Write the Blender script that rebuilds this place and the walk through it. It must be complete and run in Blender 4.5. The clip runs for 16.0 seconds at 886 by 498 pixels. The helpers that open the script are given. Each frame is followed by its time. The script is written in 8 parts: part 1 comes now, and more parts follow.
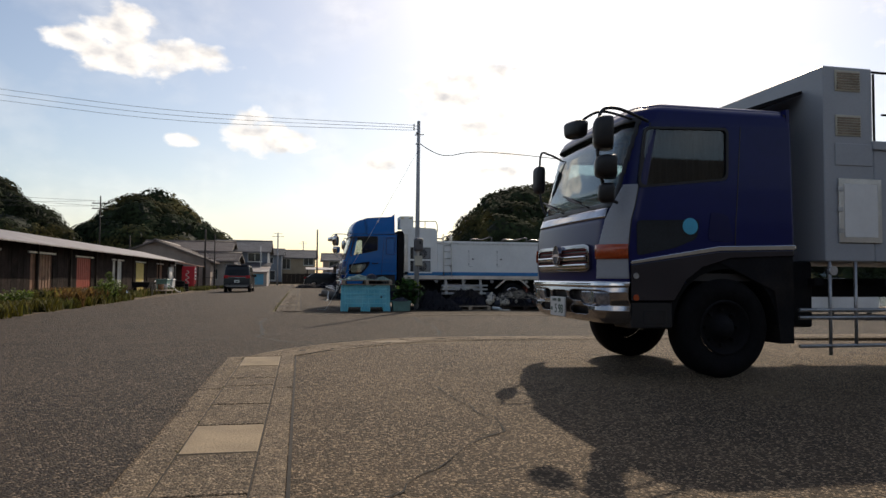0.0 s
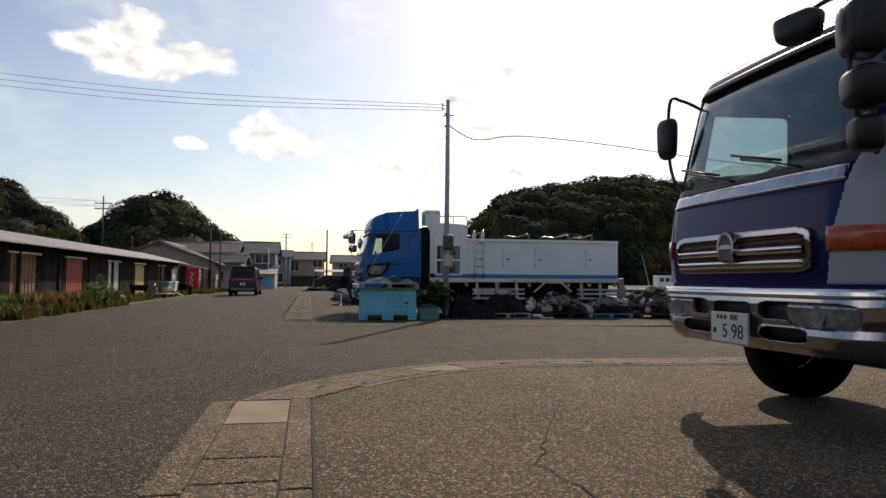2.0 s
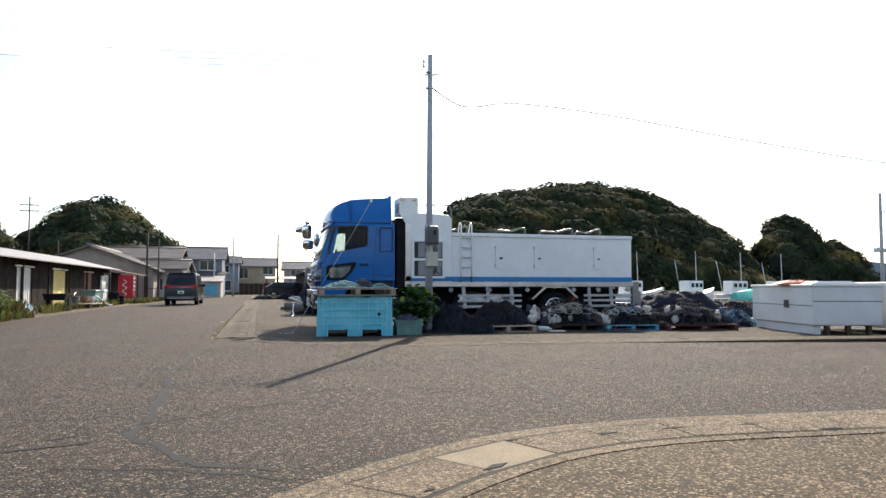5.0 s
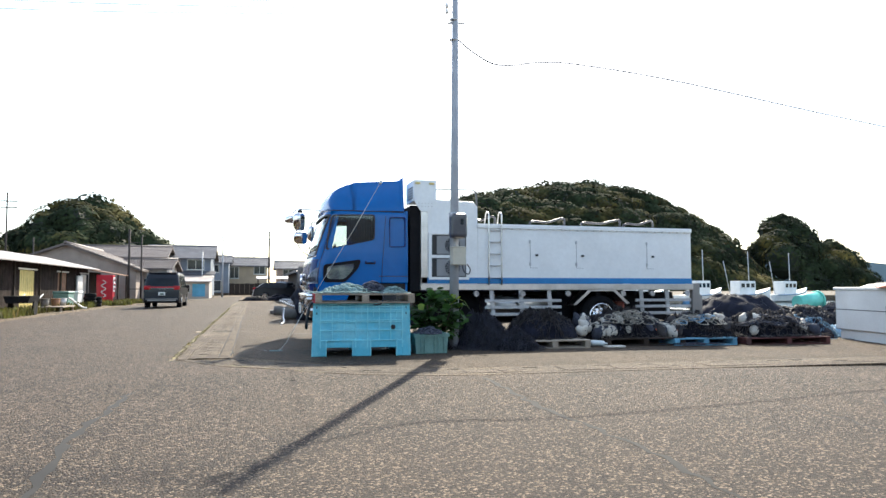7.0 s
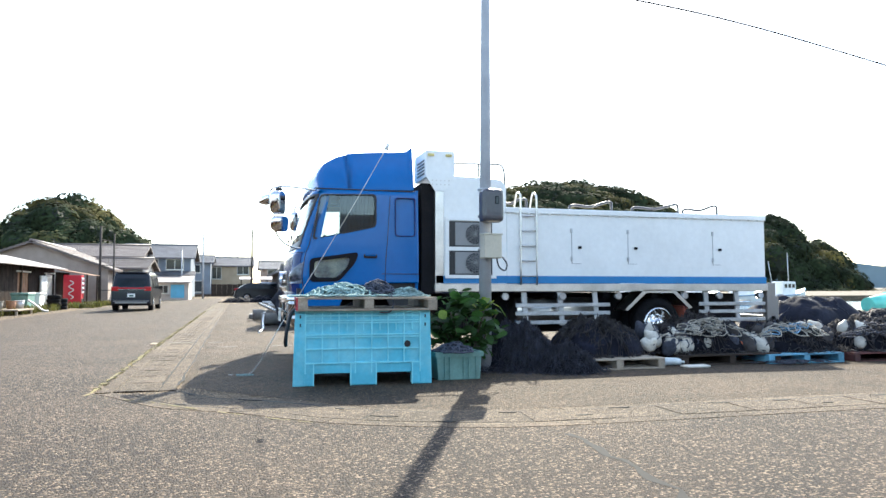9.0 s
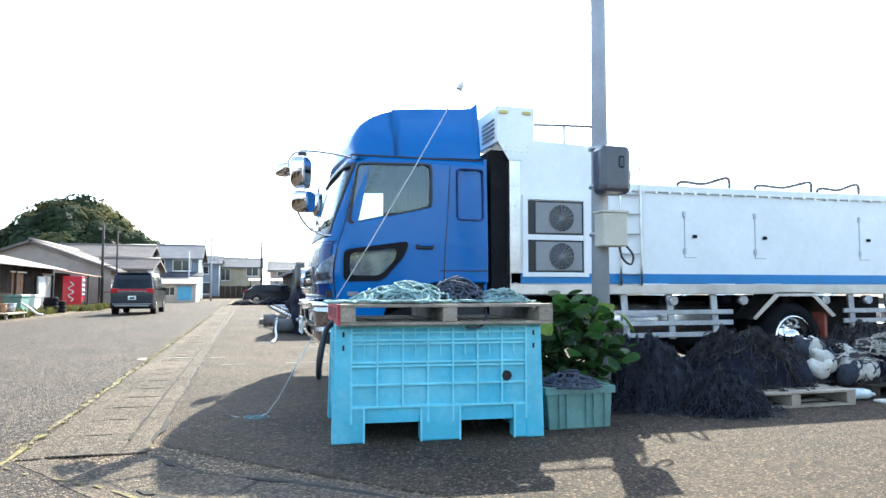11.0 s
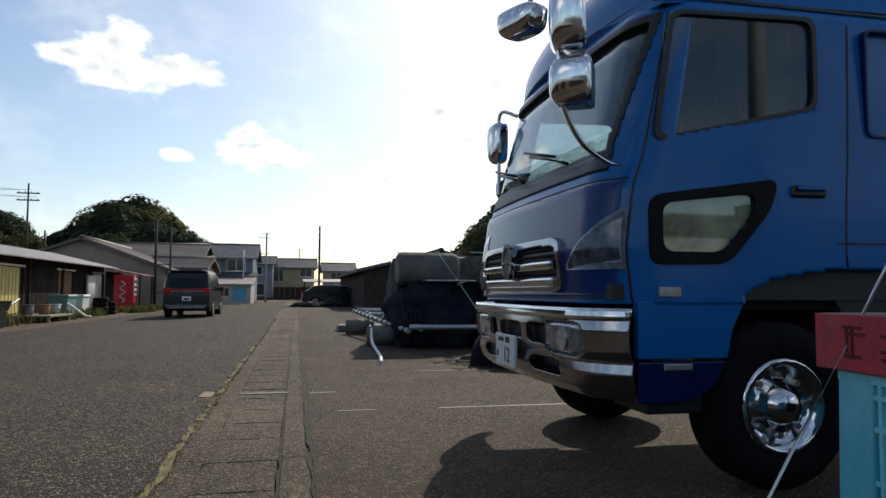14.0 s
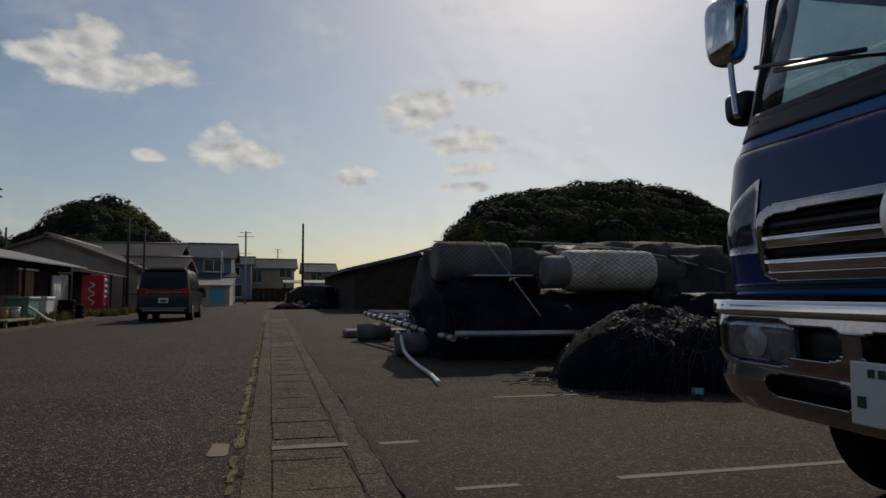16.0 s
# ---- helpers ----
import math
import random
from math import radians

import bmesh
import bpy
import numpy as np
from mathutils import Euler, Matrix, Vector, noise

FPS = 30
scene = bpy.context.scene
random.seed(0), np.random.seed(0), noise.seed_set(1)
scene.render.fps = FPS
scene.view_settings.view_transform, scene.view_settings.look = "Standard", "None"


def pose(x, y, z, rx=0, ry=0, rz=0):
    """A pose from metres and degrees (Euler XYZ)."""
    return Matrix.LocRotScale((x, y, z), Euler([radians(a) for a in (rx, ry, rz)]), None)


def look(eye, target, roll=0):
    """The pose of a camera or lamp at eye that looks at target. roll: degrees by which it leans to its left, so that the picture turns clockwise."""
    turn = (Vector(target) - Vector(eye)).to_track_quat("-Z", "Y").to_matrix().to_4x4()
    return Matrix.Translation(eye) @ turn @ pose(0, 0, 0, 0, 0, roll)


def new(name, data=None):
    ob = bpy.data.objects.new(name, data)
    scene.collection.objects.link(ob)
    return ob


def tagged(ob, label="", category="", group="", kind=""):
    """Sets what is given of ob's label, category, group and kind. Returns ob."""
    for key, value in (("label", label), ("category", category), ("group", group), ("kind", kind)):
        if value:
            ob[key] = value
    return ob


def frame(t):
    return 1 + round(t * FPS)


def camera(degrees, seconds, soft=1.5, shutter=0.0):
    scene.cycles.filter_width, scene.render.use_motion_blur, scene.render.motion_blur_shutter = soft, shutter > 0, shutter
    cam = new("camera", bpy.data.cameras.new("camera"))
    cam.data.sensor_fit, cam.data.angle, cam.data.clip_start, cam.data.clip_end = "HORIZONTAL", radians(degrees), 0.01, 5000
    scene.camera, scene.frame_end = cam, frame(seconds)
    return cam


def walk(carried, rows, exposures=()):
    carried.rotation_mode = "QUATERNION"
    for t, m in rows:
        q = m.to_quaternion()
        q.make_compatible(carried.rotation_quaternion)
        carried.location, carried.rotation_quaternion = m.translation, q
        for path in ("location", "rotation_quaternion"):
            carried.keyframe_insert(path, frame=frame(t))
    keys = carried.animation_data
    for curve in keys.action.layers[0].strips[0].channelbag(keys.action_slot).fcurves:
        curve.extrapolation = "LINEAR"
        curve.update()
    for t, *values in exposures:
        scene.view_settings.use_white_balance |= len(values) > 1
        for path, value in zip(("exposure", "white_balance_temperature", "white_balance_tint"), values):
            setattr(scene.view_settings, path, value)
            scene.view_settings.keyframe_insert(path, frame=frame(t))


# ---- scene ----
cam = camera(65.2, 16.0)
METRES, EYE, TILT, LEAN, TURN = 23.2, 1.015, -1.4, 0.8, -11.6
ROWS = [
    (0.0, 0.0, 0.0, 0.0, -0.08, 3.8, -1.17),
    (0.5, -0.0059, 0.0303, -0.0027, 0.02, 4.05, -1.15),
    (1.0, -0.0159, 0.0673, 0.0019, 0.69, 3.83, -1.22),
    (1.5, -0.0219, 0.0912, -0.0016, 0.6, 4.18, -1.19),
    (2.0, -0.03, 0.127, 0.0033, 0.57, 3.97, -1.18),
    (2.5, -0.035, 0.1519, -0.0002, -1.08, 4.24, -0.98),
    (3.0, -0.0446, 0.1926, 0.0057, -1.3, 4.04, -1.02),
    (3.5, -0.0438, 0.214, 0.0018, -2.46, 4.45, -0.82),
    (4.0, -0.0506, 0.2553, 0.0068, -3.52, 4.34, -0.69),
    (4.5, -0.0539, 0.2788, 0.003, -3.16, 4.63, -0.73),
    (7.0, -0.0759, 0.4409, 0.0104, -3.78, 4.61, -0.7),
    (7.5, -0.0766, 0.4652, 0.0087, -3.87, 4.73, -0.71),
    (8.0, -0.0794, 0.5048, 0.0125, -5.1, 4.67, -0.55),
    (10.5, -0.1057, 0.6524, 0.0145, -4.41, 4.75, -0.71),
    (11.0, -0.1131, 0.6857, 0.0159, -4.19, 4.83, -0.66),
    (11.5, -0.1199, 0.7116, 0.0158, -3.36, 4.77, -0.77),
    (12.0, -0.1286, 0.7452, 0.0167, -3.15, 4.85, -0.75),
    (12.5, -0.1384, 0.7721, 0.0168, -2.07, 4.79, -0.97),
    (13.0, -0.1504, 0.8041, 0.0175, -1.81, 4.92, -0.92),
    (13.5, -0.1644, 0.8307, 0.0183, -0.57, 4.79, -1.12),
    (14.0, -0.1789, 0.8593, 0.0172, -0.46, 4.97, -1.01),
    (14.5, -0.1929, 0.8845, 0.0185, 0.19, 4.8, -1.19),
    (15.0, -0.2045, 0.9115, 0.0172, -0.49, 5.0, -0.91),
    (15.5, -0.2169, 0.9399, 0.0193, 0.14, 4.73, -1.1),
    (16.0, -0.223, 0.9633, 0.0171, -2.43, 5.1, -0.72),
]
EXPOSURES = [(0.0, -0.08, 6850, 12), (2.0, -0.06, 6850, 12), (3.0, 0.27, 6750, 11), (4.0, 0.7, 6600, 10), (4.7, 1.0, 6450, 9), (7.0, 1.65, 6350, 7), (8.2, 1.9, 6250, 6), (10.4, 2.3, 6000, 3), (12.5, 2.25, 5800, 2), (13.2, 1.8, 5850, 3), (13.6, 1.2, 6000, 4), (14.0, 0.05, 6250, 7), (14.5, -0.8, 6300, 8), (15.2, -1.05, 6400, 9), (16.0, -1.15, 6450, 9)]
walk(cam, [(t, pose(0, 0, EYE, TILT, LEAN, TURN) @ pose(METRES * x, METRES * y, METRES * z, 90 + pitch, roll, yaw)) for t, x, y, z, yaw, pitch, roll in ROWS], EXPOSURES)

# ---- sky and sun ----
SUN_AZ, SUN_EL = 24.6, 36.0      # degrees to the right of +y, and above the horizon
SKY, SUN = 0.117, 3.7
world = bpy.data.worlds.new("sky")
scene.world = world
world.use_nodes = True
wn, wl = world.node_tree.nodes, world.node_tree.links
wn.clear()


def wmath(op, a, b=None, c=None):
    n = wn.new("ShaderNodeMath")
    n.operation = op
    for i, v in enumerate((a, b, c)):
        if v is None:
            continue
        if isinstance(v, (int, float)):
            n.inputs[i].default_value = v
        else:
            wl.new(v, n.inputs[i])
    return n.outputs[0]


sky_tex = wn.new("ShaderNodeTexSky")
sky_tex.sky_type, sky_tex.sun_disc = "NISHITA", False
sky_tex.sun_elevation, sky_tex.sun_rotation = radians(SUN_EL), radians(SUN_AZ)
sky_tex.air_density, sky_tex.dust_density, sky_tex.ozone_density = 1.0, 1.1, 1.2
coord = wn.new("ShaderNodeTexCoord")
sep = wn.new("ShaderNodeSeparateXYZ")
wl.new(coord.outputs["Generated"], sep.inputs[0])
azimuth = wmath("MULTIPLY", wmath("ARCTAN2", sep.outputs[0], sep.outputs[1]), 57.2958)
height_deg = wmath("MULTIPLY", wmath("ARCSINE", sep.outputs[2]), 57.2958)
cmb = wn.new("ShaderNodeCombineXYZ")
wl.new(azimuth, cmb.inputs[0])
wl.new(wmath("MULTIPLY", height_deg, 1.5), cmb.inputs[1])
puff = wn.new("ShaderNodeTexNoise")
puff.inputs["Scale"].default_value, puff.inputs["Detail"].default_value, puff.inputs["Roughness"].default_value = 0.4, 5.0, 0.52
wl.new(cmb.outputs[0], puff.inputs["Vector"])
wisp = wn.new("ShaderNodeTexNoise")
wisp.inputs["Scale"].default_value, wisp.inputs["Detail"].default_value = 0.09, 6.0
wl.new(cmb.outputs[0], wisp.inputs["Vector"])
# heaps of cumulus: middle (azimuth, elevation), half sizes, weight
mask = None
for az, el, ra, re_, weight in ((-13.4, 18.2, 2.6, 1.8, 1.0), (-16.3, 16.9, 2.4, 1.1, 1.0), (-9.8, 16.7, 4.1, 1.35, 1.0), (-13.0, 16.2, 4.3, 1.4, 1.0), (-3.7, 11.4, 2.3, 1.7, 1.0), (-1.4, 10.8, 2.4, 1.0, 0.9), (-9.2, 10.4, 1.2, 0.55, 0.8),
                               (11.4, 14.8, 2.9, 1.8, 0.9), (13.5, 15.3, 1.6, 1.6, 0.9), (15.8, 12.5, 3.7, 1.1, 0.9), (16.2, 10.2, 2.1, 0.7, 0.8), (16.3, 8.8, 2.1, 0.55, 0.8), (6.9, 9.5, 1.8, 0.9, 1.0), (16.6, 16.9, 2.4, 0.7, 0.6),
                               (-40, 14, 9, 3, 1.0), (60, 18, 14, 4, 0.8), (120, 20, 16, 5, 1.0), (-120, 17, 18, 4, 1.0), (175, 15, 15, 3, 1.0)):
    dx = wmath("DIVIDE", wmath("SUBTRACT", azimuth, az), ra)
    dy = wmath("DIVIDE", wmath("SUBTRACT", height_deg, el), re_)
    lump = wmath("MULTIPLY", wmath("SUBTRACT", 1.0, wmath("ADD", wmath("MULTIPLY", dx, dx), wmath("MULTIPLY", dy, dy))), weight)
    mask = lump if mask is None else wmath("MAXIMUM", mask, lump)
edge = wmath("ADD", wmath("MAXIMUM", mask, -1.0), wmath("MULTIPLY", wmath("SUBTRACT", puff.outputs[0], 0.5), 3.4))
cover = wn.new("ShaderNodeMapRange")
cover.inputs["From Min"].default_value, cover.inputs["From Max"].default_value = -0.35, 0.75
cover.interpolation_type = "SMOOTHSTEP"
wl.new(edge, cover.inputs["Value"])
veil = wn.new("ShaderNodeMapRange")
veil.inputs["From Min"].default_value, veil.inputs["From Max"].default_value, veil.inputs["To Max"].default_value = 0.46, 0.8, 0.4
wl.new(wisp.outputs[0], veil.inputs["Value"])
amount = wmath("MAXIMUM", wmath("MULTIPLY", cover.outputs[0], 0.93), veil.outputs[0])
# each billow is bright on the side towards the sun and greyer behind
shift = wn.new("ShaderNodeVectorMath")
shift.operation = "ADD"
wl.new(cmb.outputs[0], shift.inputs[0])
shift.inputs[1].default_value = (0.55, 0.9, 0.0)
billow, billow_sunward = wn.new("ShaderNodeTexNoise"), wn.new("ShaderNodeTexNoise")
for nd, src in ((billow, cmb), (billow_sunward, shift)):
    nd.inputs["Scale"].default_value, nd.inputs["Detail"].default_value, nd.inputs["Roughness"].default_value = 0.42, 4.0, 0.5
    wl.new(src.outputs[0], nd.inputs["Vector"])
relief = wmath("MULTIPLY_ADD", wmath("SUBTRACT", billow.outputs[0], billow_sunward.outputs[0]), 2.2, 0.72)
thin = wn.new("ShaderNodeMapRange")
thin.inputs["From Min"].default_value, thin.inputs["From Max"].default_value, thin.inputs["To Min"].default_value, thin.inputs["To Max"].default_value = 0.3, 1.6, 1.0, 0.74
wl.new(edge, thin.inputs["Value"])
lit = wmath("MULTIPLY", relief, thin.outputs[0])
tone = wn.new("ShaderNodeMix")
tone.data_type = "RGBA"
tone.clamp_factor = True
wl.new(lit, tone.inputs["Factor"])
tone.inputs["A"].default_value, tone.inputs["B"].default_value = (5.6, 5.7, 6.0, 1), (12.4, 11.9, 11.0, 1)
mixed = wn.new("ShaderNodeMix")
mixed.data_type = "RGBA"
wl.new(amount, mixed.inputs["Factor"])
wl.new(sky_tex.outputs[0], mixed.inputs["A"])
wl.new(tone.outputs["Result"], mixed.inputs["B"])
glow = wn.new("ShaderNodeBackground")
glow.inputs["Strength"].default_value = SKY
wl.new(mixed.outputs["Result"], glow.inputs["Color"])
wout = wn.new("ShaderNodeOutputWorld")
wl.new(glow.outputs[0], wout.inputs[0])

sun = new("sun", bpy.data.lights.new("sun", "SUN"))
sun.data.energy, sun.data.angle, sun.data.color = SUN, radians(0.55), (1.0, 0.89, 0.73)
az, el = radians(SUN_AZ), radians(SUN_EL)
toward = Vector((math.sin(az) * math.cos(el), math.cos(az) * math.cos(el), math.sin(el)))
sun.matrix_world = look(toward * 60, (0, 0, 0))


# ---- materials ----
def mat(name, color, rough=0.6, metal=0.0, vary=0.25, scale=3.0, bump=0.0, bscale=40.0, coat=0.0, second=None, stains=0.0, alpha=None, per=0.0, spec=0.5):
    """Principled surface with grain at two scales; second: a colour for stains; per: change of tone from piece to piece."""
    m = bpy.data.materials.new(name)
    m.use_nodes = True
    n, l = m.node_tree.nodes, m.node_tree.links
    b = n["Principled BSDF"]
    b.inputs["Roughness"].default_value, b.inputs["Metallic"].default_value = rough, metal
    b.inputs["Coat Weight"].default_value = coat
    b.inputs["Specular IOR Level"].default_value = spec
    tc = n.new("ShaderNodeTexCoord")
    big = n.new("ShaderNodeTexNoise")
    big.inputs["Scale"].default_value, big.inputs["Detail"].default_value = scale, 6
    fine = n.new("ShaderNodeTexNoise")
    fine.inputs["Scale"].default_value, fine.inputs["Detail"].default_value = bscale, 3
    geo = n.new("ShaderNodeNewGeometry")
    l.new(geo.outputs["Position"], big.inputs["Vector"])
    l.new(geo.outputs["Position"], fine.inputs["Vector"])
    ramp = n.new("ShaderNodeMapRange")
    l.new(big.outputs[0], ramp.inputs["Value"])
    ramp.inputs["From Min"].default_value, ramp.inputs["From Max"].default_value = 0.3, 0.7
    ramp.inputs["To Min"].default_value, ramp.inputs["To Max"].default_value = 1 - vary, 1 + vary
    ramp2 = n.new("ShaderNodeMapRange")
    l.new(fine.outputs[0], ramp2.inputs["Value"])
    ramp2.inputs["From Min"].default_value, ramp2.inputs["From Max"].default_value = 0.3, 0.7
    ramp2.inputs["To Min"].default_value, ramp2.inputs["To Max"].default_value = 1 - vary * 0.6, 1 + vary * 0.6
    mul = n.new("ShaderNodeMath")
    mul.operation = "MULTIPLY"
    l.new(ramp.outputs[0], mul.inputs[0])
    l.new(ramp2.outputs[0], mul.inputs[1])
    last = mul.outputs[0]
    if per:
        info = n.new("ShaderNodeObjectInfo")
        r3 = n.new("ShaderNodeMapRange")
        l.new(info.outputs["Random"], r3.inputs["Value"])
        r3.inputs["To Min"].default_value, r3.inputs["To Max"].default_value = 1 - per, 1 + per
        isl = n.new("ShaderNodeMapRange")
        l.new(geo.outputs["Random Per Island"], isl.inputs["Value"])
        isl.inputs["To Min"].default_value, isl.inputs["To Max"].default_value = 1 - per, 1 + per
        for src in (r3, isl):
            m2 = n.new("ShaderNodeMath")
            m2.operation = "MULTIPLY"
            l.new(last, m2.inputs[0])
            l.new(src.outputs[0], m2.inputs[1])
            last = m2.outputs[0]
    base = n.new("ShaderNodeRGB")
    base.outputs[0].default_value = (*color, 1)
    shade = base.outputs[0]
    if second:
        st = n.new("ShaderNodeTexNoise")
        st.inputs["Scale"].default_value, st.inputs["Detail"].default_value = scale * 0.6, 8
        st.inputs["Roughness"].default_value = 0.65
        l.new(geo.outputs["Position"], st.inputs["Vector"])
        sr = n.new("ShaderNodeMapRange")
        sr.inputs["From Min"].default_value, sr.inputs["From Max"].default_value, sr.inputs["To Max"].default_value = 0.5, 0.68, stains
        l.new(st.outputs[0], sr.inputs["Value"])
        mx = n.new("ShaderNodeMix")
        mx.data_type = "RGBA"
        l.new(sr.outputs[0], mx.inputs["Factor"])
        l.new(shade, mx.inputs["A"])
        mx.inputs["B"].default_value = (*second, 1)
        shade = mx.outputs["Result"]
    vm = n.new("ShaderNodeVectorMath")
    vm.operation = "SCALE"
    l.new(shade, vm.inputs[0])
    l.new(last, vm.inputs["Scale"])
    l.new(vm.outputs[0], b.inputs["Base Color"])
    if bump:
        bp = n.new("ShaderNodeBump")
        bp.inputs["Strength"].default_value, bp.inputs["Distance"].default_value = bump, 0.02
        l.new(fine.outputs[0], bp.inputs["Height"])
        l.new(bp.outputs[0], b.inputs["Normal"])
    if alpha is not None:
        b.inputs["Alpha"].default_value = alpha
    return m


def asphalt(name, color, light, speck, warm, per=0.0):
    """Asphalt with pale stones, worn patches and tyre-polished bands."""
    m = mat(name, color, 0.88, vary=0.34, scale=0.8, bump=0.9, bscale=55, second=warm, stains=0.55, spec=0.3, per=per)
    n, l = m.node_tree.nodes, m.node_tree.links
    b = n["Principled BSDF"]
    geo = n.new("ShaderNodeNewGeometry")
    vor = n.new("ShaderNodeTexVoronoi")
    vor.inputs["Scale"].default_value = 78
    l.new(geo.outputs["Position"], vor.inputs["Vector"])
    r = n.new("ShaderNodeMapRange")
    r.inputs["From Min"].default_value, r.inputs["From Max"].default_value = 0.72 - speck, 0.95 - speck
    sepc = n.new("ShaderNodeSeparateColor")
    l.new(vor.outputs["Color"], sepc.inputs[0])
    l.new(sepc.outputs[0], r.inputs["Value"])
    mx = n.new("ShaderNodeMix")
    mx.data_type = "RGBA"
    l.new(r.outputs[0], mx.inputs["Factor"])
    # coarser stones, patchy binder and fine dark pits
    coarse = n.new("ShaderNodeTexVoronoi")
    coarse.inputs["Scale"].default_value = 46
    l.new(geo.outputs["Position"], coarse.inputs["Vector"])
    sepd = n.new("ShaderNodeSeparateColor")
    l.new(coarse.outputs["Color"], sepd.inputs[0])
    mott = n.new("ShaderNodeMapRange")
    mott.inputs["To Min"].default_value, mott.inputs["To Max"].default_value = 0.62, 1.38
    l.new(sepd.outputs[1], mott.inputs["Value"])
    patchy = n.new("ShaderNodeTexNoise")
    patchy.inputs["Scale"].default_value, patchy.inputs["Detail"].default_value = 9.0, 4.0
    l.new(geo.outputs["Position"], patchy.inputs["Vector"])
    prange = n.new("ShaderNodeMapRange")
    prange.inputs["From Min"].default_value, prange.inputs["From Max"].default_value = 0.3, 0.7
    prange.inputs["To Min"].default_value, prange.inputs["To Max"].default_value = 0.72, 1.28
    l.new(patchy.outputs[0], prange.inputs["Value"])
    both = n.new("ShaderNodeMath")
    both.operation = "MULTIPLY"
    l.new(mott.outputs[0], both.inputs[0])
    l.new(prange.outputs[0], both.inputs[1])
    grit = n.new("ShaderNodeVectorMath")
    grit.operation = "SCALE"
    l.new(b.inputs["Base Color"].links[0].from_socket, grit.inputs[0])
    l.new(both.outputs[0], grit.inputs["Scale"])
    l.new(grit.outputs[0], mx.inputs["A"])
    mx.inputs["B"].default_value = (*light, 1)
    l.new(mx.outputs["Result"], b.inputs["Base Color"])
    # the stones stand proud
    bp = n.new("ShaderNodeBump")
    bp.inputs["Strength"].default_value, bp.inputs["Distance"].default_value = 1.0, 0.014
    l.new(vor.outputs["Distance"], bp.inputs["Height"])
    bp.invert = True
    l.new(bp.outputs[0], b.inputs["Normal"])
    return m


def glass(name, color=(0.6, 0.75, 0.75), clear=0.75, gloss=0.06):
    """A thin pane: mostly see-through, with a real reflection."""
    m = bpy.data.materials.new(name)
    m.use_nodes = True
    n, l = m.node_tree.nodes, m.node_tree.links
    n.clear()
    tr = n.new("ShaderNodeBsdfTransparent")
    tr.inputs[0].default_value = (*[c * clear for c in color], 1)
    gl = n.new("ShaderNodeBsdfGlossy")
    gl.inputs["Roughness"].default_value = 0.03
    lw = n.new("ShaderNodeLayerWeight")
    lw.inputs[0].default_value = 0.5
    pw = n.new("ShaderNodeMath")
    pw.operation = "POWER"
    pw.inputs[1].default_value = 4.0
    l.new(lw.outputs["Facing"], pw.inputs[0])
    fr = n.new("ShaderNodeMapRange")
    fr.inputs["To Min"].default_value, fr.inputs["To Max"].default_value = gloss, 1.0
    l.new(pw.outputs[0], fr.inputs["Value"])
    mx = n.new("ShaderNodeMixShader")
    out = n.new("ShaderNodeOutputMaterial")
    l.new(fr.outputs[0], mx.inputs[0])
    l.new(tr.outputs[0], mx.inputs[1])
    l.new(gl.outputs[0], mx.inputs[2])
    l.new(mx.outputs[0], out.inputs[0])
    return m


def leafy(name, color, **kw):
    """Leaves let some light through."""
    m = mat(name, color, **kw)
    n, l = m.node_tree.nodes, m.node_tree.links
    b, out = n["Principled BSDF"], n["Material Output"]
    tl = n.new("ShaderNodeBsdfTranslucent")
    l.new(b.inputs["Base Color"].links[0].from_socket, tl.inputs[0])
    mx = n.new("ShaderNodeMixShader")
    mx.inputs[0].default_value = 0.45
    l.new(b.outputs[0], mx.inputs[1])
    l.new(tl.outputs[0], mx.inputs[2])
    l.new(mx.outputs[0], out.inputs[0])
    return m


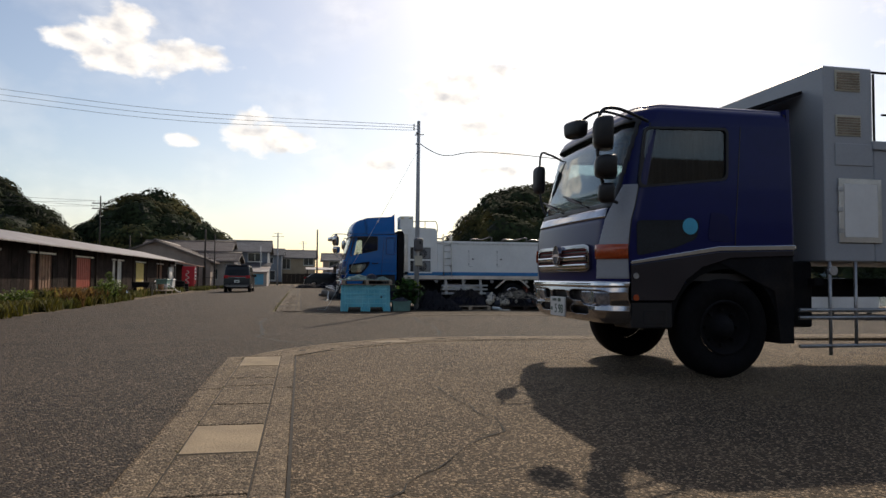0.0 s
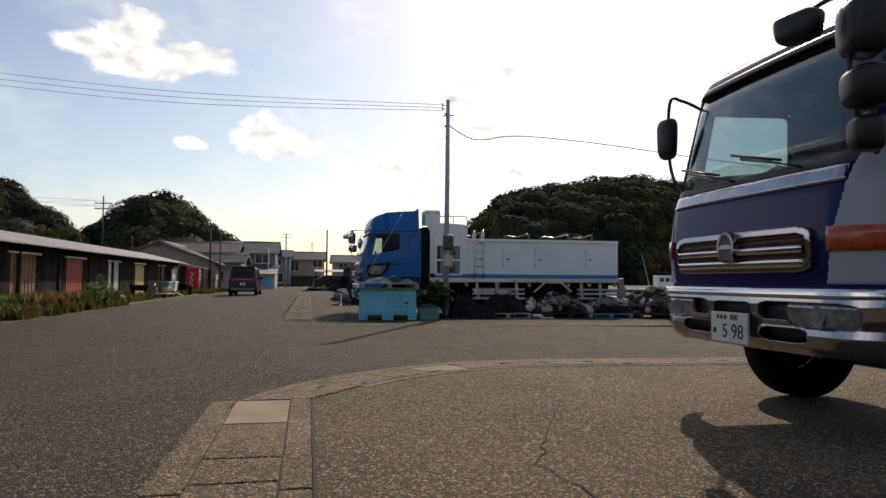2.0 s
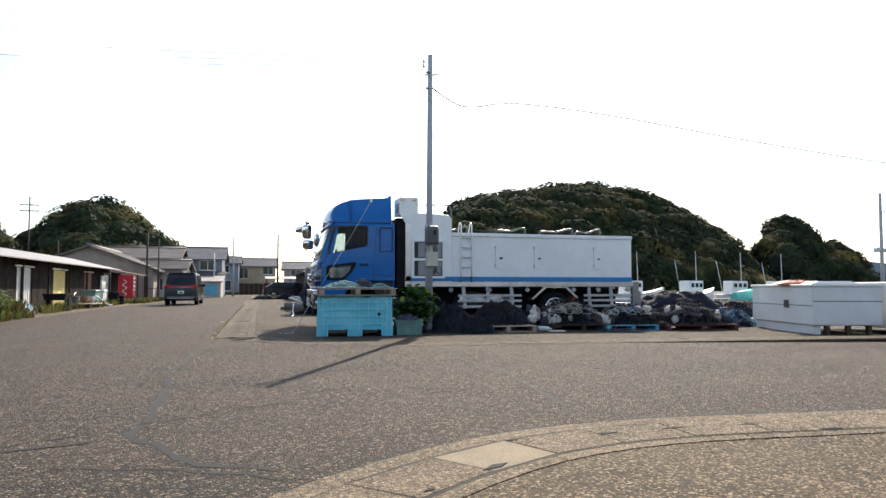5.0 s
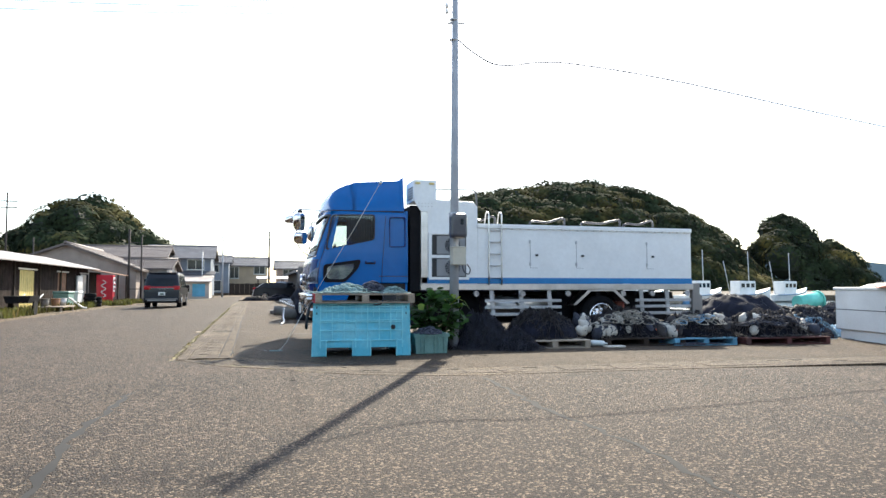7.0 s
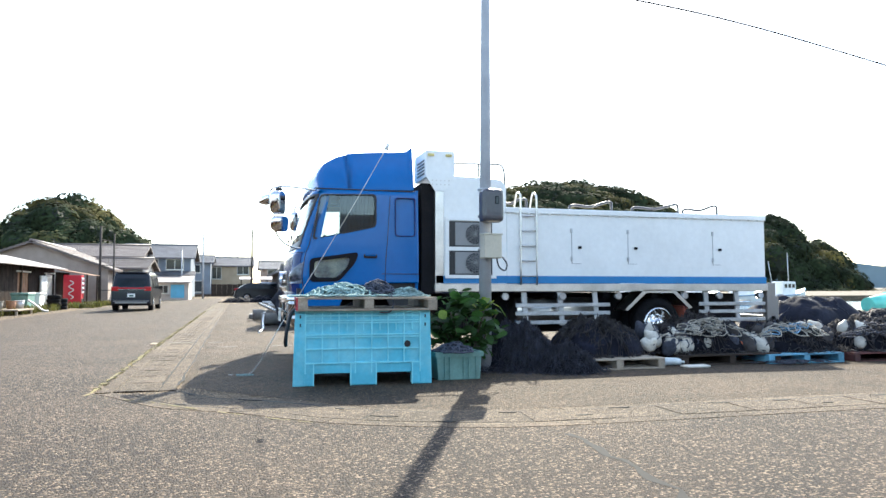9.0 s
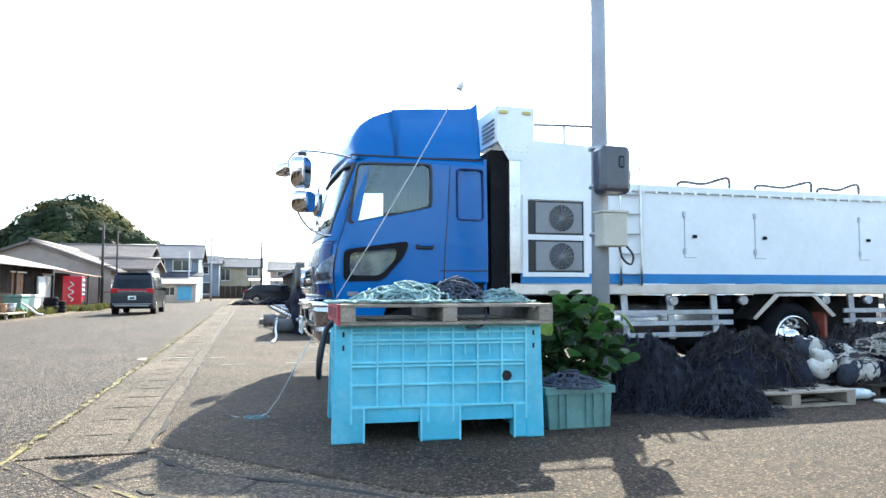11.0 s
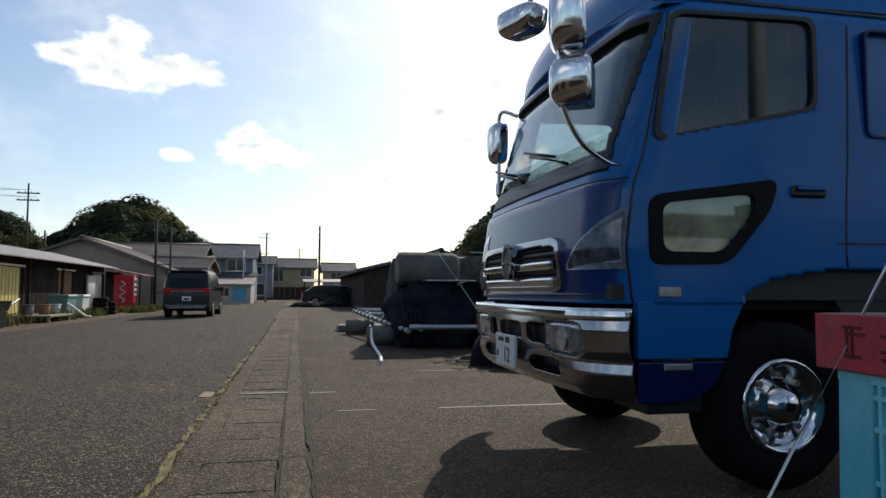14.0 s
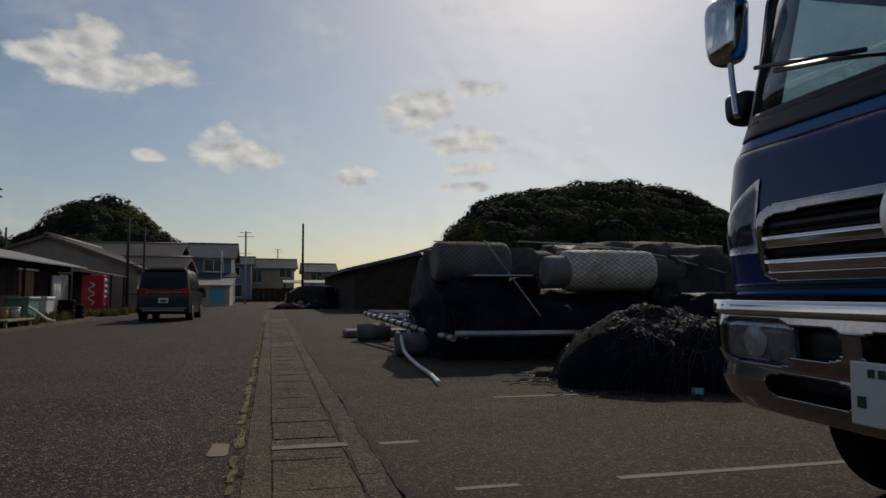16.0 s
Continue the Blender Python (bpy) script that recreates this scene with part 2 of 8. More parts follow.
M = dict(
    road=asphalt("road_asphalt", (0.027, 0.0185, 0.0125), (0.3, 0.222, 0.15), -0.06, (0.046, 0.032, 0.021)),
    lot=asphalt("lot_asphalt", (0.066, 0.045, 0.026), (0.38, 0.275, 0.17), -0.01, (0.105, 0.072, 0.04)),
    yard=asphalt("yard_asphalt", (0.043, 0.029, 0.0175), (0.22, 0.155, 0.095), -0.08, (0.07, 0.047, 0.028)),
    concrete=asphalt("stony_concrete", (0.072, 0.053, 0.036), (0.25, 0.19, 0.125), -0.05, (0.105, 0.078, 0.053), 0.1),
    cover_stone=asphalt("stony_cover_concrete", (0.125, 0.092, 0.059), (0.4, 0.3, 0.195), -0.02, (0.18, 0.133, 0.086), 0.1),
    slab=mat("pale_concrete", (0.26, 0.2, 0.13), 0.9, vary=0.18, scale=3, bump=0.4, bscale=60, second=(0.2, 0.17, 0.13), stains=0.5, per=0.1, spec=0.3),
    # near black: the shade down in cracks, slots and gaps is put into colour
    crack=mat("crack_depth_shade", (0.005, 0.0045, 0.004), 0.95, vary=0.3, scale=8),
    joint=mat("filled_joint_dirt", (0.02, 0.0155, 0.011), 0.95, vary=0.6, scale=5, bscale=30),
    yellow=mat("worn_yellow_paint", (0.125, 0.098, 0.022), 0.85, vary=0.5, scale=9, bump=0.4, second=(0.055, 0.045, 0.025), stains=0.95),
    paint_white=mat("worn_white_paint", (0.14, 0.125, 0.1), 0.8, vary=0.3, scale=7, second=(0.12, 0.1, 0.08), stains=0.9),
    navy=mat("navy_truck_paint", (0.004, 0.008, 0.08), 0.28, vary=0.08, scale=1.5, coat=0.08, spec=0.22, bscale=9),
    navy_dark=mat("dark_navy_paint", (0.003, 0.006, 0.06), 0.28, vary=0.08, scale=1.5, coat=0.1, spec=0.3, bscale=9),
    blue=mat("blue_truck_paint", (0.002, 0.106, 0.34), 0.26, vary=0.08, scale=1.2, coat=0.12, spec=0.3, bscale=9),
    # darker copy of the cab blue: the front's shade is in the colour
    blue_shaded=mat("shaded_blue_truck_paint", (0.0015, 0.026, 0.135), 0.24, vary=0.08, scale=1.2, coat=0.15, spec=0.3, bscale=9),
    blue_stripe=mat("blue_stripe_paint", (0.01, 0.17, 0.42), 0.4, vary=0.1),
    white=mat("white_body_paint", (0.74, 0.75, 0.74), 0.38, vary=0.05, scale=1.3, bscale=14, second=(0.6, 0.58, 0.54), stains=0.15),
    grey_panel=mat("grey_body_panel", (0.33, 0.35, 0.38), 0.4, vary=0.06, scale=1.4),
    silver=mat("silver_paint", (0.24, 0.23, 0.22), 0.35, metal=0.4, vary=0.08),
    chrome=mat("chrome", (0.66, 0.66, 0.68), 0.1, metal=1.0, vary=0.05, scale=5),
    # darker copy of the chrome: dark reflections are put into its colour
    bumper_chrome=mat("darkened_chrome", (0.36, 0.36, 0.39), 0.12, metal=1.0, vary=0.12, scale=5),
    # the wing too is coloured dark for what it reflects
    skirt_chrome=mat("dark_polished_wing", (0.085, 0.085, 0.11), 0.05, metal=1.0, vary=0.06, scale=2, bscale=5, bump=0.05),
    steel=mat("brushed_steel", (0.55, 0.54, 0.52), 0.32, metal=1.0, vary=0.15, scale=4, bscale=60),
    galv=mat("galvanised_steel", (0.42, 0.43, 0.44), 0.45, metal=0.8, vary=0.2, scale=6),
    black=mat("black_plastic", (0.008, 0.008, 0.01), 0.45, vary=0.2),
    chassis=mat("dark_chassis", (0.009, 0.009, 0.011), 0.8, vary=0.3, second=(0.035, 0.026, 0.018), stains=0.3, spec=0.15),
    rubber=mat("tyre_rubber", (0.008, 0.008, 0.009), 0.88, vary=0.25, scale=8, spec=0.12, bump=0.3),
    seat=mat("seat_cloth", (0.03, 0.03, 0.035), 0.9, vary=0.2, bump=0.3, bscale=120),
    curtain_blue=mat("blue_grey_curtain", (0.06, 0.1, 0.17), 0.9, vary=0.15, scale=3, bump=0.2, bscale=120),
    cream_cloth=mat("cream_printed_cloth", (0.72, 0.7, 0.55), 0.9, vary=0.1, scale=6, bscale=60, second=(0.2, 0.15, 0.09), stains=0.75),
    curtain_dark=mat("dark_navy_curtain", (0.01, 0.011, 0.022), 0.9, vary=0.15, scale=3, bump=0.2, bscale=120),
    amber=mat("amber_lens", (0.42, 0.06, 0.01), 0.2, vary=0.12, scale=20, coat=0.6),
    lens=mat("lamp_lens", (0.5, 0.52, 0.54), 0.08, metal=0.6, vary=0.25, scale=14, coat=1.0),
    lamp_glass=mat("headlamp_glass", (0.15, 0.17, 0.22), 0.1, metal=0.3, vary=0.4, scale=16, coat=1.0),
    plain_wall=mat("grey_plain_wall", (0.05, 0.055, 0.062), 0.9, vary=0.15, scale=0.8, bump=0.2),
    headlamp=mat("clear_headlamp", (0.22, 0.24, 0.28), 0.1, metal=0.5, vary=0.35, scale=18, coat=0.8),
    fan_dark=mat("fan_grille_grey", (0.12, 0.12, 0.125), 0.6, vary=0.1),
    sticker=mat("pale_blue_sticker", (0.05, 0.42, 0.62), 0.5, vary=0.1),
    glass=glass("window_glass", (0.76, 0.81, 0.82), 0.93),
    screen_glass=glass("windscreen_glass", (0.7, 0.82, 0.82), 0.92, 0.09),
    low_glass=glass("low_door_glass", (0.82, 0.85, 0.8), 0.95, 0.12),
    bin=mat("turquoise_plastic", (0.1, 0.47, 0.6), 0.5, vary=0.1, scale=3, bscale=25, second=(0.26, 0.6, 0.66), stains=0.6),
    bin_rib=mat("pale_turquoise_plastic", (0.24, 0.66, 0.74), 0.5, vary=0.1, scale=4, bscale=25),
    wood=mat("weathered_wood", (0.3, 0.25, 0.19), 0.85, vary=0.3, scale=5, bump=0.5, bscale=60, second=(0.14, 0.1, 0.07), stains=0.5, per=0.12),
    red_wood=mat("red_painted_wood", (0.42, 0.035, 0.05), 0.7, vary=0.25, scale=9, second=(0.2, 0.1, 0.08), stains=0.5),
    rope_g=mat("pale_green_rope", (0.22, 0.33, 0.32), 0.9, vary=0.25, scale=20, bump=0.6, bscale=180, per=0.2),
    rope_d=mat("dark_rope", (0.05, 0.055, 0.075), 0.9, vary=0.3, scale=20, bump=0.5, bscale=180, per=0.3),
    rope_b=mat("blue_rope", (0.14, 0.26, 0.38), 0.9, vary=0.3, scale=20, per=0.3),
    net=mat("black_fishing_net", (0.011, 0.012, 0.02), 0.9, spec=0.15, vary=0.4, scale=6, bump=1.0, bscale=60, per=0.4),
    net_fibre=mat("net_fibre", (0.028, 0.029, 0.04), 0.55, spec=0.4, vary=0.4, scale=9, per=0.5),
    net_brown=mat("brown_net", (0.042, 0.036, 0.034), 0.85, vary=0.35, scale=9, per=0.4),
    float_w=mat("dirty_white_float", (0.55, 0.52, 0.45), 0.55, vary=0.2, scale=5, bump=0.2, second=(0.28, 0.2, 0.13), stains=0.7, per=0.15),
    float_o=mat("orange_float", (0.5, 0.13, 0.05), 0.55, vary=0.25, scale=8, per=0.2),
    foam=mat("grey_foam_drum", (0.15, 0.14, 0.125), 0.75, vary=0.25, scale=3, bump=0.4, second=(0.1, 0.06, 0.04), stains=0.6),
    greenbox=mat("grey_green_plastic", (0.13, 0.25, 0.22), 0.55, vary=0.15, scale=6, second=(0.2, 0.28, 0.25), stains=0.4),
    leaf=leafy("leaf", (0.055, 0.125, 0.028), rough=0.5, vary=0.3, scale=6, per=0.45),
    # yellow weeds, and the climbing plant's leaves with sunlight put into the colour
    leaf_y=leafy("sunlit_yellow_leaf", (0.28, 0.38, 0.05), rough=0.5, vary=0.3, scale=6, per=0.4),
    leaf_mid=leafy("bush_leaf", (0.13, 0.19, 0.035), rough=0.6, vary=0.35, scale=4, per=0.4),
    dry_grass=leafy("dry_weed", (0.26, 0.15, 0.055), rough=0.85, vary=0.4, scale=2, per=0.4, second=(0.2, 0.19, 0.05), stains=0.8),
    bloom_weed=leafy("flowering_weed", (0.15, 0.14, 0.025), rough=0.8, vary=0.45, scale=2, per=0.5, second=(0.3, 0.22, 0.03), stains=0.6),
    grass=leafy("roadside_grass", (0.075, 0.08, 0.022), rough=0.8, vary=0.5, scale=1.6, per=0.5, second=(0.17, 0.12, 0.05), stains=0.9),
    forest=mat("forest_leaves", (0.022, 0.031, 0.015), 0.95, spec=0.06, vary=0.5, scale=0.1, per=0.12, bscale=0.4, second=(0.15, 0.115, 0.034), stains=0.8),
    # darker than the leaves: the shade within and under the crowns as colour
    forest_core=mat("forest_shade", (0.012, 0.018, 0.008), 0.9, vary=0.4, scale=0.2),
    # distance haze is put into this pale blue colour
    far_hill=mat("hazy_far_hill", (0.16, 0.22, 0.26), 0.95, vary=0.1, scale=0.02),
    bark=mat("bark", (0.09, 0.07, 0.05), 0.9, vary=0.3, scale=6, bump=0.6),
    pole=mat("grey_concrete_pole", (0.33, 0.34, 0.36), 0.7, vary=0.12, scale=4, bump=0.2, bscale=90),
    pole_dark=mat("tarred_pole", (0.035, 0.028, 0.025), 0.85, vary=0.25),
    meter=mat("brown_meter_box", (0.045, 0.045, 0.055), 0.35, vary=0.15, coat=0.3),
    jbox=mat("beige_junction_box", (0.48, 0.45, 0.36), 0.55, vary=0.08),
    wire=mat("cable", (0.02, 0.02, 0.022), 0.6, vary=0.1),
    shed=mat("dark_stained_boards", (0.02, 0.014, 0.012), 0.9, vary=0.4, scale=2.5, bump=0.5, bscale=35, per=0.3, second=(0.04, 0.024, 0.018), stains=0.4, spec=0.08),
    rust=mat("rusty_sheet", (0.2, 0.1, 0.055), 0.8, vary=0.35, scale=3, bump=0.3, second=(0.33, 0.2, 0.11), stains=0.7, per=0.15),
    door_red=mat("red_sheet_door", (0.4, 0.075, 0.04), 0.6, vary=0.2, scale=4, per=0.1),
    door_white=mat("white_sheet_door", (0.6, 0.57, 0.52), 0.6, vary=0.15, scale=4, per=0.08),
    door_yellow=mat("yellow_sheet_door", (0.62, 0.5, 0.18), 0.6, vary=0.15, scale=4, per=0.08),
    tin=mat("grey_tin_roof", (0.31, 0.28, 0.265), 0.5, metal=0.25, vary=0.2, scale=1.5, second=(0.25, 0.15, 0.1), stains=0.5),
    stucco=mat("beige_mortar_wall", (0.33, 0.265, 0.225), 0.9, vary=0.15, scale=1.2, bump=0.3, second=(0.25, 0.2, 0.17), stains=0.5),
    stucco_pale=mat("pale_mortar_wall", (0.5, 0.45, 0.41), 0.9, vary=0.12, scale=1.2, bump=0.3, second=(0.4, 0.36, 0.32), stains=0.4),
    stucco_blue=mat("blue_grey_siding", (0.16, 0.19, 0.23), 0.8, vary=0.12, scale=1.2),
    stucco_tan=mat("tan_siding", (0.37, 0.3, 0.21), 0.85, vary=0.12, scale=1.2),
    timber=mat("dark_timber", (0.045, 0.034, 0.027), 0.85, vary=0.25, spec=0.15),
    tile=mat("grey_roof_tile", (0.11, 0.11, 0.12), 0.5, vary=0.2, scale=1.2, per=0.15, bump=0.2, spec=0.2),
    tile_brown=mat("brown_roof_tile", (0.115, 0.09, 0.08), 0.55, vary=0.2, scale=1.2, per=0.15, bump=0.2),
    pane=mat("dark_window_pane", (0.02, 0.026, 0.032), 0.08, vary=0.2, scale=2, spec=0.4),
    frame=mat("aluminium_frame", (0.5, 0.5, 0.48), 0.4, metal=0.7, vary=0.1),
    vend=mat("red_vending_machine", (0.55, 0.012, 0.03), 0.35, vary=0.08, coat=0.3),
    shutter=mat("light_blue_shutter", (0.12, 0.42, 0.62), 0.5, vary=0.1),
    van=mat("black_car_paint", (0.006, 0.006, 0.01), 0.3, vary=0.1, coat=0.25, spec=0.3),
    van_silver=mat("silver_car_paint", (0.35, 0.36, 0.38), 0.25, metal=0.6, vary=0.06, coat=0.6),
    tail=mat("red_tail_lens", (0.4, 0.01, 0.015), 0.15, vary=0.2, coat=0.8),
    plate=mat("number_plate", (0.72, 0.73, 0.7), 0.45, vary=0.05),
    plate_ink=mat("plate_green", (0.01, 0.06, 0.035), 0.5, vary=0.1),
    tarp=mat("dark_tarpaulin", (0.014, 0.016, 0.026), 0.85, spec=0.12, vary=0.3, scale=3, bump=0.5, bscale=14),
    tarp_blue=mat("blue_tarpaulin", (0.1, 0.22, 0.36), 0.55, vary=0.3, scale=5, bump=0.5, bscale=14),
    tarp_green=mat("sea_green_tub", (0.12, 0.5, 0.42), 0.5, vary=0.15),
    fibre=mat("white_fibreglass", (0.7, 0.7, 0.68), 0.5, vary=0.08, scale=1.2, second=(0.5, 0.47, 0.42), stains=0.4),
    water=mat("harbour_water", (0.05, 0.09, 0.11), 0.12, vary=0.15, scale=0.2, bump=0.4, bscale=2.5),
    dirt=mat("soil", (0.1, 0.08, 0.055), 0.95, vary=0.35, scale=1.5, bump=0.6),
    dark_red=mat("dark_red_net_bag", (0.16, 0.02, 0.02), 0.8, vary=0.3, scale=7, bump=0.6),
    blue_wood=mat("faded_blue_wood", (0.1, 0.27, 0.38), 0.8, vary=0.3, scale=6, second=(0.25, 0.3, 0.3), stains=0.6, per=0.12),
    stencil=mat("worn_dark_stencil", (0.1, 0.012, 0.016), 0.8, vary=0.4, scale=30),
    dark_red_wood=mat("faded_dark_red_wood", (0.11, 0.035, 0.03), 0.85, vary=0.3, scale=6, second=(0.06, 0.05, 0.045), stains=0.7, per=0.15),
    rope_w=mat("dirty_white_rope", (0.4, 0.37, 0.31), 0.9, vary=0.3, scale=20, per=0.3),
    ac=mat("air_conditioner_grey", (0.22, 0.225, 0.23), 0.5, vary=0.06),
    rib_red=mat("rust_red_sheet", (0.3, 0.08, 0.05), 0.7, vary=0.3, scale=4),
    bottle=mat("clear_bottle_plastic", (0.5, 0.55, 0.55), 0.15, vary=0.2, coat=0.5),
)


# ---- building helpers ----
def part(name, bm, material, parent=None, label="", smooth=False, kind=""):
    me = bpy.data.meshes.new(name)
    bm.to_mesh(me)
    bm.free()
    me.materials.append(M[material] if isinstance(material, str) else material)
    if smooth:
        for p in me.polygons:
            p.use_smooth = True
    ob = new(name, me)
    if parent is not None:
        ob.parent = parent
    return tagged(ob, label=label, kind=kind)


def raw(name, verts, faces, material, parent=None, label="", kind="", smooth=False):
    me = bpy.data.meshes.new(name)
    me.from_pydata([tuple(v) for v in verts], [], [tuple(int(i) for i in f) for f in faces])
    me.materials.append(M[material])
    if smooth:
        for p in me.polygons:
            p.use_smooth = True
    ob = new(name, me)
    if parent is not None:
        ob.parent = parent
    return tagged(ob, label=label, kind=kind)


def twin(ob, parent, m):
    """Another piece on the same mesh."""
    o = ob.copy()
    scene.collection.objects.link(o)
    o.parent = parent
    o.matrix_basis = m
    return o


def thing(name, x, y, z, label, category, group="", kind="", rz=0.0):
    ob = new(name)
    ob.matrix_basis = pose(x, y, z, 0, 0, rz)
    ob.empty_display_size = 0.2
    return tagged(ob, label, category, group, kind)


def box(x0, x1, y0, y1, z0, z1, bev=0.0, bm=None, seg=1):
    own = bmesh.new()
    bmesh.ops.create_cube(own, size=1, matrix=Matrix.LocRotScale(((x0 + x1) / 2, (y0 + y1) / 2, (z0 + z1) / 2), None, (x1 - x0, y1 - y0, z1 - z0)))
    if bev:
        bmesh.ops.bevel(own, geom=own.edges[:], offset=bev, segments=seg, affect="EDGES", profile=0.6)
    return merge(bm, own)


def merge(bm, own):
    if bm is None:
        return own
    vs = [bm.verts.new(v.co) for v in own.verts]
    for f in own.faces:
        bm.faces.new([vs[v.index] for v in f.verts]).smooth = f.smooth
    own.free()
    return bm


def cyl(p0, p1, r0, r1=None, seg=16, bm=None, caps=True, smooth=True):
    bm = bm or bmesh.new()
    r1 = r0 if r1 is None else r1
    p0, p1 = Vector(p0), Vector(p1)
    q = (p1 - p0).to_track_quat("Z", "Y")
    rings = []
    for p, r in ((p0, r0), (p1, r1)):
        rings.append([bm.verts.new(p + q @ Vector((math.cos(a) * r, math.sin(a) * r, 0))) for a in [2 * math.pi * i / seg for i in range(seg)]])
    for i in range(seg):
        bm.faces.new((rings[0][i], rings[0][(i + 1) % seg], rings[1][(i + 1) % seg], rings[1][i])).smooth = smooth
    if caps:
        bm.faces.new(rings[0][::-1])
        bm.faces.new(rings[1])
    return bm


def tube(pts, r, seg=8, bm=None):
    bm = bm or bmesh.new()
    pts = [Vector(p) for p in pts]
    prev = None
    for i, p in enumerate(pts):
        d = (pts[min(i + 1, len(pts) - 1)] - pts[max(i - 1, 0)])
        q = d.to_track_quat("Z", "Y")
        rr = r[i] if isinstance(r, (list, tuple)) else r
        ring = [bm.verts.new(p + q @ Vector((math.cos(2 * math.pi * k / seg) * rr, math.sin(2 * math.pi * k / seg) * rr, 0))) for k in range(seg)]
        if prev:
            # keep the rings from twisting
            j = min(range(seg), key=lambda s: (ring[s].co - prev[0].co).length)
            ring = ring[j:] + ring[:j]
            for k in range(seg):
                bm.faces.new((prev[k], prev[(k + 1) % seg], ring[(k + 1) % seg], ring[k])).smooth = True
        else:
            bm.faces.new(ring[::-1])
        prev = ring
    bm.faces.new(prev)
    return bm


def smooth_path(pts, n=6):
    """A rounded line through the points."""
    pts = [Vector(p) for p in pts]
    out = []
    for i in range(len(pts) - 1):
        a, b, c, d = pts[max(i - 1, 0)], pts[i], pts[i + 1], pts[min(i + 2, len(pts) - 1)]
        for k in range(n):
            t = k / n
            out.append(0.5 * ((2 * b) + (c - a) * t + (2 * a - 5 * b + 4 * c - d) * t * t + (3 * b - a - 3 * c + d) * t ** 3))
    out.append(pts[-1])
    return out


def prism(poly, axis, a, b, bm=None, bev=0.0):
    """A flat outline given depth from a to b along axis; poly is in the other two axes, in order."""
    own = bmesh.new()

    def at(p, v):
        return {"x": (v, p[0], p[1]), "y": (p[0], v, p[1]), "z": (p[0], p[1], v)}[axis]
    lo = [own.verts.new(at(p, a)) for p in poly]
    hi = [own.verts.new(at(p, b)) for p in poly]
    own.faces.new(lo)
    own.faces.new(hi[::-1])
    for i in range(len(poly)):
        j = (i + 1) % len(poly)
        own.faces.new((lo[j], lo[i], hi[i], hi[j]))
    bmesh.ops.recalc_face_normals(own, faces=own.faces[:])
    if bev:
        bmesh.ops.bevel(own, geom=own.edges[:], offset=bev, segments=2, affect="EDGES", profile=0.6)
    return merge(bm, own)


def rounded(pts, r, n=4):
    """The outline with its corners rounded."""
    out = []
    k = len(pts)
    for i in range(k):
        a, b, c = (Vector(pts[(i - 1) % k]), Vector(pts[i]), Vector(pts[(i + 1) % k]))
        ra = min(r, (a - b).length * 0.45, (c - b).length * 0.45)
        p, q = b + (a - b).normalized() * ra, b + (c - b).normalized() * ra
        for s in range(n + 1):
            t = s / n
            v = p * (1 - t) ** 2 + b * 2 * t * (1 - t) + q * t * t
            out.append((v.x, v.y))
    return out


def ring_frame(poly, inner, axis, a, b):
    """A rim between two outlines with the same number of points."""
    bm = bmesh.new()

    def at(p, v):
        return {"x": (v, p[0], p[1]), "y": (p[0], v, p[1]), "z": (p[0], p[1], v)}[axis]
    rows = [[bm.verts.new(at(p, v)) for p in q] for q, v in ((poly, a), (poly, b), (inner, b), (inner, a))]
    n = len(poly)
    for r in range(4):
        s = (r + 1) % 4
        for i in range(n):
            j = (i + 1) % n
            bm.faces.new((rows[r][i], rows[r][j], rows[s][j], rows[s][i]))
    bmesh.ops.recalc_face_normals(bm, faces=bm.faces[:])
    return bm


def shrink(poly, d):
    """The outline moved inwards by d."""
    cx, cy = sum(p[0] for p in poly) / len(poly), sum(p[1] for p in poly) / len(poly)
    wx, wy = max(abs(p[0] - cx) for p in poly), max(abs(p[1] - cy) for p in poly)
    return [(cx + (p[0] - cx) * (1 - d / wx), cy + (p[1] - cy) * (1 - d / wy)) for p in poly]


def letters(name, text, size, m, material, parent, label=""):
    cu = bpy.data.curves.new(name, "FONT")
    cu.body, cu.size, cu.extrude, cu.align_x, cu.align_y = text, size, 0.002, "CENTER", "CENTER"
    cu.materials.append(M[material])
    ob = new(name, cu)
    ob.parent = parent
    ob.matrix_basis = m
    return tagged(ob, label=label)


def ground_z(x, y):
    """The carriageway falls a little to the sheds, and the yard a little to the harbour."""
    z = 0.0
    if x < -1:
        z -= 0.016 * min(-1 - x, 9)
    if x > 6:
        z -= 0.012 * min(x - 6, 12)
    return z


# ---- ground, road and gutter ----
def sheet(name, xs, ys, lift, material, label, category):
    xs, ys = list(xs), list(ys)
    vs = [(x, y, ground_z(x, y) + lift) for y in ys for x in xs]
    n = len(xs)
    fs = [(j * n + i, j * n + i + 1, (j + 1) * n + i + 1, (j + 1) * n + i) for j in range(len(ys) - 1) for i in range(n - 1)]
    return tagged(raw(name, vs, fs, material), label, category, kind="structure")


sheet("ground", [-2500, -600, -150, -60, -30, -14, -10, -7, -4, -2, -1, 0, 3, 6, 10, 14, 18, 21], [-2500, -400, -60, -20, -8, 0, 8, 16, 24, 32, 40, 60, 90, 140, 400, 2500], 0.0, "lot", "worn brown-grey asphalt yard with pale stones", "ground")
sheet("ground_harbour", [21, 24, 30, 60, 400, 2500], [-2500, -400, -60, 0, 24, 27], 0.0, "lot", "worn asphalt quay beside the harbour", "ground")
sheet("ground_far_shore", [21, 24, 30, 60, 400, 2500], [95, 130, 400, 2500], 0.0, "dirt", "dark far shore below the wooded hills", "ground")
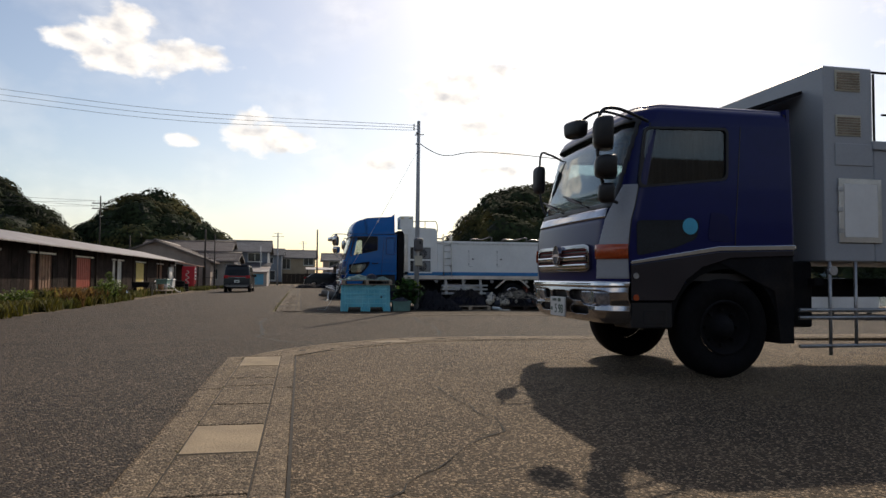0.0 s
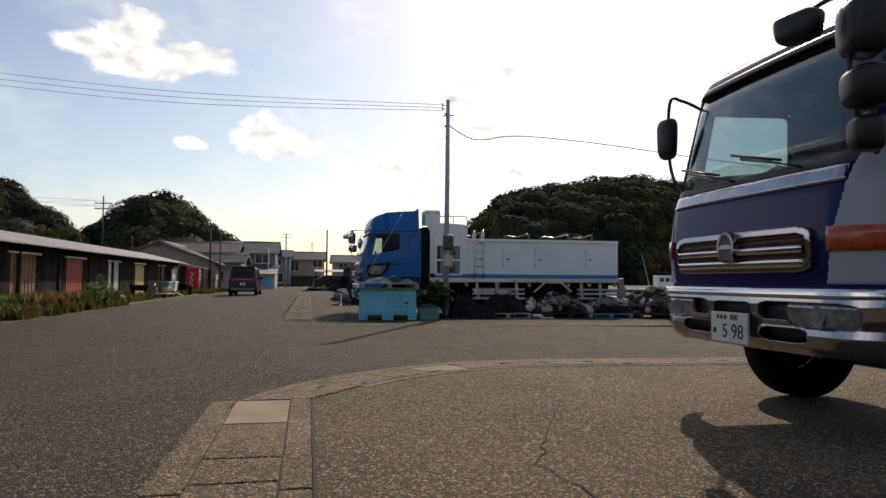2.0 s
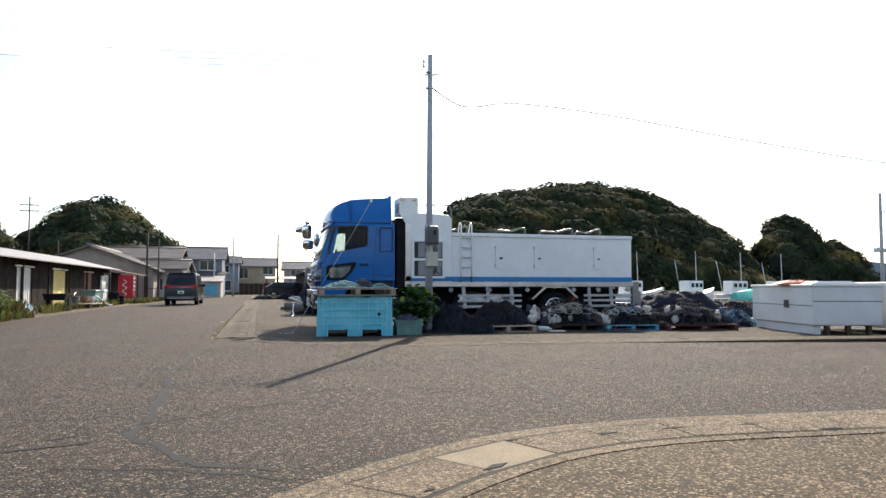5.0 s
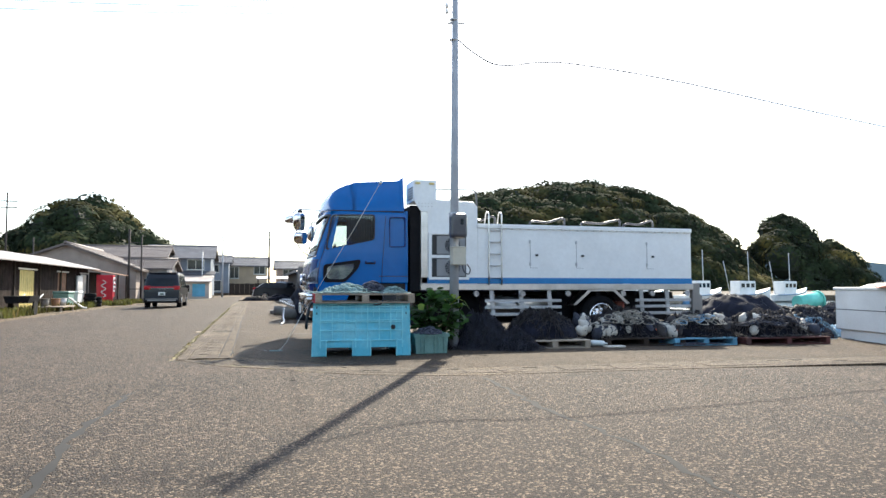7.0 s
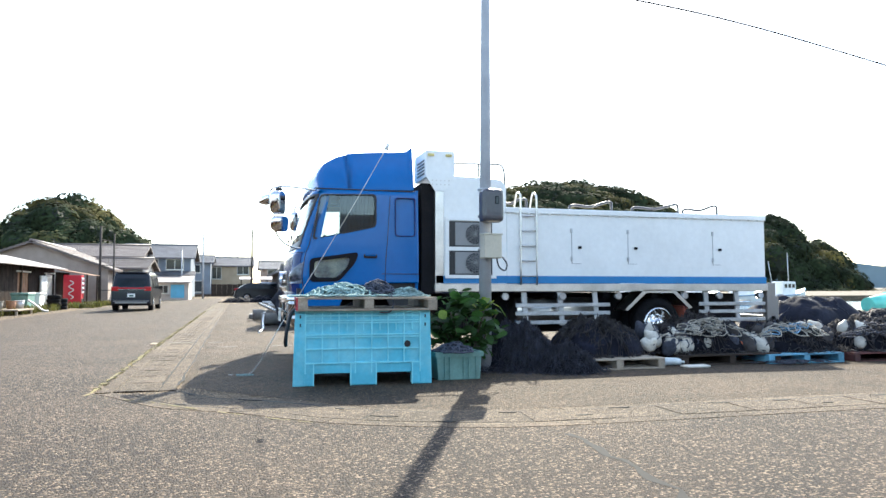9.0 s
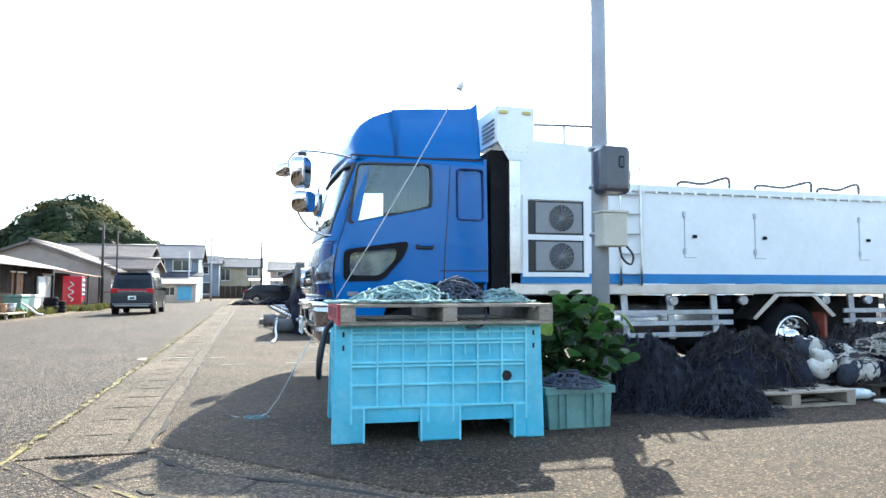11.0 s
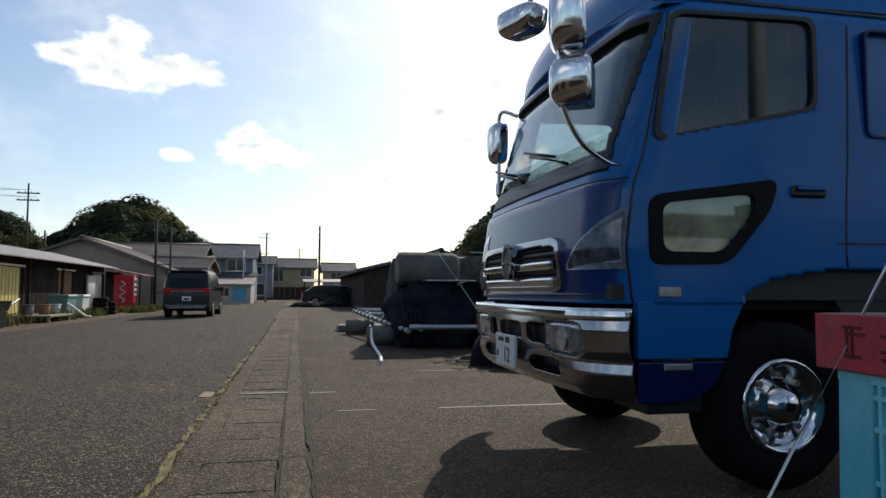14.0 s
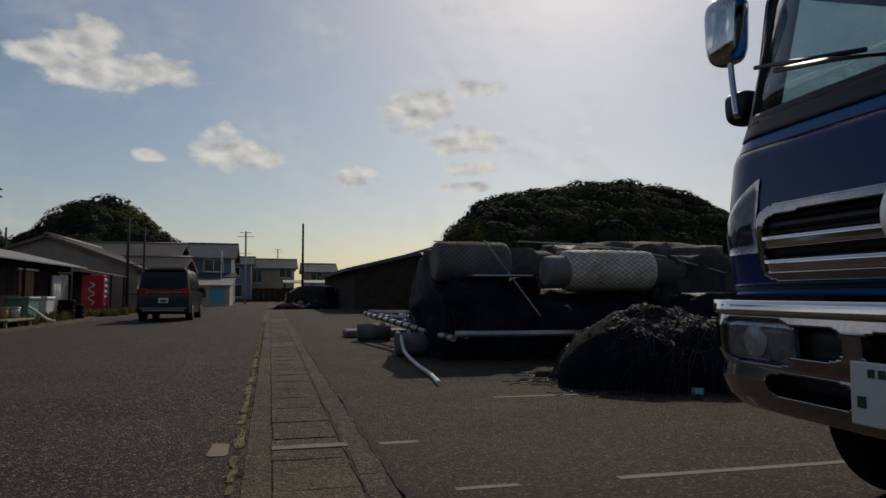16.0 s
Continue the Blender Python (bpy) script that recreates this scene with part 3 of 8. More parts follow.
raw("water", [(21, 27, -0.9), (2500, 27, -0.9), (2500, 95, -0.9), (21, 95, -0.9)], [(0, 1, 2, 3)], "water", label="rippled grey-blue harbour water", kind="structure")["category"] = "water"
part("quay_wall", box(20.5, 2500, 26.5, 27, -1.0, -0.145, 0.0), "concrete", label="concrete quay edge above the water", kind="structure")["category"] = "quay"
part("quay_wall_far", box(20.5, 21, 27, 95, -1.0, -0.148, 0.0), "concrete", label="concrete quay edge above the water", kind="structure")["category"] = "quay"
part("quay_wall_shore", box(21, 2500, 95, 95.5, -1.0, -0.148, 0.0), "concrete", label="concrete far quay below the woods", kind="structure")["category"] = "quay"

# the carriageway, darker than the yard, and its branch between the two parked trucks
CORNER = [(-0.86, 8.2), (-0.72, 8.9), (-0.42, 9.65), (0.1, 10.4), (0.75, 11.0), (1.6, 11.5), (2.6, 11.72), (4.0, 11.66), (6.5, 11.5), (12.0, 11.2), (20.0, 10.8)]
vs, fs = [], []
for yy in (-60, -20, 0, 8, 16, 21.4, 21.6, 34, 46, 62, 90, 130):
    lo = float(np.interp(yy, [-60, 20, 40, 62, 130], [-7.4, -7.4, -7.6, -6.8, -6.6]))
    for k in range(8):
        x = lo + ((-0.88 if yy < 21.5 else -0.71) - lo) * k / 7
        vs.append((x, yy, ground_z(x, yy) + 0.004))
for j in range(10):
    for k in range(7):
        a = j * 8 + k
        fs.append((a, a + 1, a + 9, a + 8))
raw("road", vs, fs, "road", label="grey asphalt road with pale worn stones", kind="structure")["category"] = "road"
FAR_CORNER = [(-0.7, 20.85), (-0.45, 20.5), (0.0, 19.82), (0.6, 19.42), (1.3, 18.74), (2.25, 18.29), (3.0, 18.14), (4.0, 18.1), (8.0, 17.95), (14.0, 17.6), (20.0, 17.2)]
vs, fs = [], []
bx = sorted([-0.878, -0.6, -0.3, 0.4, 1.2, 3.2, 5.0, 6.0, 8.0, 10.0, 14.0, 20.0] + [p[0] for p in CORNER[1:-1]] + [-0.7, -0.45, 0.0, 1.3, 2.25, 3.0])
for x in bx:
    y0 = float(np.interp(x, [p[0] for p in CORNER], [p[1] for p in CORNER]))
    y1 = float(np.interp(x, [-0.88] + [p[0] for p in FAR_CORNER], [21.4] + [p[1] for p in FAR_CORNER]))
    for yy in (y0, y1):
        vs.append((x, yy, ground_z(x, yy) + 0.0045))
for i in range(len(bx) - 1):
    fs.append((2 * i, 2 * i + 2, 2 * i + 3, 2 * i + 1))
raw("road_branch", vs, fs, "road", label="grey asphalt side road to the harbour", kind="structure")["category"] = "road"


vs, fs = [], []
INNER = [(0.06, 21.17), (0.67, 20.46), (1.41, 19.68), (1.77, 19.34), (2.38, 18.98), (3.0, 18.9), (4.0, 18.86), (8.0, 18.71), (14.0, 18.36), (20.0, 17.96)]
for x in (0.06, 0.35, 0.67, 1.0, 1.41, 1.77, 2.1, 2.38, 3.0, 4.0, 6.0, 8.0, 10.0, 14.0, 18.0, 20.0):
    y0 = float(np.interp(x, [p[0] for p in INNER], [p[1] for p in INNER]))
    for yy in (y0, 62.0):
        vs.append((x, yy, ground_z(x, yy) + 0.004))
for i in range(15):
    fs.append((2 * i, 2 * i + 2, 2 * i + 3, 2 * i + 1))
raw("yard", vs, fs, "yard", label="smooth worn grey asphalt yard behind the gutter", kind="structure")["category"] = "yard"


def flat_piece(poly, top, h=0.02):
    return prism(poly, "z", top - h, top)


# gutter covers beside the carriageway: a near run, and one beyond the branch
gutter = thing("gutter", -0.45, 3, 0, "concrete gutter with covers beside the road", "gutter", kind="structure")
gx, gy = -0.45, 3.0
rnd = random.Random(4)


def cover(x0, x1, y0, y1, top, material, name="gutter_cover"):
    b = box(x0 - gx, x1 - gx, y0 - gy, y1 - gy, top - 0.05, top, 0.006)
    for v in b.verts:
        v.co.z += rnd.uniform(-0.0015, 0.0015)
    return part(name, b, material, gutter)


y = -3.0
while y < 9.0:
    ln = rnd.choice((0.62, 0.78, 0.95, 0.5))
    y1 = min(y + ln, 9.1)
    tone = "slab" if (4.55 < y1 < 5.6 or y1 > 8.9) else "cover_stone"
    cover(-0.66, -0.225, y + 0.012, y1 - 0.012, 0.016, tone)
    y = y1
for a, b_ in ((-3, 2.1), (2.13, 6.5), (6.53, 9.1)):
    cover(-0.215, -0.055, a, b_, 0.012, "cover_stone", "gutter_edge")
    cover(-0.86, -0.67, a, b_, 0.012, "cover_stone", "gutter_edge")
y = 20.9
while y < 62:
    y1 = y + rnd.choice((0.58, 0.6, 0.62))
    gap = rnd.choice((0.002, 0.002, 0.003, 0.009))
    cover(-0.55 + rnd.uniform(-0.008, 0.008), -0.135 + rnd.uniform(-0.008, 0.008), y + gap, y1 - gap, 0.013 + rnd.uniform(0, 0.003), "concrete")
    if y < 40:
        xm, sw = -0.345 + rnd.uniform(-0.05, 0.05), rnd.uniform(0.05, 0.13)
        part("lifting_slot", flat_piece([(xm - sw - gx, y - 0.006 - gy), (xm - gx, y - 0.014 - gy), (xm + sw - gx, y - 0.004 - gy), (xm + sw * 0.3 - gx, y + 0.009 - gy)], 0.0175, 0.003), "crack", gutter)
    y = y1
yk = 20.9
while yk < 62:
    ln = rnd.uniform(1.4, 2.4)
    cover(-0.12, 0.03 + rnd.uniform(-0.008, 0.008), yk, yk + ln - 0.004, 0.012, "concrete", "gutter_edge")
    cover(-0.7, -0.556, yk, yk + ln - 0.004, 0.011, "concrete", "gutter_edge")
    yk += ln
# the seams beside the covers
for x0, x1, a, b_ in ((-0.67, -0.66, -3, 9.1), (-0.225, -0.215, -3, 9.1), (-0.05, -0.03, -3, 9.2), (-0.133, -0.121, 20.9, 62)):
    part("gutter_joint", box(x0 - gx, x1 - gx, a - gy, b_ - gy, -0.02, 0.0075), "joint", gutter)
# the gutter turns with the mouth of the branch on both sides: a plain edge, a row of covers and an inner edge
def bend(corner, sign, first, pale, stone):
    path = smooth_path([(x, y, 0) for x, y in corner], 6)
    run_ = [0.0]
    for p, q in zip(path, path[1:]):
        run_.append(run_[-1] + (Vector(q) - Vector(p)).length)

    def at(s, off):
        x, y = (float(np.interp(s, run_, [p[k] for p in path])) for k in (0, 1))
        xa, ya = (float(np.interp(s + 0.15, run_, [p[k] for p in path])) for k in (0, 1))
        xb, yb = (float(np.interp(s - 0.15, run_, [p[k] for p in path])) for k in (0, 1))
        d = Vector((xa - xb, ya - yb)).normalized() * sign
        return (x + d.y * off - gx, y - d.x * off - gy)

    def strip(name, s0, s1, o0, o1, top, material):
        n = max(1, int((s1 - s0) / 0.35))
        near_ = [at(s0 + (s1 - s0) * k / n, o1) for k in range(n + 1)]
        far_ = [at(s0 + (s1 - s0) * k / n, o0) for k in range(n + 1)]
        part(name, flat_piece((far_ + near_[::-1])[::int(sign)], top, 0.04), material, gutter)

    last = run_[-1] - 0.2
    if sign > 0:
        part("gutter_cover", flat_piece([(-0.66 - gx, 9.115 - gy), (-0.06 - gx, 9.115 - gy), at(first - 0.015, 0.6), at(first - 0.015, 0.175)], 0.011, 0.04), stone, gutter)
    s = first
    while s < last:
        ln = rnd.uniform(0.55, 0.8)
        x_mid = at(s + ln / 2, 0.35)[0] + gx
        strip("gutter_cover", s + 0.009, min(s + ln, last) - 0.009, 0.175 + rnd.uniform(-0.006, 0.006), 0.6 + rnd.uniform(-0.008, 0.008), 0.0085 + rnd.uniform(-0.001, 0.002), "slab" if pale[0] < x_mid < pale[1] else stone)
        s += ln
    s = 0.05
    while s < last:
        ln = rnd.uniform(1.2, 2.2)
        strip("kerb_stone", s + 0.005, min(s + ln, last) - 0.005, 0.0, 0.16, 0.0075, stone)
        if s > first - 0.1:
            strip("kerb_stone", s + 0.005, min(s + ln, last) - 0.005, 0.612, 0.74, 0.0055, stone)
        s += ln
    strip("gutter_joint", first, last, 0.15, 0.63, 0.0065, "joint")
    # broken corners and ragged gaps at some joints
    for k in range(16):
        s, o = first + 0.25 + k * 0.63 + rnd.uniform(-0.2, 0.2), rnd.choice((0.2, 0.56, 0.58, 0.35))
        q = [(s - rnd.uniform(0.06, 0.15), o), (s, o - rnd.uniform(0.018, 0.035)), (s + rnd.uniform(0.03, 0.12), o), (s, o + rnd.uniform(0.01, 0.03))]
        part("broken_gap", flat_piece([at(*v) for v in q][::int(sign)], 0.0126, 0.004), "crack", gutter)
    return [(at(0.3 + (last - 0.3) * k / 24, -0.005)[0] + gx, at(0.3 + (last - 0.3) * k / 24, -0.005)[1] + gy) for k in range(14)]


kerb_near = bend(CORNER[1:], 1.0, 0.85, (1.05, 1.75), "cover_stone")
kerb_far = bend(FAR_CORNER, -1.0, 0.45, (90, 91), "concrete")

# painted lines
vs, fs = [], []
rl = random.Random(77)
yy = 20.75
while yy < 62:
    w0, w1, off_ = rl.uniform(0.0, 0.036), rl.uniform(0.0, 0.036), rl.uniform(-0.014, 0.014)
    vs += [(-0.752 - w0 + off_, yy, 0.0095), (-0.748 + w1 + off_, yy, 0.0095)]
    yy += rl.uniform(0.05, 0.16)
fs = [(2 * i, 2 * i + 1, 2 * i + 3, 2 * i + 2) for i in range(len(vs) // 2 - 1) if rl.random() > 0.12]
raw("yellow_line", vs, fs, "yellow", label="worn ragged yellow road edge line", kind="structure")["category"] = "line"
# it goes on round the corner, more worn
vs = []
turn_ = smooth_path([(-0.76, 20.8, 0), (-0.52, 20.5, 0), (-0.13, 20.16, 0), (0.42, 19.52, 0), (0.86, 19.08, 0), (1.3, 18.66, 0)], 9)
for p, q in zip(turn_, turn_[1:]):
    d = (Vector(q) - Vector(p)).normalized()
    a, b = rl.uniform(0.0, 0.022), rl.uniform(0.0, 0.022)
    vs += [(p[0] - d.y * a, p[1] + d.x * a, 0.0128), (p[0] + d.y * b, p[1] - d.x * b, 0.0128)]
raw("yellow_line_bend", vs, [(2 * i, 2 * i + 2, 2 * i + 3, 2 * i + 1) for i in range(len(vs) // 2 - 1) if rl.random() > 0.55], "yellow", label="worn yellow line turning into the side road", kind="structure")["category"] = "line"
for x0, x1, y0, y1, nm in ((0.3, 0.62, 26.17, 26.22, "white_line"), (1.15, 3.4, 26.16, 26.22, "white_line"), (1.4, 3.2, 28.9, 28.97, "white_line"), (-0.75, 0.0, 47.5, 47.9, "white_line"), (-0.55, -0.1, 27.2, 27.3, "white_line"), (0.1, 0.35, 27.25, 27.32, "white_line")):
    part(nm, box(x0, x1, y0, y1, -0.01, 0.02 if x0 < 0 else 0.0065), "paint_white", label="worn white painted bay line", kind="structure")["category"] = "line"
part("road_patch", flat_piece(rounded([(-0.92, 27.16), (-0.8, 27.15), (-0.8, 27.5), (-0.9, 27.52)], 0.05), 0.0088, 0.02), "slab", label="small pale concrete patch in the road", kind="structure")["category"] = "patch"


def crack(pts, seed, w=0.012, lift=0.0065, stray=0.035):
    """A ragged crack in the asphalt: a flat strip coloured with its depth's shade."""
    r = random.Random(seed)
    bm = bmesh.new()
    path = []
    for (xa, ya), (xb, yb) in zip(pts, pts[1:]):
        n = max(2, int(math.hypot(xb - xa, yb - ya) / 0.14))
        for k in range(n):
            t = k / n
            path.append((xa + (xb - xa) * t + r.uniform(-stray, stray), ya + (yb - ya) * t + r.uniform(-stray, stray)))
    lo, hi = [], []
    for i, (x, y) in enumerate(path):
        a, b = Vector(path[max(i - 1, 0)]), Vector(path[min(i + 1, len(path) - 1)])
        nrm = Vector((-(b - a).y, (b - a).x)).normalized() * w * r.uniform(0.25, 1.0)
        z = ground_z(x, y) + lift
        lo.append(bm.verts.new((x - nrm.x, y - nrm.y, z)))
        hi.append(bm.verts.new((x + nrm.x, y + nrm.y, z)))
    for i in range(len(path) - 1):
        bm.faces.new((lo[i], lo[i + 1], hi[i + 1], hi[i]))
    return tagged(part("asphalt_crack", bm, "crack", kind="structure"), "ragged dark crack in the asphalt", "crack")


crack([(2.89, 17.85), (2.75, 16.2), (2.74, 14.1), (2.54, 12.6), (2.34, 11.9)], 1, 0.038)
crack([(1.69, 12.76), (1.74, 12.3), (1.86, 11.84)], 21, 0.03)
crack([(-0.8, 17.7), (-0.84, 15.5), (-0.69, 13.7), (-0.66, 12.7), (-0.68, 12.0), (-0.5, 11.75), (-0.31, 11.36), (-0.16, 11.17), (0.09, 11.04), (0.36, 10.85)], 2, 0.05)
crack([(-1.6, 11.75), (-1.01, 11.9), (-0.68, 12.02)], 22, 0.03)
crack(kerb_near, 23, 0.045)
crack([(-6.8, 11.0), (-4.5, 10.6), (-2.4, 11.2), (-0.4, 12.6), (1.2, 13.8)], 3, 0.012)
crack([(4.2, 13.2), (6.0, 15.6), (9.0, 16.4), (13.5, 17.6)], 5, 0.013)
crack([(-0.9, 11.3), (-0.3, 11.1), (0.35, 10.75), (0.6, 10.5)], 31, 0.02)
crack([(-0.62, 12.3), (-0.2, 12.9), (0.3, 13.1), (1.1, 12.7)], 32, 0.014)
crack([(3.0, 12.0), (3.7, 12.6), (4.6, 13.9), (5.0, 15.6)], 33, 0.014)
crack([(-7, 5.9), (-4.5, 6.1), (-2, 5.8), (-0.9, 6.0)], 6, 0.011)
crack([(-2.6, 28.6), (-1.4, 28.9), (-0.95, 28.8)], 7, 0.02)
crack([(0.045, 21.2), (0.05, 25), (0.04, 30), (0.045, 38)], 8, 0.02, 0.0165, 0.016)
crack([(-0.127, 21.3), (-0.126, 24.5), (-0.128, 30)], 9, 0.012, 0.0175, 0.008)
crack([(0.4, 3.2), (1.4, 4.6), (1.2, 6.8), (2.2, 9.0)], 12, 0.008)


# ---- the long shed of stores on the road's left ----
SX, SY0, SY1, EAVE = -10.2, -6.0, 61.0, 2.62
gz = ground_z(SX, 0)
shed = thing("storage_shed", SX, 30, gz, "long low dark board shed with tin roof and painted doors", "shed")
openings = [(24.0, 26.2, "rust"), (29.4, 31.7, "rust"), (35.1, 37.2, "door_red"), (41.4, 43.3, "door_white"), (47.0, 49.2, "door_yellow"), (53.6, 55.4, "rust"), (58.9, 60.5, "door_white"), (12.0, 14.0, "rust"), (18.0, 20.0, "rust")]


def wall_run(a, b):
    part("wall", box(-0.12, 0.0, a - 30, b - 30, 0, EAVE - gz - 0.32), "shed", shed)


cuts = sorted((a, b) for a, b, _ in openings)
last = SY0
for a, b in cuts:
    wall_run(last, a)
    part("wall", box(-0.12, 0.0, a - 30, b - 30, 2.02, EAVE - gz - 0.32), "shed", shed)
    last = b
wall_run(last, SY1)
part("wall", box(-6.0, -5.88, SY0 - 30, SY1 - 30, 0, 3.4), "shed", shed, "back wall")
for yy in (SY0, SY1 - 0.12):
    part("wall", prism([(-5.88, 0), (-0.12, 0), (-0.12, EAVE - gz - 0.33), (-5.88, 3.35)], "y", yy - 30, yy - 29.88), "shed", shed, "end wall")
# upright boards on the front, proud by a little
board = part("plank", box(0.002, 0.02, -0.135, 0.135, 0.05, 2.4), "shed", shed)
yb = 16.0
first = True
while yb < SY1 - 0.2:
    if not any(a - 0.15 < yb < b + 0.15 for a, b, _ in openings):
        if first:
            board.location = (0, yb - 30, 0)
            first = False
        else:
            twin(board, shed, pose(rnd.uniform(0, 0.006), yb - 30, rnd.uniform(-0.03, 0.02), 0, 0, rnd.uniform(-0.6, 0.6)))
    yb += 0.285
for a, b, tone in openings:
    d = part("door", box(-0.06, -0.02, a - 30, b - 30, 0.08, 2.0, 0.006), tone, shed, {"rust": "rust-brown sheet sliding door", "door_red": "faded red sheet door", "door_white": "dirty white sheet door", "door_yellow": "pale yellow double door"}[tone])
    k = int((b - a) / 0.3)
    for i in range(k + 1):
        yy = a + (b - a) * i / k - 30
        part("door_rib", box(-0.02, 0.0, yy - 0.018, yy + 0.018, 0.1, 1.98, 0.004), tone, d)
    part("door_rail", box(0.004, 0.07, a - 30.35, b - 29.65, 2.02, 2.1, 0.008), "steel", shed, "pale metal door rail")
for yy in range(int(SY0), int(SY1), 4):
    part("post", box(0.0, 0.1, yy - 30.05, yy - 29.95, 0, EAVE - gz - 0.3, 0.008), "timber", shed)
# corrugated roof
xs = [0.75, -2.5, -6.4]
zs = [EAVE - gz - 0.42, EAVE - gz + 0.36, 3.55]
vs, fs = [], []
rows = int((SY1 - SY0) / 0.17)
for i in range(rows + 1):
    yy = SY0 + (SY1 - SY0) * i / rows - 30
    for x, z in zip(xs, zs):
        vs.append((x, yy, z + (0.02 if i % 2 else 0.0)))
n = len(vs)
for i in range(rows):
    for j in range(2):
        fs.append((i * 3 + j, i * 3 + j + 1, i * 3 + j + 4, i * 3 + j + 3))
top = len(vs)
vs += [(x, y, z - 0.05) for x, y, z in vs]
fs += [tuple(top + k for k in reversed(f)) for f in fs]
for i in range(rows):
    fs.append((i * 3, i * 3 + 3, top + i * 3 + 3, top + i * 3))
raw("roof", vs, fs, "tin", shed, "grey corrugated tin roof")


# ---- houses down the road ----
def window(parent, axis, at, u0, u1, z0, z1, out):
    """A window set into a wall at a fixed axis value; out: the way it faces."""
    w = None

    def b(u_0, u_1, z_0, z_1, a0, a1):
        lo, hi = min(at + out * a0, at + out * a1), max(at + out * a0, at + out * a1)
        return box(u_0, u_1, lo, hi, z_0, z_1, 0.0) if axis == "y" else box(lo, hi, u_0, u_1, z_0, z_1, 0.0)
    w = part("window", b(u0, u1, z0, z1, 0.003, 0.02), "pane", parent, "dark window")
    t = 0.06
    for q in ((u0 - t, u1 + t, z1, z1 + t), (u0 - t, u1 + t, z0 - t, z0), (u0 - t, u0, z0, z1), (u1, u1 + t, z0, z1), ((u0 + u1) / 2 - 0.025, (u0 + u1) / 2 + 0.025, z0, z1)):
        part("window_frame", b(*q, 0.0, 0.06), "frame", w)
    part("window_sill", b(u0 - 0.12, u1 + 0.12, z0 - 0.12, z0 - t, 0.0, 0.14), "frame", w)


def tiled_roof(parent, x0, x1, y0, y1, z0, rise, along, material, over=0.45):
    """A gable roof with courses of tiles; along: the ridge's axis."""
    x0, x1, y0, y1 = x0 - over, x1 + over, y0 - over, y1 + over
    slabs = []
    for side in (0, 1):
        half = (y1 - y0) / 2 if along == "x" else (x1 - x0) / 2
        lo_z = z0 - rise * over / (half - over)
        n = max(5, int(half / 0.32))
        vs, fs = [], []
        for i in range(n):
            for s, lift in ((i / n, 0.06), ((i + 1) / n, 0.025)):
                for e in (0, 1):
                    d = half * s
                    z = lo_z + (z0 + rise - lo_z) * s + lift
                    if along == "x":
                        vs.append(((x0, x1)[e], y0 + d if side == 0 else y1 - d, z))
                    else:
                        vs.append((x0 + d if side == 0 else x1 - d, (y0, y1)[e], z))
            k = 4 * i
            fs.append((k, k + 1, k + 3, k + 2))
            if i:
                fs.append((k - 2, k - 1, k + 1, k))
        m = len(vs)
        vs += [(x, y, z - 0.16) for x, y, z in vs]
        for i in range(n):
            k = m + 4 * i
            fs.append((k + 2, k + 3, k + 1, k))
        for e in (0, 1):
            for i in range(n):
                k = 4 * i
                fs.append((k + e, k + 2 + e, m + k + 2 + e, m + k + e))
        fs.append((0, 1, m + 1, m))
        raw("roof", vs, fs, material, parent, "tiled roof slope")
    if along == "x":
        part("ridge", cyl((x0, (y0 + y1) / 2, z0 + rise + 0.03), (x1, (y0 + y1) / 2, z0 + rise + 0.03), 0.13, seg=10), material, parent)
    else:
        part("ridge", cyl(((x0 + x1) / 2, y0, z0 + rise + 0.03), ((x0 + x1) / 2, y1, z0 + rise + 0.03), 0.13, seg=10), material, parent)


def house(name, label, x0, x1, y0, y1, wall_h, rise, along, walls, roof, base_z=-0.15, lower=None, gable_trim=True):
    h = thing(name, (x0 + x1) / 2, y0, base_z, label, "house")
    ax0, ax1, ay0, ay1 = x0 - (x0 + x1) / 2, x1 - (x0 + x1) / 2, 0.0, y1 - y0
    w = part("wall", box(ax0, ax1, ay0, ay1, 0, wall_h), walls, h)
    if along == "x":
        g = [(ay0, wall_h), (ay1, wall_h), ((ay0 + ay1) / 2, wall_h + rise)]
        for a in (ax0, ax1 - 0.15):
            part("gable", prism(g, "x", a, a + 0.15), walls, h)
    else:
        g = [(ax0, wall_h), (ax1, wall_h), ((ax0 + ax1) / 2, wall_h + rise)]
        for a in (ay0, ay1 - 0.15):
            part("gable", prism(g, "y", a, a + 0.15), walls, h)
    tiled_roof(h, ax0, ax1, ay0, ay1, wall_h + 0.02, rise, along, roof)
    part("plinth", box(ax0 - 0.04, ax1 + 0.04, ay0 - 0.04, ay1 + 0.04, 0, 0.3), "concrete", h)
    if lower:
        z, depth = lower
        b = prism([(ay0 - depth, z - 0.25), (ay0, z + 0.12), (ay0, z + 0.0), (ay0 - depth, z - 0.33)], "x", ax0 - 0.2, ax1 + 0.5)
        part("lower_roof", b, roof, h, "lean-to tiled roof")
    return h


barn = house("gable_barn", "brown-roofed workshop with a beige mortar gable", -17.4, -8.0, 66.0, 78.0, 2.6, 1.75, "y", "stucco", "tile_brown")
annex = house("annex_house", "single-storey annex with pale walls and tiled gable roof", -9.7, -6.3, 70.0, 77.5, 2.75, 0.75, "x", "stucco_pale", "tile_brown")
window(annex, "y", 0.0, -0.75, 0.15, 0.95, 1.85, -1)
part("door", box(1.2, 1.66, -0.02, 0.0, 0.05, 2.2), "timber", annex, "dark plank door")
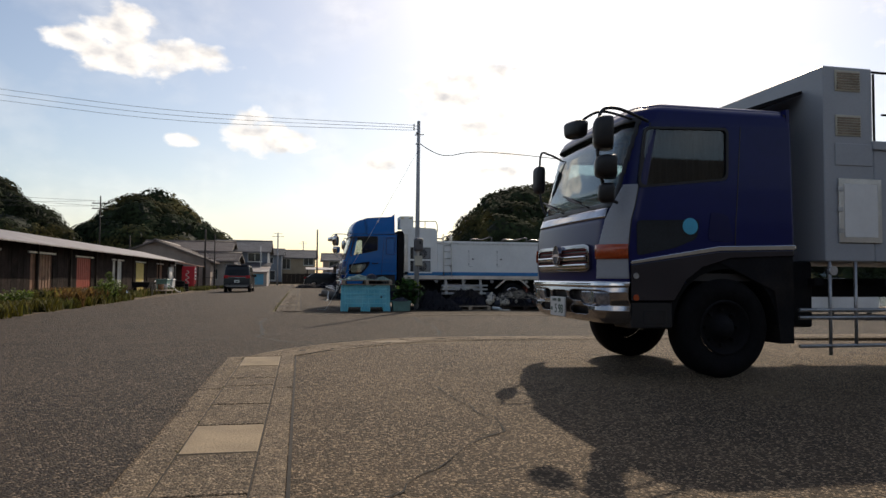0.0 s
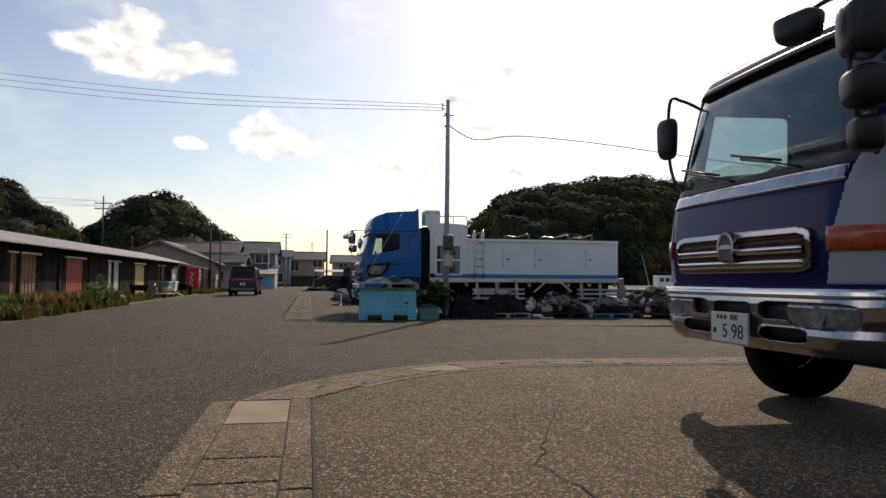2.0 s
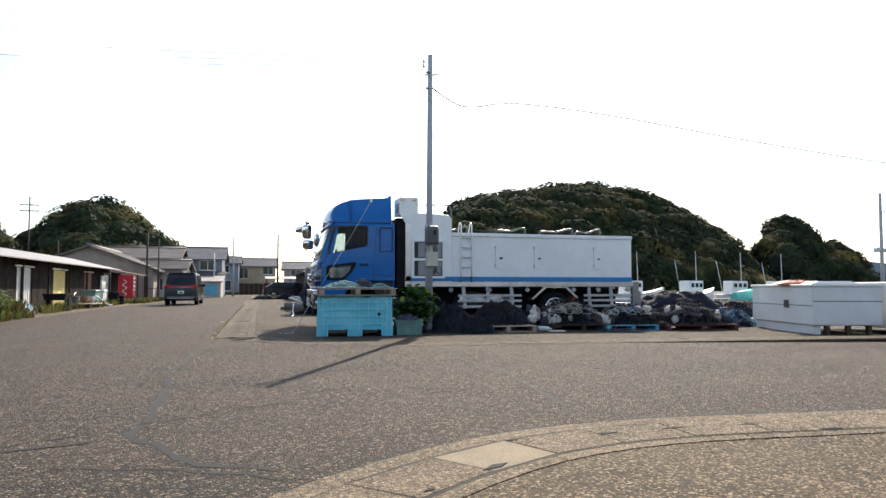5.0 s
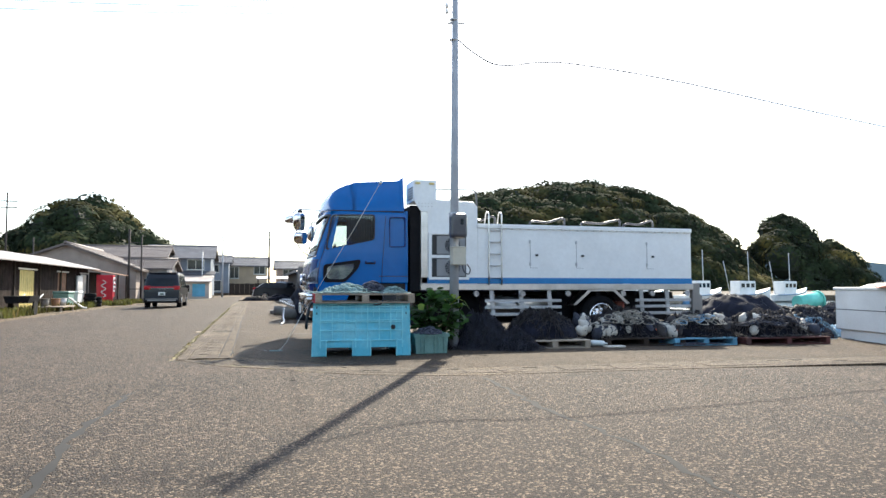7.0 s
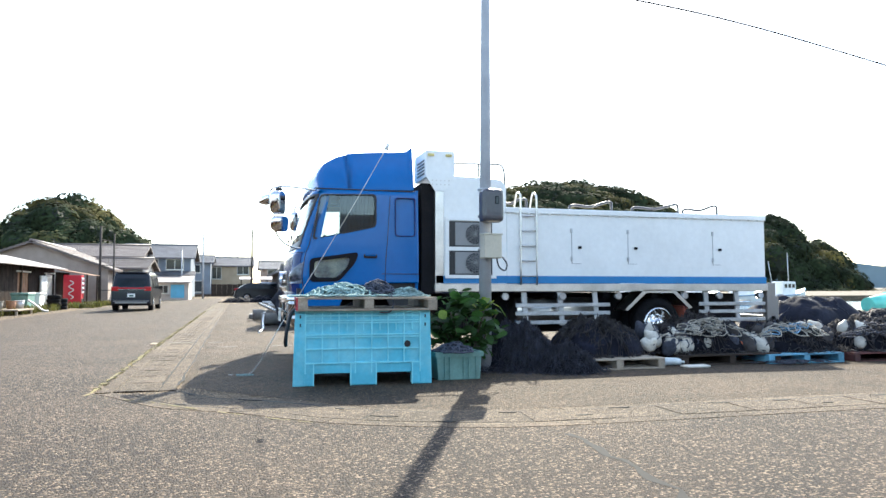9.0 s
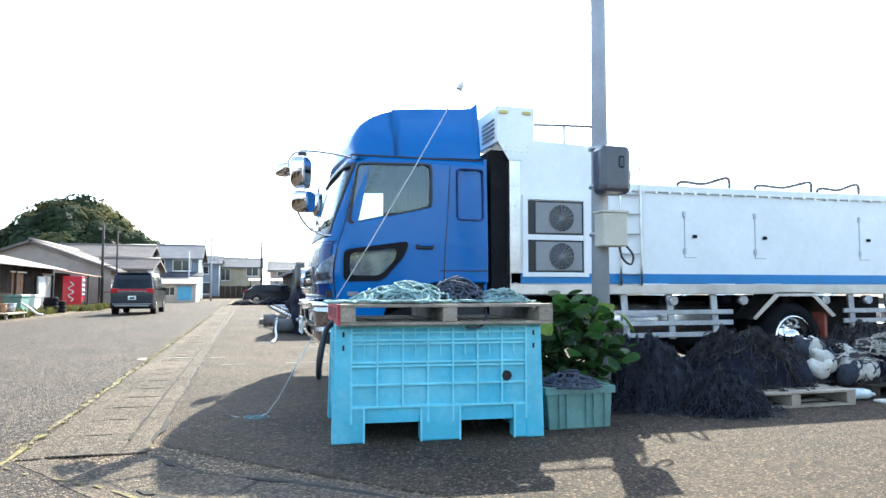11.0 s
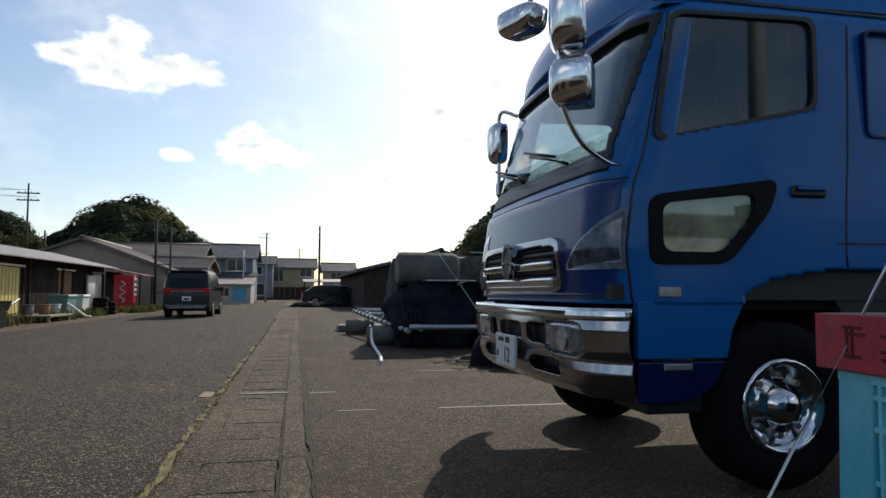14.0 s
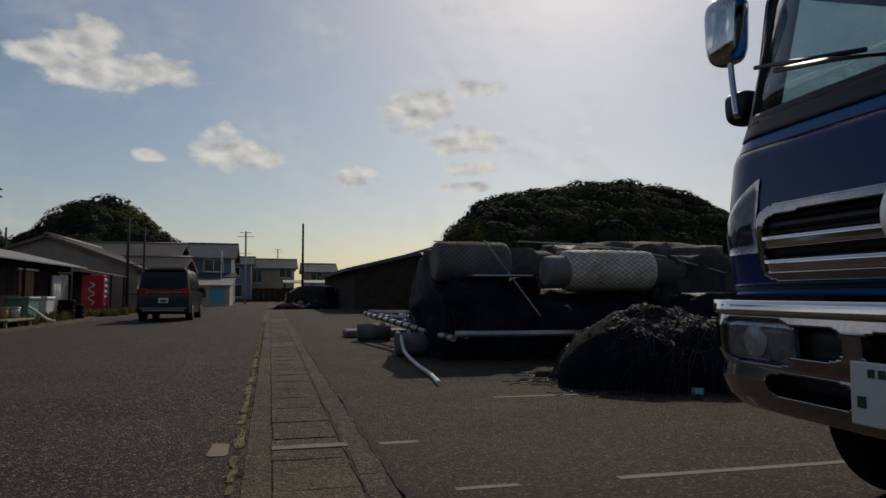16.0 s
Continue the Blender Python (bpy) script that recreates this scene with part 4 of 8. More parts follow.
part("porch_roof", box(0.9, 2.1, -0.9, 0.0, 2.25, 2.35, 0.01), "tile_brown", annex)
mid = house("rear_house", "large house with a brown tiled roof behind the annex", -17.0, -7.9, 81.0, 89.0, 4.1, 1.1, "x", "stucco", "tile_brown")
two = house("two_storey_house", "two-storey grey house with tiled roof and upper windows", -10.0, -3.9, 86.5, 94.0, 4.3, 1.3, "x", "stucco_blue", "tile", lower=(2.75, 1.1))
window(two, "y", 0.0, -1.1, 0.0, 3.05, 4.0, -1)
window(two, "y", 0.0, 0.8, 2.35, 3.05, 4.0, -1)
low = thing("low_garage", -5.6, 80.0, -0.1, "low garage with a pale roof and light blue shutter", "garage")
part("wall", box(-1.9, 1.95, 0, 5, 0, 1.65), "stucco_pale", low)
part("roof", prism([(-0.5, 1.62), (5.2, 2.25), (5.2, 2.33), (-0.5, 1.7)], "x", -2.1, 2.15), "tin", low, "pale sheet roof")
part("shutter", box(0.45, 1.6, -0.03, 0.0, 0.25, 1.45), "shutter", low, "light blue roller shutter")
for i in range(7):
    part("shutter_slat", box(0.45, 1.6, -0.045, -0.03, 0.27 + i * 0.17, 0.4 + i * 0.17, 0.005), "shutter", low)
window(low, "y", 0.0, -1.6, -0.7, 0.7, 1.35, -1)
window(low, "y", 0.0, -0.55, 0.2, 0.7, 1.35, -1)
blue_h = house("pale_blue_house", "pale blue-white house with a tiled roof", -6.4, -2.7, 105.0, 112.0, 4.3, 0.9, "x", "stucco_blue", "tile", 0.0)
window(blue_h, "y", 0.0, -0.9, 0.6, 3.0, 3.9, -1)
window(blue_h, "y", 0.0, -0.9, 0.9, 0.6, 1.9, -1)
tan = house("tan_house", "tan two-storey house with grey tiled roof", -3.0, 2.3, 110.0, 117.0, 4.1, 1.1, "x", "stucco_tan", "tile", 0.0)
window(tan, "y", 0.0, 0.9, 2.3, 2.9, 3.9, -1)
window(tan, "y", 0.0, -2.3, -1.2, 2.3, 3.8, -1)
far = house("distant_house", "distant beige house with a tiled roof", 4.0, 8.2, 120.0, 127.0, 4.0, 1.1, "x", "stucco", "tile", 0.0)
window(far, "y", 0.0, -1.2, 0.3, 2.8, 3.7, -1)
far2 = house("distant_house", "distant grey-roofed house behind the fence", 9.5, 15.0, 118.0, 126.0, 3.2, 1.0, "x", "stucco_pale", "tile", 0.0)
far3 = house("distant_house", "distant low house with a tiled roof", -9.5, -6.6, 118.0, 126.0, 4.6, 1.0, "y", "stucco_tan", "tile", 0.0)
fence = thing("board_fence", -2.4, 100.0, 0, "dark board fence closing the end of the road", "fence")
fb = part("board", box(0.0, 0.58, 0, 0.04, 0.05, 1.5), "timber", fence)
for i in range(1, 24):
    twin(fb, fence, pose(i * 0.6, 0, rnd.uniform(-0.03, 0.03)))
low_roof = thing("parking_shelter", 4.0, 99.0, 0, "long pale-roofed open shelter beside the fence", "shelter")
part("roof", prism([(-0.5, 2.0), (4.2, 2.35), (4.2, 2.45), (-0.5, 2.1)], "x", -3.2, 6.4), "tin", low_roof)
for xx in (-3, 0, 3, 6):
    for yy in (-0.3, 3.9):
        part("post", box(xx - 0.05, xx + 0.05, yy - 0.05, yy + 0.05, 0, 2.02 if yy < 0 else 2.33), "timber", low_roof)
warehouse = house("harbour_warehouse", "low dark timber warehouse beyond the stacked floats", 3.6, 12.0, 58.0, 78.0, 2.4, 1.0, "y", "timber", "tile")


# plain unseen wall closing the place behind, added to cut sky light
part("wall_south", box(-30, 60, -13.5, -13.0, 0, 6.0), "plain_wall", label="plain grey unseen wall added to cut sky light on the trucks", kind="structure")["category"] = "wall"


# ---- wooded hills ----
def hill(name, label, profile, y0, depth, seed, crown, count):
    """A wooded hill: its crest line, a body of earth, and crowns of many leaf clumps."""
    r = np.random.RandomState(seed)
    px_, pz_ = [p[0] for p in profile], [p[1] for p in profile]

    def hz(x, y):
        s = (y - y0) / depth
        near_ = (y - 10) / (y0 - 10)
        fall = np.clip(1 - s * s, 0, 1) ** 0.6 * np.minimum(near_, 1)
        return np.interp(x / near_, px_, pz_) * fall
    top = thing(name, (px_[0] + px_[-1]) / 2, y0, 0, label, "hill", kind="stuff")
    ox = (px_[0] + px_[-1]) / 2
    xs, ys = np.linspace(px_[0], px_[-1], 40), np.linspace(y0 - depth, y0 + depth * 0.6, 16)
    vs = [(x - ox, y - y0, float(hz(x, y)) * 0.93 - 1.0) for y in ys for x in xs]
    n = len(xs)
    fs = [(j * n + i, j * n + i + 1, (j + 1) * n + i + 1, (j + 1) * n + i) for j in range(len(ys) - 1) for i in range(n - 1)]
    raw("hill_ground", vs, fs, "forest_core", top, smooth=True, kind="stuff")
    verts, faces, core_v, core_f = [], [], [], []
    base = bmesh.new()
    bmesh.ops.create_icosphere(base, subdivisions=1, radius=1)
    iv = np.array([v.co[:] for v in base.verts])
    base.verts.index_update()
    fi = [[v.index for v in f.verts] for f in base.faces]
    base.free()
    span = px_[-1] - px_[0]
    for _ in range(count):
        x = px_[0] + span * r.rand()
        y = y0 - depth * 0.98 + depth * 1.05 * r.rand()
        z = float(hz(x, y))
        if z < 1.5 and r.rand() < 0.5:
            continue
        R_ = crown * (0.45 + 1.25 * r.rand() ** 1.6)
        c = np.array([x - ox, y - y0, z - R_ * 0.75 + r.uniform(-2.4, 0.9)])
        sq = np.array([1, 1, r.uniform(0.7, 1.0)])
        # dark core behind the leaves, with the crown's inner shade in its colour
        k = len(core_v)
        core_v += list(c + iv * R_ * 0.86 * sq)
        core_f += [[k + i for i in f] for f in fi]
        m = 280
        d = r.normal(size=(m, 3))
        d /= np.linalg.norm(d, axis=1)[:, None]
        d[:, 2] = np.where(d[:, 2] < -0.25, -d[:, 2], d[:, 2])
        d[:, 1] = np.where((d[:, 1] > 0.35) & (r.rand(m) < 0.8), -d[:, 1], d[:, 1])
        p = c + d * R_ * sq * r.uniform(0.9, 1.025, (m, 1))
        s = R_ * r.uniform(0.055, 0.1, (m, 1))
        t1 = np.cross(d, r.normal(size=(m, 3)))
        t1 /= np.linalg.norm(t1, axis=1)[:, None]
        t2 = np.cross(d + 0.14 * r.normal(size=(m, 3)), t1)
        t2 /= np.linalg.norm(t2, axis=1)[:, None]
        b = len(verts)
        quad = np.stack([p - t1 * s, p + t2 * s * 0.8, p + t1 * s, p - t2 * s * 0.8], 1).reshape(-1, 3)
        verts += list(quad)
        faces += [(b + 4 * i, b + 4 * i + 1, b + 4 * i + 2, b + 4 * i + 3) for i in range(m)]
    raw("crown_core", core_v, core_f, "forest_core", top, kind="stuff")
    raw("crown", verts, faces, "forest", top, "dense dark-green foliage", kind="stuff")


hill("wooded_hill", "round wooded hill behind the houses", [(-80, 0), (-72, 16), (-64, 22), (-59, 26), (-52, 29.5), (-45, 28), (-38, 23), (-30, 17), (-20, 11), (-8, 4), (0, 0)], 250, 45, 3, 5.2, 330)
hill("wooded_hill", "wooded hill rising behind the long shed", [(-150, 0), (-140, 42), (-115, 40), (-97, 33), (-87, 28), (-77, 20), (-70, 15), (-62, 0)], 235, 40, 5, 5.2, 330)
hill("wooded_hill", "broad wooded headland across the harbour", [(46, 0), (55, 12), (62, 22), (72, 34), (84, 37), (101, 39.5), (124, 42.5), (146, 40), (166, 33), (182, 25), (192, 18), (205, 8), (214, 0)], 255, 60, 8, 6.0, 720)
hill("wooded_hill", "low wooded point with a taller tree clump on top", [(186, 0), (189, 15), (194, 18), (198, 20), (202, 27), (207, 32), (213, 31), (219, 26), (224, 19), (232, 20), (238, 18), (246, 12), (252, 5), (256, 0)], 246, 30, 9, 4.8, 240)
vs = [(x, 1500, -2) for x in (900, 1150, 1400, 1700, 2100, 2400)] + [(x, 1500, z) for x, z in ((900, 10), (1150, 70), (1400, 85), (1700, 60), (2100, 80), (2400, 60))]
raw("backdrop_hills", vs, [(i, i + 1, i + 7, i + 6) for i in range(5)], "far_hill", label="hazy blue far hills over the sea", kind="structure")["category"] = "backdrop"


# ---- trucks ----
class Shell:
    """The skin of a cab: front at x = 0, near side at y = 0. levels: (z, set-back of the front, draw-in of the sides)."""

    def __init__(self, length, width, levels, r=0.3, bow=0.05):
        self.length, self.width, self.levels, self.r, self.bow = length, width, levels, r, bow
        self.stops = [0.0, length - r, length - r + r * 1.57, length - r + r * 1.57 + width - 2 * r, 0, 0]
        self.stops[4] = self.stops[3] + r * 1.57
        self.stops[5] = self.stops[4] + length - r

    def at(self, s, z, off=0.0):
        zs = [q[0] for q in self.levels]
        f = float(np.interp(z, zs, [q[1] for q in self.levels]))
        d = float(np.interp(z, zs, [q[2] for q in self.levels]))
        L, W, r, st = self.length, self.width, self.r, self.stops
        if s <= st[1]:
            x, y, nx, ny = L - s, 0.0, 0, -1
        elif s <= st[2]:
            a = (s - st[1]) / r
            x, y, nx, ny = r - r * math.sin(a), r - r * math.cos(a), -math.sin(a), -math.cos(a)
        elif s <= st[3]:
            x, y, nx, ny = 0.0, r + s - st[2], -1, 0
        elif s <= st[4]:
            a = (s - st[3]) / r
            x, y, nx, ny = r - r * math.cos(a), W - r + r * math.sin(a), -math.cos(a), math.sin(a)
        else:
            x, y, nx, ny = r + s - st[4], W, 0, 1
        x += f * max(0.0, 1 - x / L) - self.bow * max(0.0, 1 - ((y - W / 2) / (W / 2)) ** 2) * max(0.0, 1 - x / (r + 0.2))
        y = W / 2 + (y - W / 2) * (1 - 2 * d / W)
        return Vector((x + nx * off, y + ny * off, z))

    def front(self, y):
        """The place along the skin of a point of the front at that distance from the near side."""
        st = self.stops
        if y < self.r:
            return st[1] + self.r * math.acos(max(-1, min(1, 1 - y / self.r)))
        if y > self.width - self.r:
            return st[4] - self.r * math.acos(max(-1, min(1, 1 - (self.width - y) / self.r)))
        return st[2] + y - self.r

    def side(self, x):
        return self.length - x

    def patch(self, s0, s1, z0, z1, off, thick=0.02, ns=14, nz=6, holes=(), bm=None):
        bm = bm or bmesh.new()
        S, Z = [s0 + (s1 - s0) * i / ns for i in range(ns + 1)], [z0 + (z1 - z0) * j / nz for j in range(nz + 1)]
        out = [[bm.verts.new(self.at(s, z, off)) for s in S] for z in Z]
        inn = [[bm.verts.new(self.at(s, z, off - thick)) for s in S] for z in Z]

        def keep(i, j):
            if not (0 <= i < ns and 0 <= j < nz):
                return False
            s, z = (S[i] + S[i + 1]) / 2, (Z[j] + Z[j + 1]) / 2
            return not any(h(s, z) for h in holes)
        for j in range(nz):
            for i in range(ns):
                if not keep(i, j):
                    continue
                bm.faces.new((out[j][i], out[j][i + 1], out[j + 1][i + 1], out[j + 1][i])).smooth = True
                lining = bm.faces.new((inn[j + 1][i], inn[j + 1][i + 1], inn[j][i + 1], inn[j][i]))
                lining.smooth, lining.material_index = True, 1
                for (di, dj, a, b) in ((0, -1, (j, i), (j, i + 1)), (0, 1, (j + 1, i + 1), (j + 1, i)), (-1, 0, (j + 1, i), (j, i)), (1, 0, (j, i + 1), (j + 1, i + 1))):
                    if not keep(i + di, j + dj):
                        bm.faces.new((out[a[0]][a[1]], inn[a[0]][a[1]], inn[b[0]][b[1]], out[b[0]][b[1]]))
        loose = [v for v in bm.verts if not v.link_faces]
        bmesh.ops.delete(bm, geom=loose, context="VERTS")
        bmesh.ops.recalc_face_normals(bm, faces=bm.faces[:])
        return bm


def inside(poly, x, z):
    hit = False
    for i in range(len(poly)):
        (xa, za), (xb, zb) = poly[i], poly[i - 1]
        if (za > z) != (zb > z) and x < (xb - xa) * (z - za) / (zb - za) + xa:
            hit = not hit
    return hit


def wheel(parent, x, y, r, w, out, rim_r, rim_mat="chrome", rim_label="chromed wheel rim"):
    """A truck wheel; out: the way (-1 or 1) its outer face looks along y."""
    tyre = bmesh.new()
    prof = [(rim_r, -w / 2), (r * 0.82, -w / 2 - 0.015), (r - 0.03, -w / 2 + 0.01), (r, -w / 2 + 0.045), (r, w / 2 - 0.045), (r - 0.03, w / 2 - 0.01), (r * 0.82, w / 2 + 0.015), (rim_r, w / 2)]
    seg = 40
    rings = [[tyre.verts.new((x + math.cos(2 * math.pi * i / seg) * q, y + p, r + math.sin(2 * math.pi * i / seg) * q)) for i in range(seg)] for q, p in prof]
    for a in range(len(prof)):
        b = (a + 1) % len(prof)
        for i in range(seg):
            j = (i + 1) % seg
            tyre.faces.new((rings[a][i], rings[a][j], rings[b][j], rings[b][i])).smooth = a not in (2, 4)
    bmesh.ops.recalc_face_normals(tyre, faces=tyre.faces[:])
    t = part("wheel", tyre, "rubber", parent, "black truck tyre")
    rim = bmesh.new()
    fy = y + out * w / 2
    steps = [(rim_r, 0.0), (rim_r * 0.93, 0.02), (rim_r * 0.86, -0.06), (rim_r * 0.55, -0.1), (rim_r * 0.42, -0.03), (rim_r * 0.3, 0.03), (0.02, 0.04)]
    rings = [[rim.verts.new((x + math.cos(2 * math.pi * i / 24) * q, fy + out * p, r + math.sin(2 * math.pi * i / 24) * q)) for i in range(24)] for q, p in steps]
    for a in range(len(steps) - 1):
        for i in range(24):
            j = (i + 1) % 24
            rim.faces.new((rings[a][i], rings[a][j], rings[a + 1][j], rings[a + 1][i])).smooth = True
    rim.faces.new(rings[-1])
    bmesh.ops.recalc_face_normals(rim, faces=rim.faces[:])
    part("rim", rim, rim_mat, t, rim_label)
    for k in range(8):
        a = 2 * math.pi * k / 8
        c = (x + math.cos(a) * rim_r * 0.63, r + math.sin(a) * rim_r * 0.63)
        part("wheel_nut", cyl((c[0], fy - out * 0.1, c[1]), (c[0], fy - out * 0.04, c[1]), 0.018, seg=6), "steel" if rim_mat == "chrome" else rim_mat, t)
    return t


def mirror(parent, c, w, h, d, mat_name, tilt=0.0):
    """A rounded mirror housing round c; it looks back along +x."""
    b = bmesh.new()
    bmesh.ops.create_uvsphere(b, u_segments=24, v_segments=14, radius=1)
    for v in b.verts:
        p = v.co
        q = [math.copysign(abs(k) ** e, k) for k, e in ((p.x, 0.75), (p.y, 0.5), (p.z, 0.5))]
        x = q[0] if q[0] < 0.55 else 0.55
        v.co = Vector((x * d * 0.62, q[1] * w / 2 * (1 + 0.1 * q[2]), q[2] * h / 2))
    for f in b.faces:
        f.smooth = f.calc_center_median().x < d * 0.33
    turn = Matrix.Rotation(radians(tilt), 4, "Z")
    b.transform(Matrix.Translation(c) @ turn)
    m = part("mirror", b, mat_name, parent)
    g = prism(rounded([(-w * 0.36, -h * 0.4), (w * 0.36, -h * 0.4), (w * 0.4, h * 0.4), (-w * 0.36, h * 0.4)], min(w, h) * 0.2), "x", d * 0.342, d * 0.352)
    g.transform(Matrix.Translation(c) @ turn)
    part("mirror_glass", g, "chrome", m)
    return m


def cab(truck, C):
    """The cab of a truck, with its glass, lamps, grille, bumper and inside."""
    W, L, z0, zr = C["width"], C["length"], C["floor"], C["roof"]
    sh = Shell(L, W, C["levels"])
    st = sh.stops
    sb, stp = C["screen"]               # foot and top of the windscreen
    foot_in, top_in = C.get("inset", (0.07, 0.07))

    def edges(z):
        i_ = float(np.interp(z, [sb, stp], [foot_in, top_in]))
        return sh.front(i_), sh.front(W - i_)
    f0, f1 = sh.front(min(foot_in, top_in)), sh.front(W - min(foot_in, top_in))
    near_win, low_win = C["window"], C.get("low_window")

    def hole_screen(s, z):
        e0, e1 = edges(z)
        return e0 < s < e1 and sb < z < stp

    def hole_side(s, z):
        if s <= st[1] or s >= st[4]:
            x = sh.at(s, z).x
            return inside(near_win, x, z) or bool(low_win and inside(low_win, x, z)) or bool("arch" in C and z < np.interp(x, C["arch"][0], C["arch"][1]))
        return False
    body = sh.patch(0, st[5], z0, zr, 0.0, 0.035, ns=260, nz=95, holes=(hole_screen, hole_side))
    top = C["levels"][-1]
    part("body", body, C["paint"], truck, C["paint_label"]).data.materials.append(M["seat"])
    # roof: rounded cap over the last level
    cap = bmesh.new()
    rings = []
    for k in range(6):
        t = k / 5
        ring = []
        for i in range(80):
            p = sh.at(st[5] * i / 79, zr, 0)
            c = Vector((L * 0.58, W / 2, zr))
            q = c + (p - c) * (1 - 0.3 * t * t - 0.02 * t)
            q.z = zr + C.get("crown", 0.07) * math.sin(t * math.pi / 2) + 0.0
            ring.append(cap.verts.new(q))
        rings.append(ring)
    for k in range(5):
        for i in range(79):
            cap.faces.new((rings[k][i], rings[k][i + 1], rings[k + 1][i + 1], rings[k + 1][i])).smooth = True
        cap.faces.new((rings[k][79], rings[k][0], rings[k + 1][0], rings[k + 1][79]))
    cap.faces.new(rings[-1])
    bmesh.ops.recalc_face_normals(cap, faces=cap.faces[:])
    part("roof", cap, C["paint"], truck)
    part("back_wall", box(L - 0.04, L, 0.04, W - 0.04, z0, zr + 0.03), C["paint"], truck)
    part("cab_lining", box(L - 0.06, L - 0.045, 0.05, W - 0.05, z0 + 0.1, zr - 0.02), "seat", truck, "dark cab lining")
    part("cab_floor", box(0.25, L - 0.05, 0.06, W - 0.06, z0 + 0.02, z0 + 0.1), "black", truck)
    # windscreen and its rubber
    part("windscreen", sh.patch(f0 - 0.02, f1 + 0.02, sb - 0.02, stp + 0.02, -0.008, 0.008, 20, 4), "screen_glass", truck, "glossy tinted windscreen").visible_shadow = False
    rim = sh.patch(f0 - 0.03, f1 + 0.03, sb - 0.03, stp + 0.03, 0.006, 0.02, 150, 50, holes=(lambda s, z: (edges(z)[0] + 0.02 < s < edges(z)[1] - 0.02 and sb + 0.02 < z < stp - 0.02) or s < edges(z)[0] - 0.03 or s > edges(z)[1] + 0.03,))
    part("windscreen_seal", rim, "black", truck)
    # side glass
    for poly in (near_win, low_win):
        if not poly:
            continue
        wide, tone_ = (0.012, C.get("side_glass", "glass")) if poly is near_win else (0.05, "low_glass")
        rp = rounded(poly, 0.07)
        zc = sum(p[1] for p in poly) / len(poly)
        d = float(np.interp(zc, [q[0] for q in C["levels"]], [q[2] for q in C["levels"]]))
        for side in (0, 1):
            y = d - 0.004 if side == 0 else W - d + 0.004
            g = part("side_window", prism(shrink(rp, -0.02), "y", y + (0.012 if side == 0 else -0.012), y + (0.018 if side == 0 else -0.018)), tone_, truck, "tinted side window")
            g.visible_shadow = False
            outer = shrink(rp, -wide) if poly is near_win else rounded(C["low_outer"], 0.07)
            part("window_seal", ring_frame(outer, shrink(rp, 0.016), "y", y - 0.01, y + 0.012), "black" if poly is near_win else "chassis", g)
    if low_win:
        part("window_cloth", prism(shrink(rounded(low_win, 0.07), -0.03), "y", 0.042, 0.048), "cream_cloth", truck, "cream printed cloth behind the low window")
    # a pleated curtain behind the near side window
    x0, x1, za, zb, tone_ = C["curtain"]
    curtain = bmesh.new()
    folds = []
    for k in range(61):
        x = x0 + (x1 - x0) * k / 60
        folds.append([curtain.verts.new((x, 0.11 + 0.012 * math.sin(k * 1.3) + 0.004 * math.sin(k * 0.41), z)) for z in (za, zb)])
    for p, q in zip(folds, folds[1:]):
        curtain.faces.new((p[0], q[0], q[1], p[1])).smooth = True
    bmesh.ops.solidify(curtain, geom=curtain.faces[:], thickness=0.004)
    part("curtain", curtain, tone_, truck, "pleated cab curtain")
    # seats, wheel and dash
    for yy in (0.55, W - 0.55):
        s = part("seat", box(1.1, 1.55, yy - 0.26, yy + 0.26, z0 + 0.1, z0 + 0.55, 0.05), "seat", truck)
        b = box(1.5, 1.66, yy - 0.25, yy + 0.25, z0 + 0.45, z0 + 1.12, 0.06)
        box(1.53, 1.64, yy - 0.15, yy + 0.15, z0 + 1.1, z0 + 1.32, 0.05, bm=b)
        part("seat_back", b, "seat", s)
    part("dashboard", box(0.34, 0.66, 0.12, W - 0.12, z0 + 0.1, sb - 0.08, 0.05), "black", truck)
    wheel_pts = [(0.78 + 0.06 * math.cos(a), W - 0.55 + 0.22 * math.sin(a), sb + 0.02 + 0.21 * math.cos(a)) for a in [2 * math.pi * k / 20 for k in range(21)]]
    part("steering_wheel", tube(wheel_pts, 0.018, 6), "black", truck)
    return sh


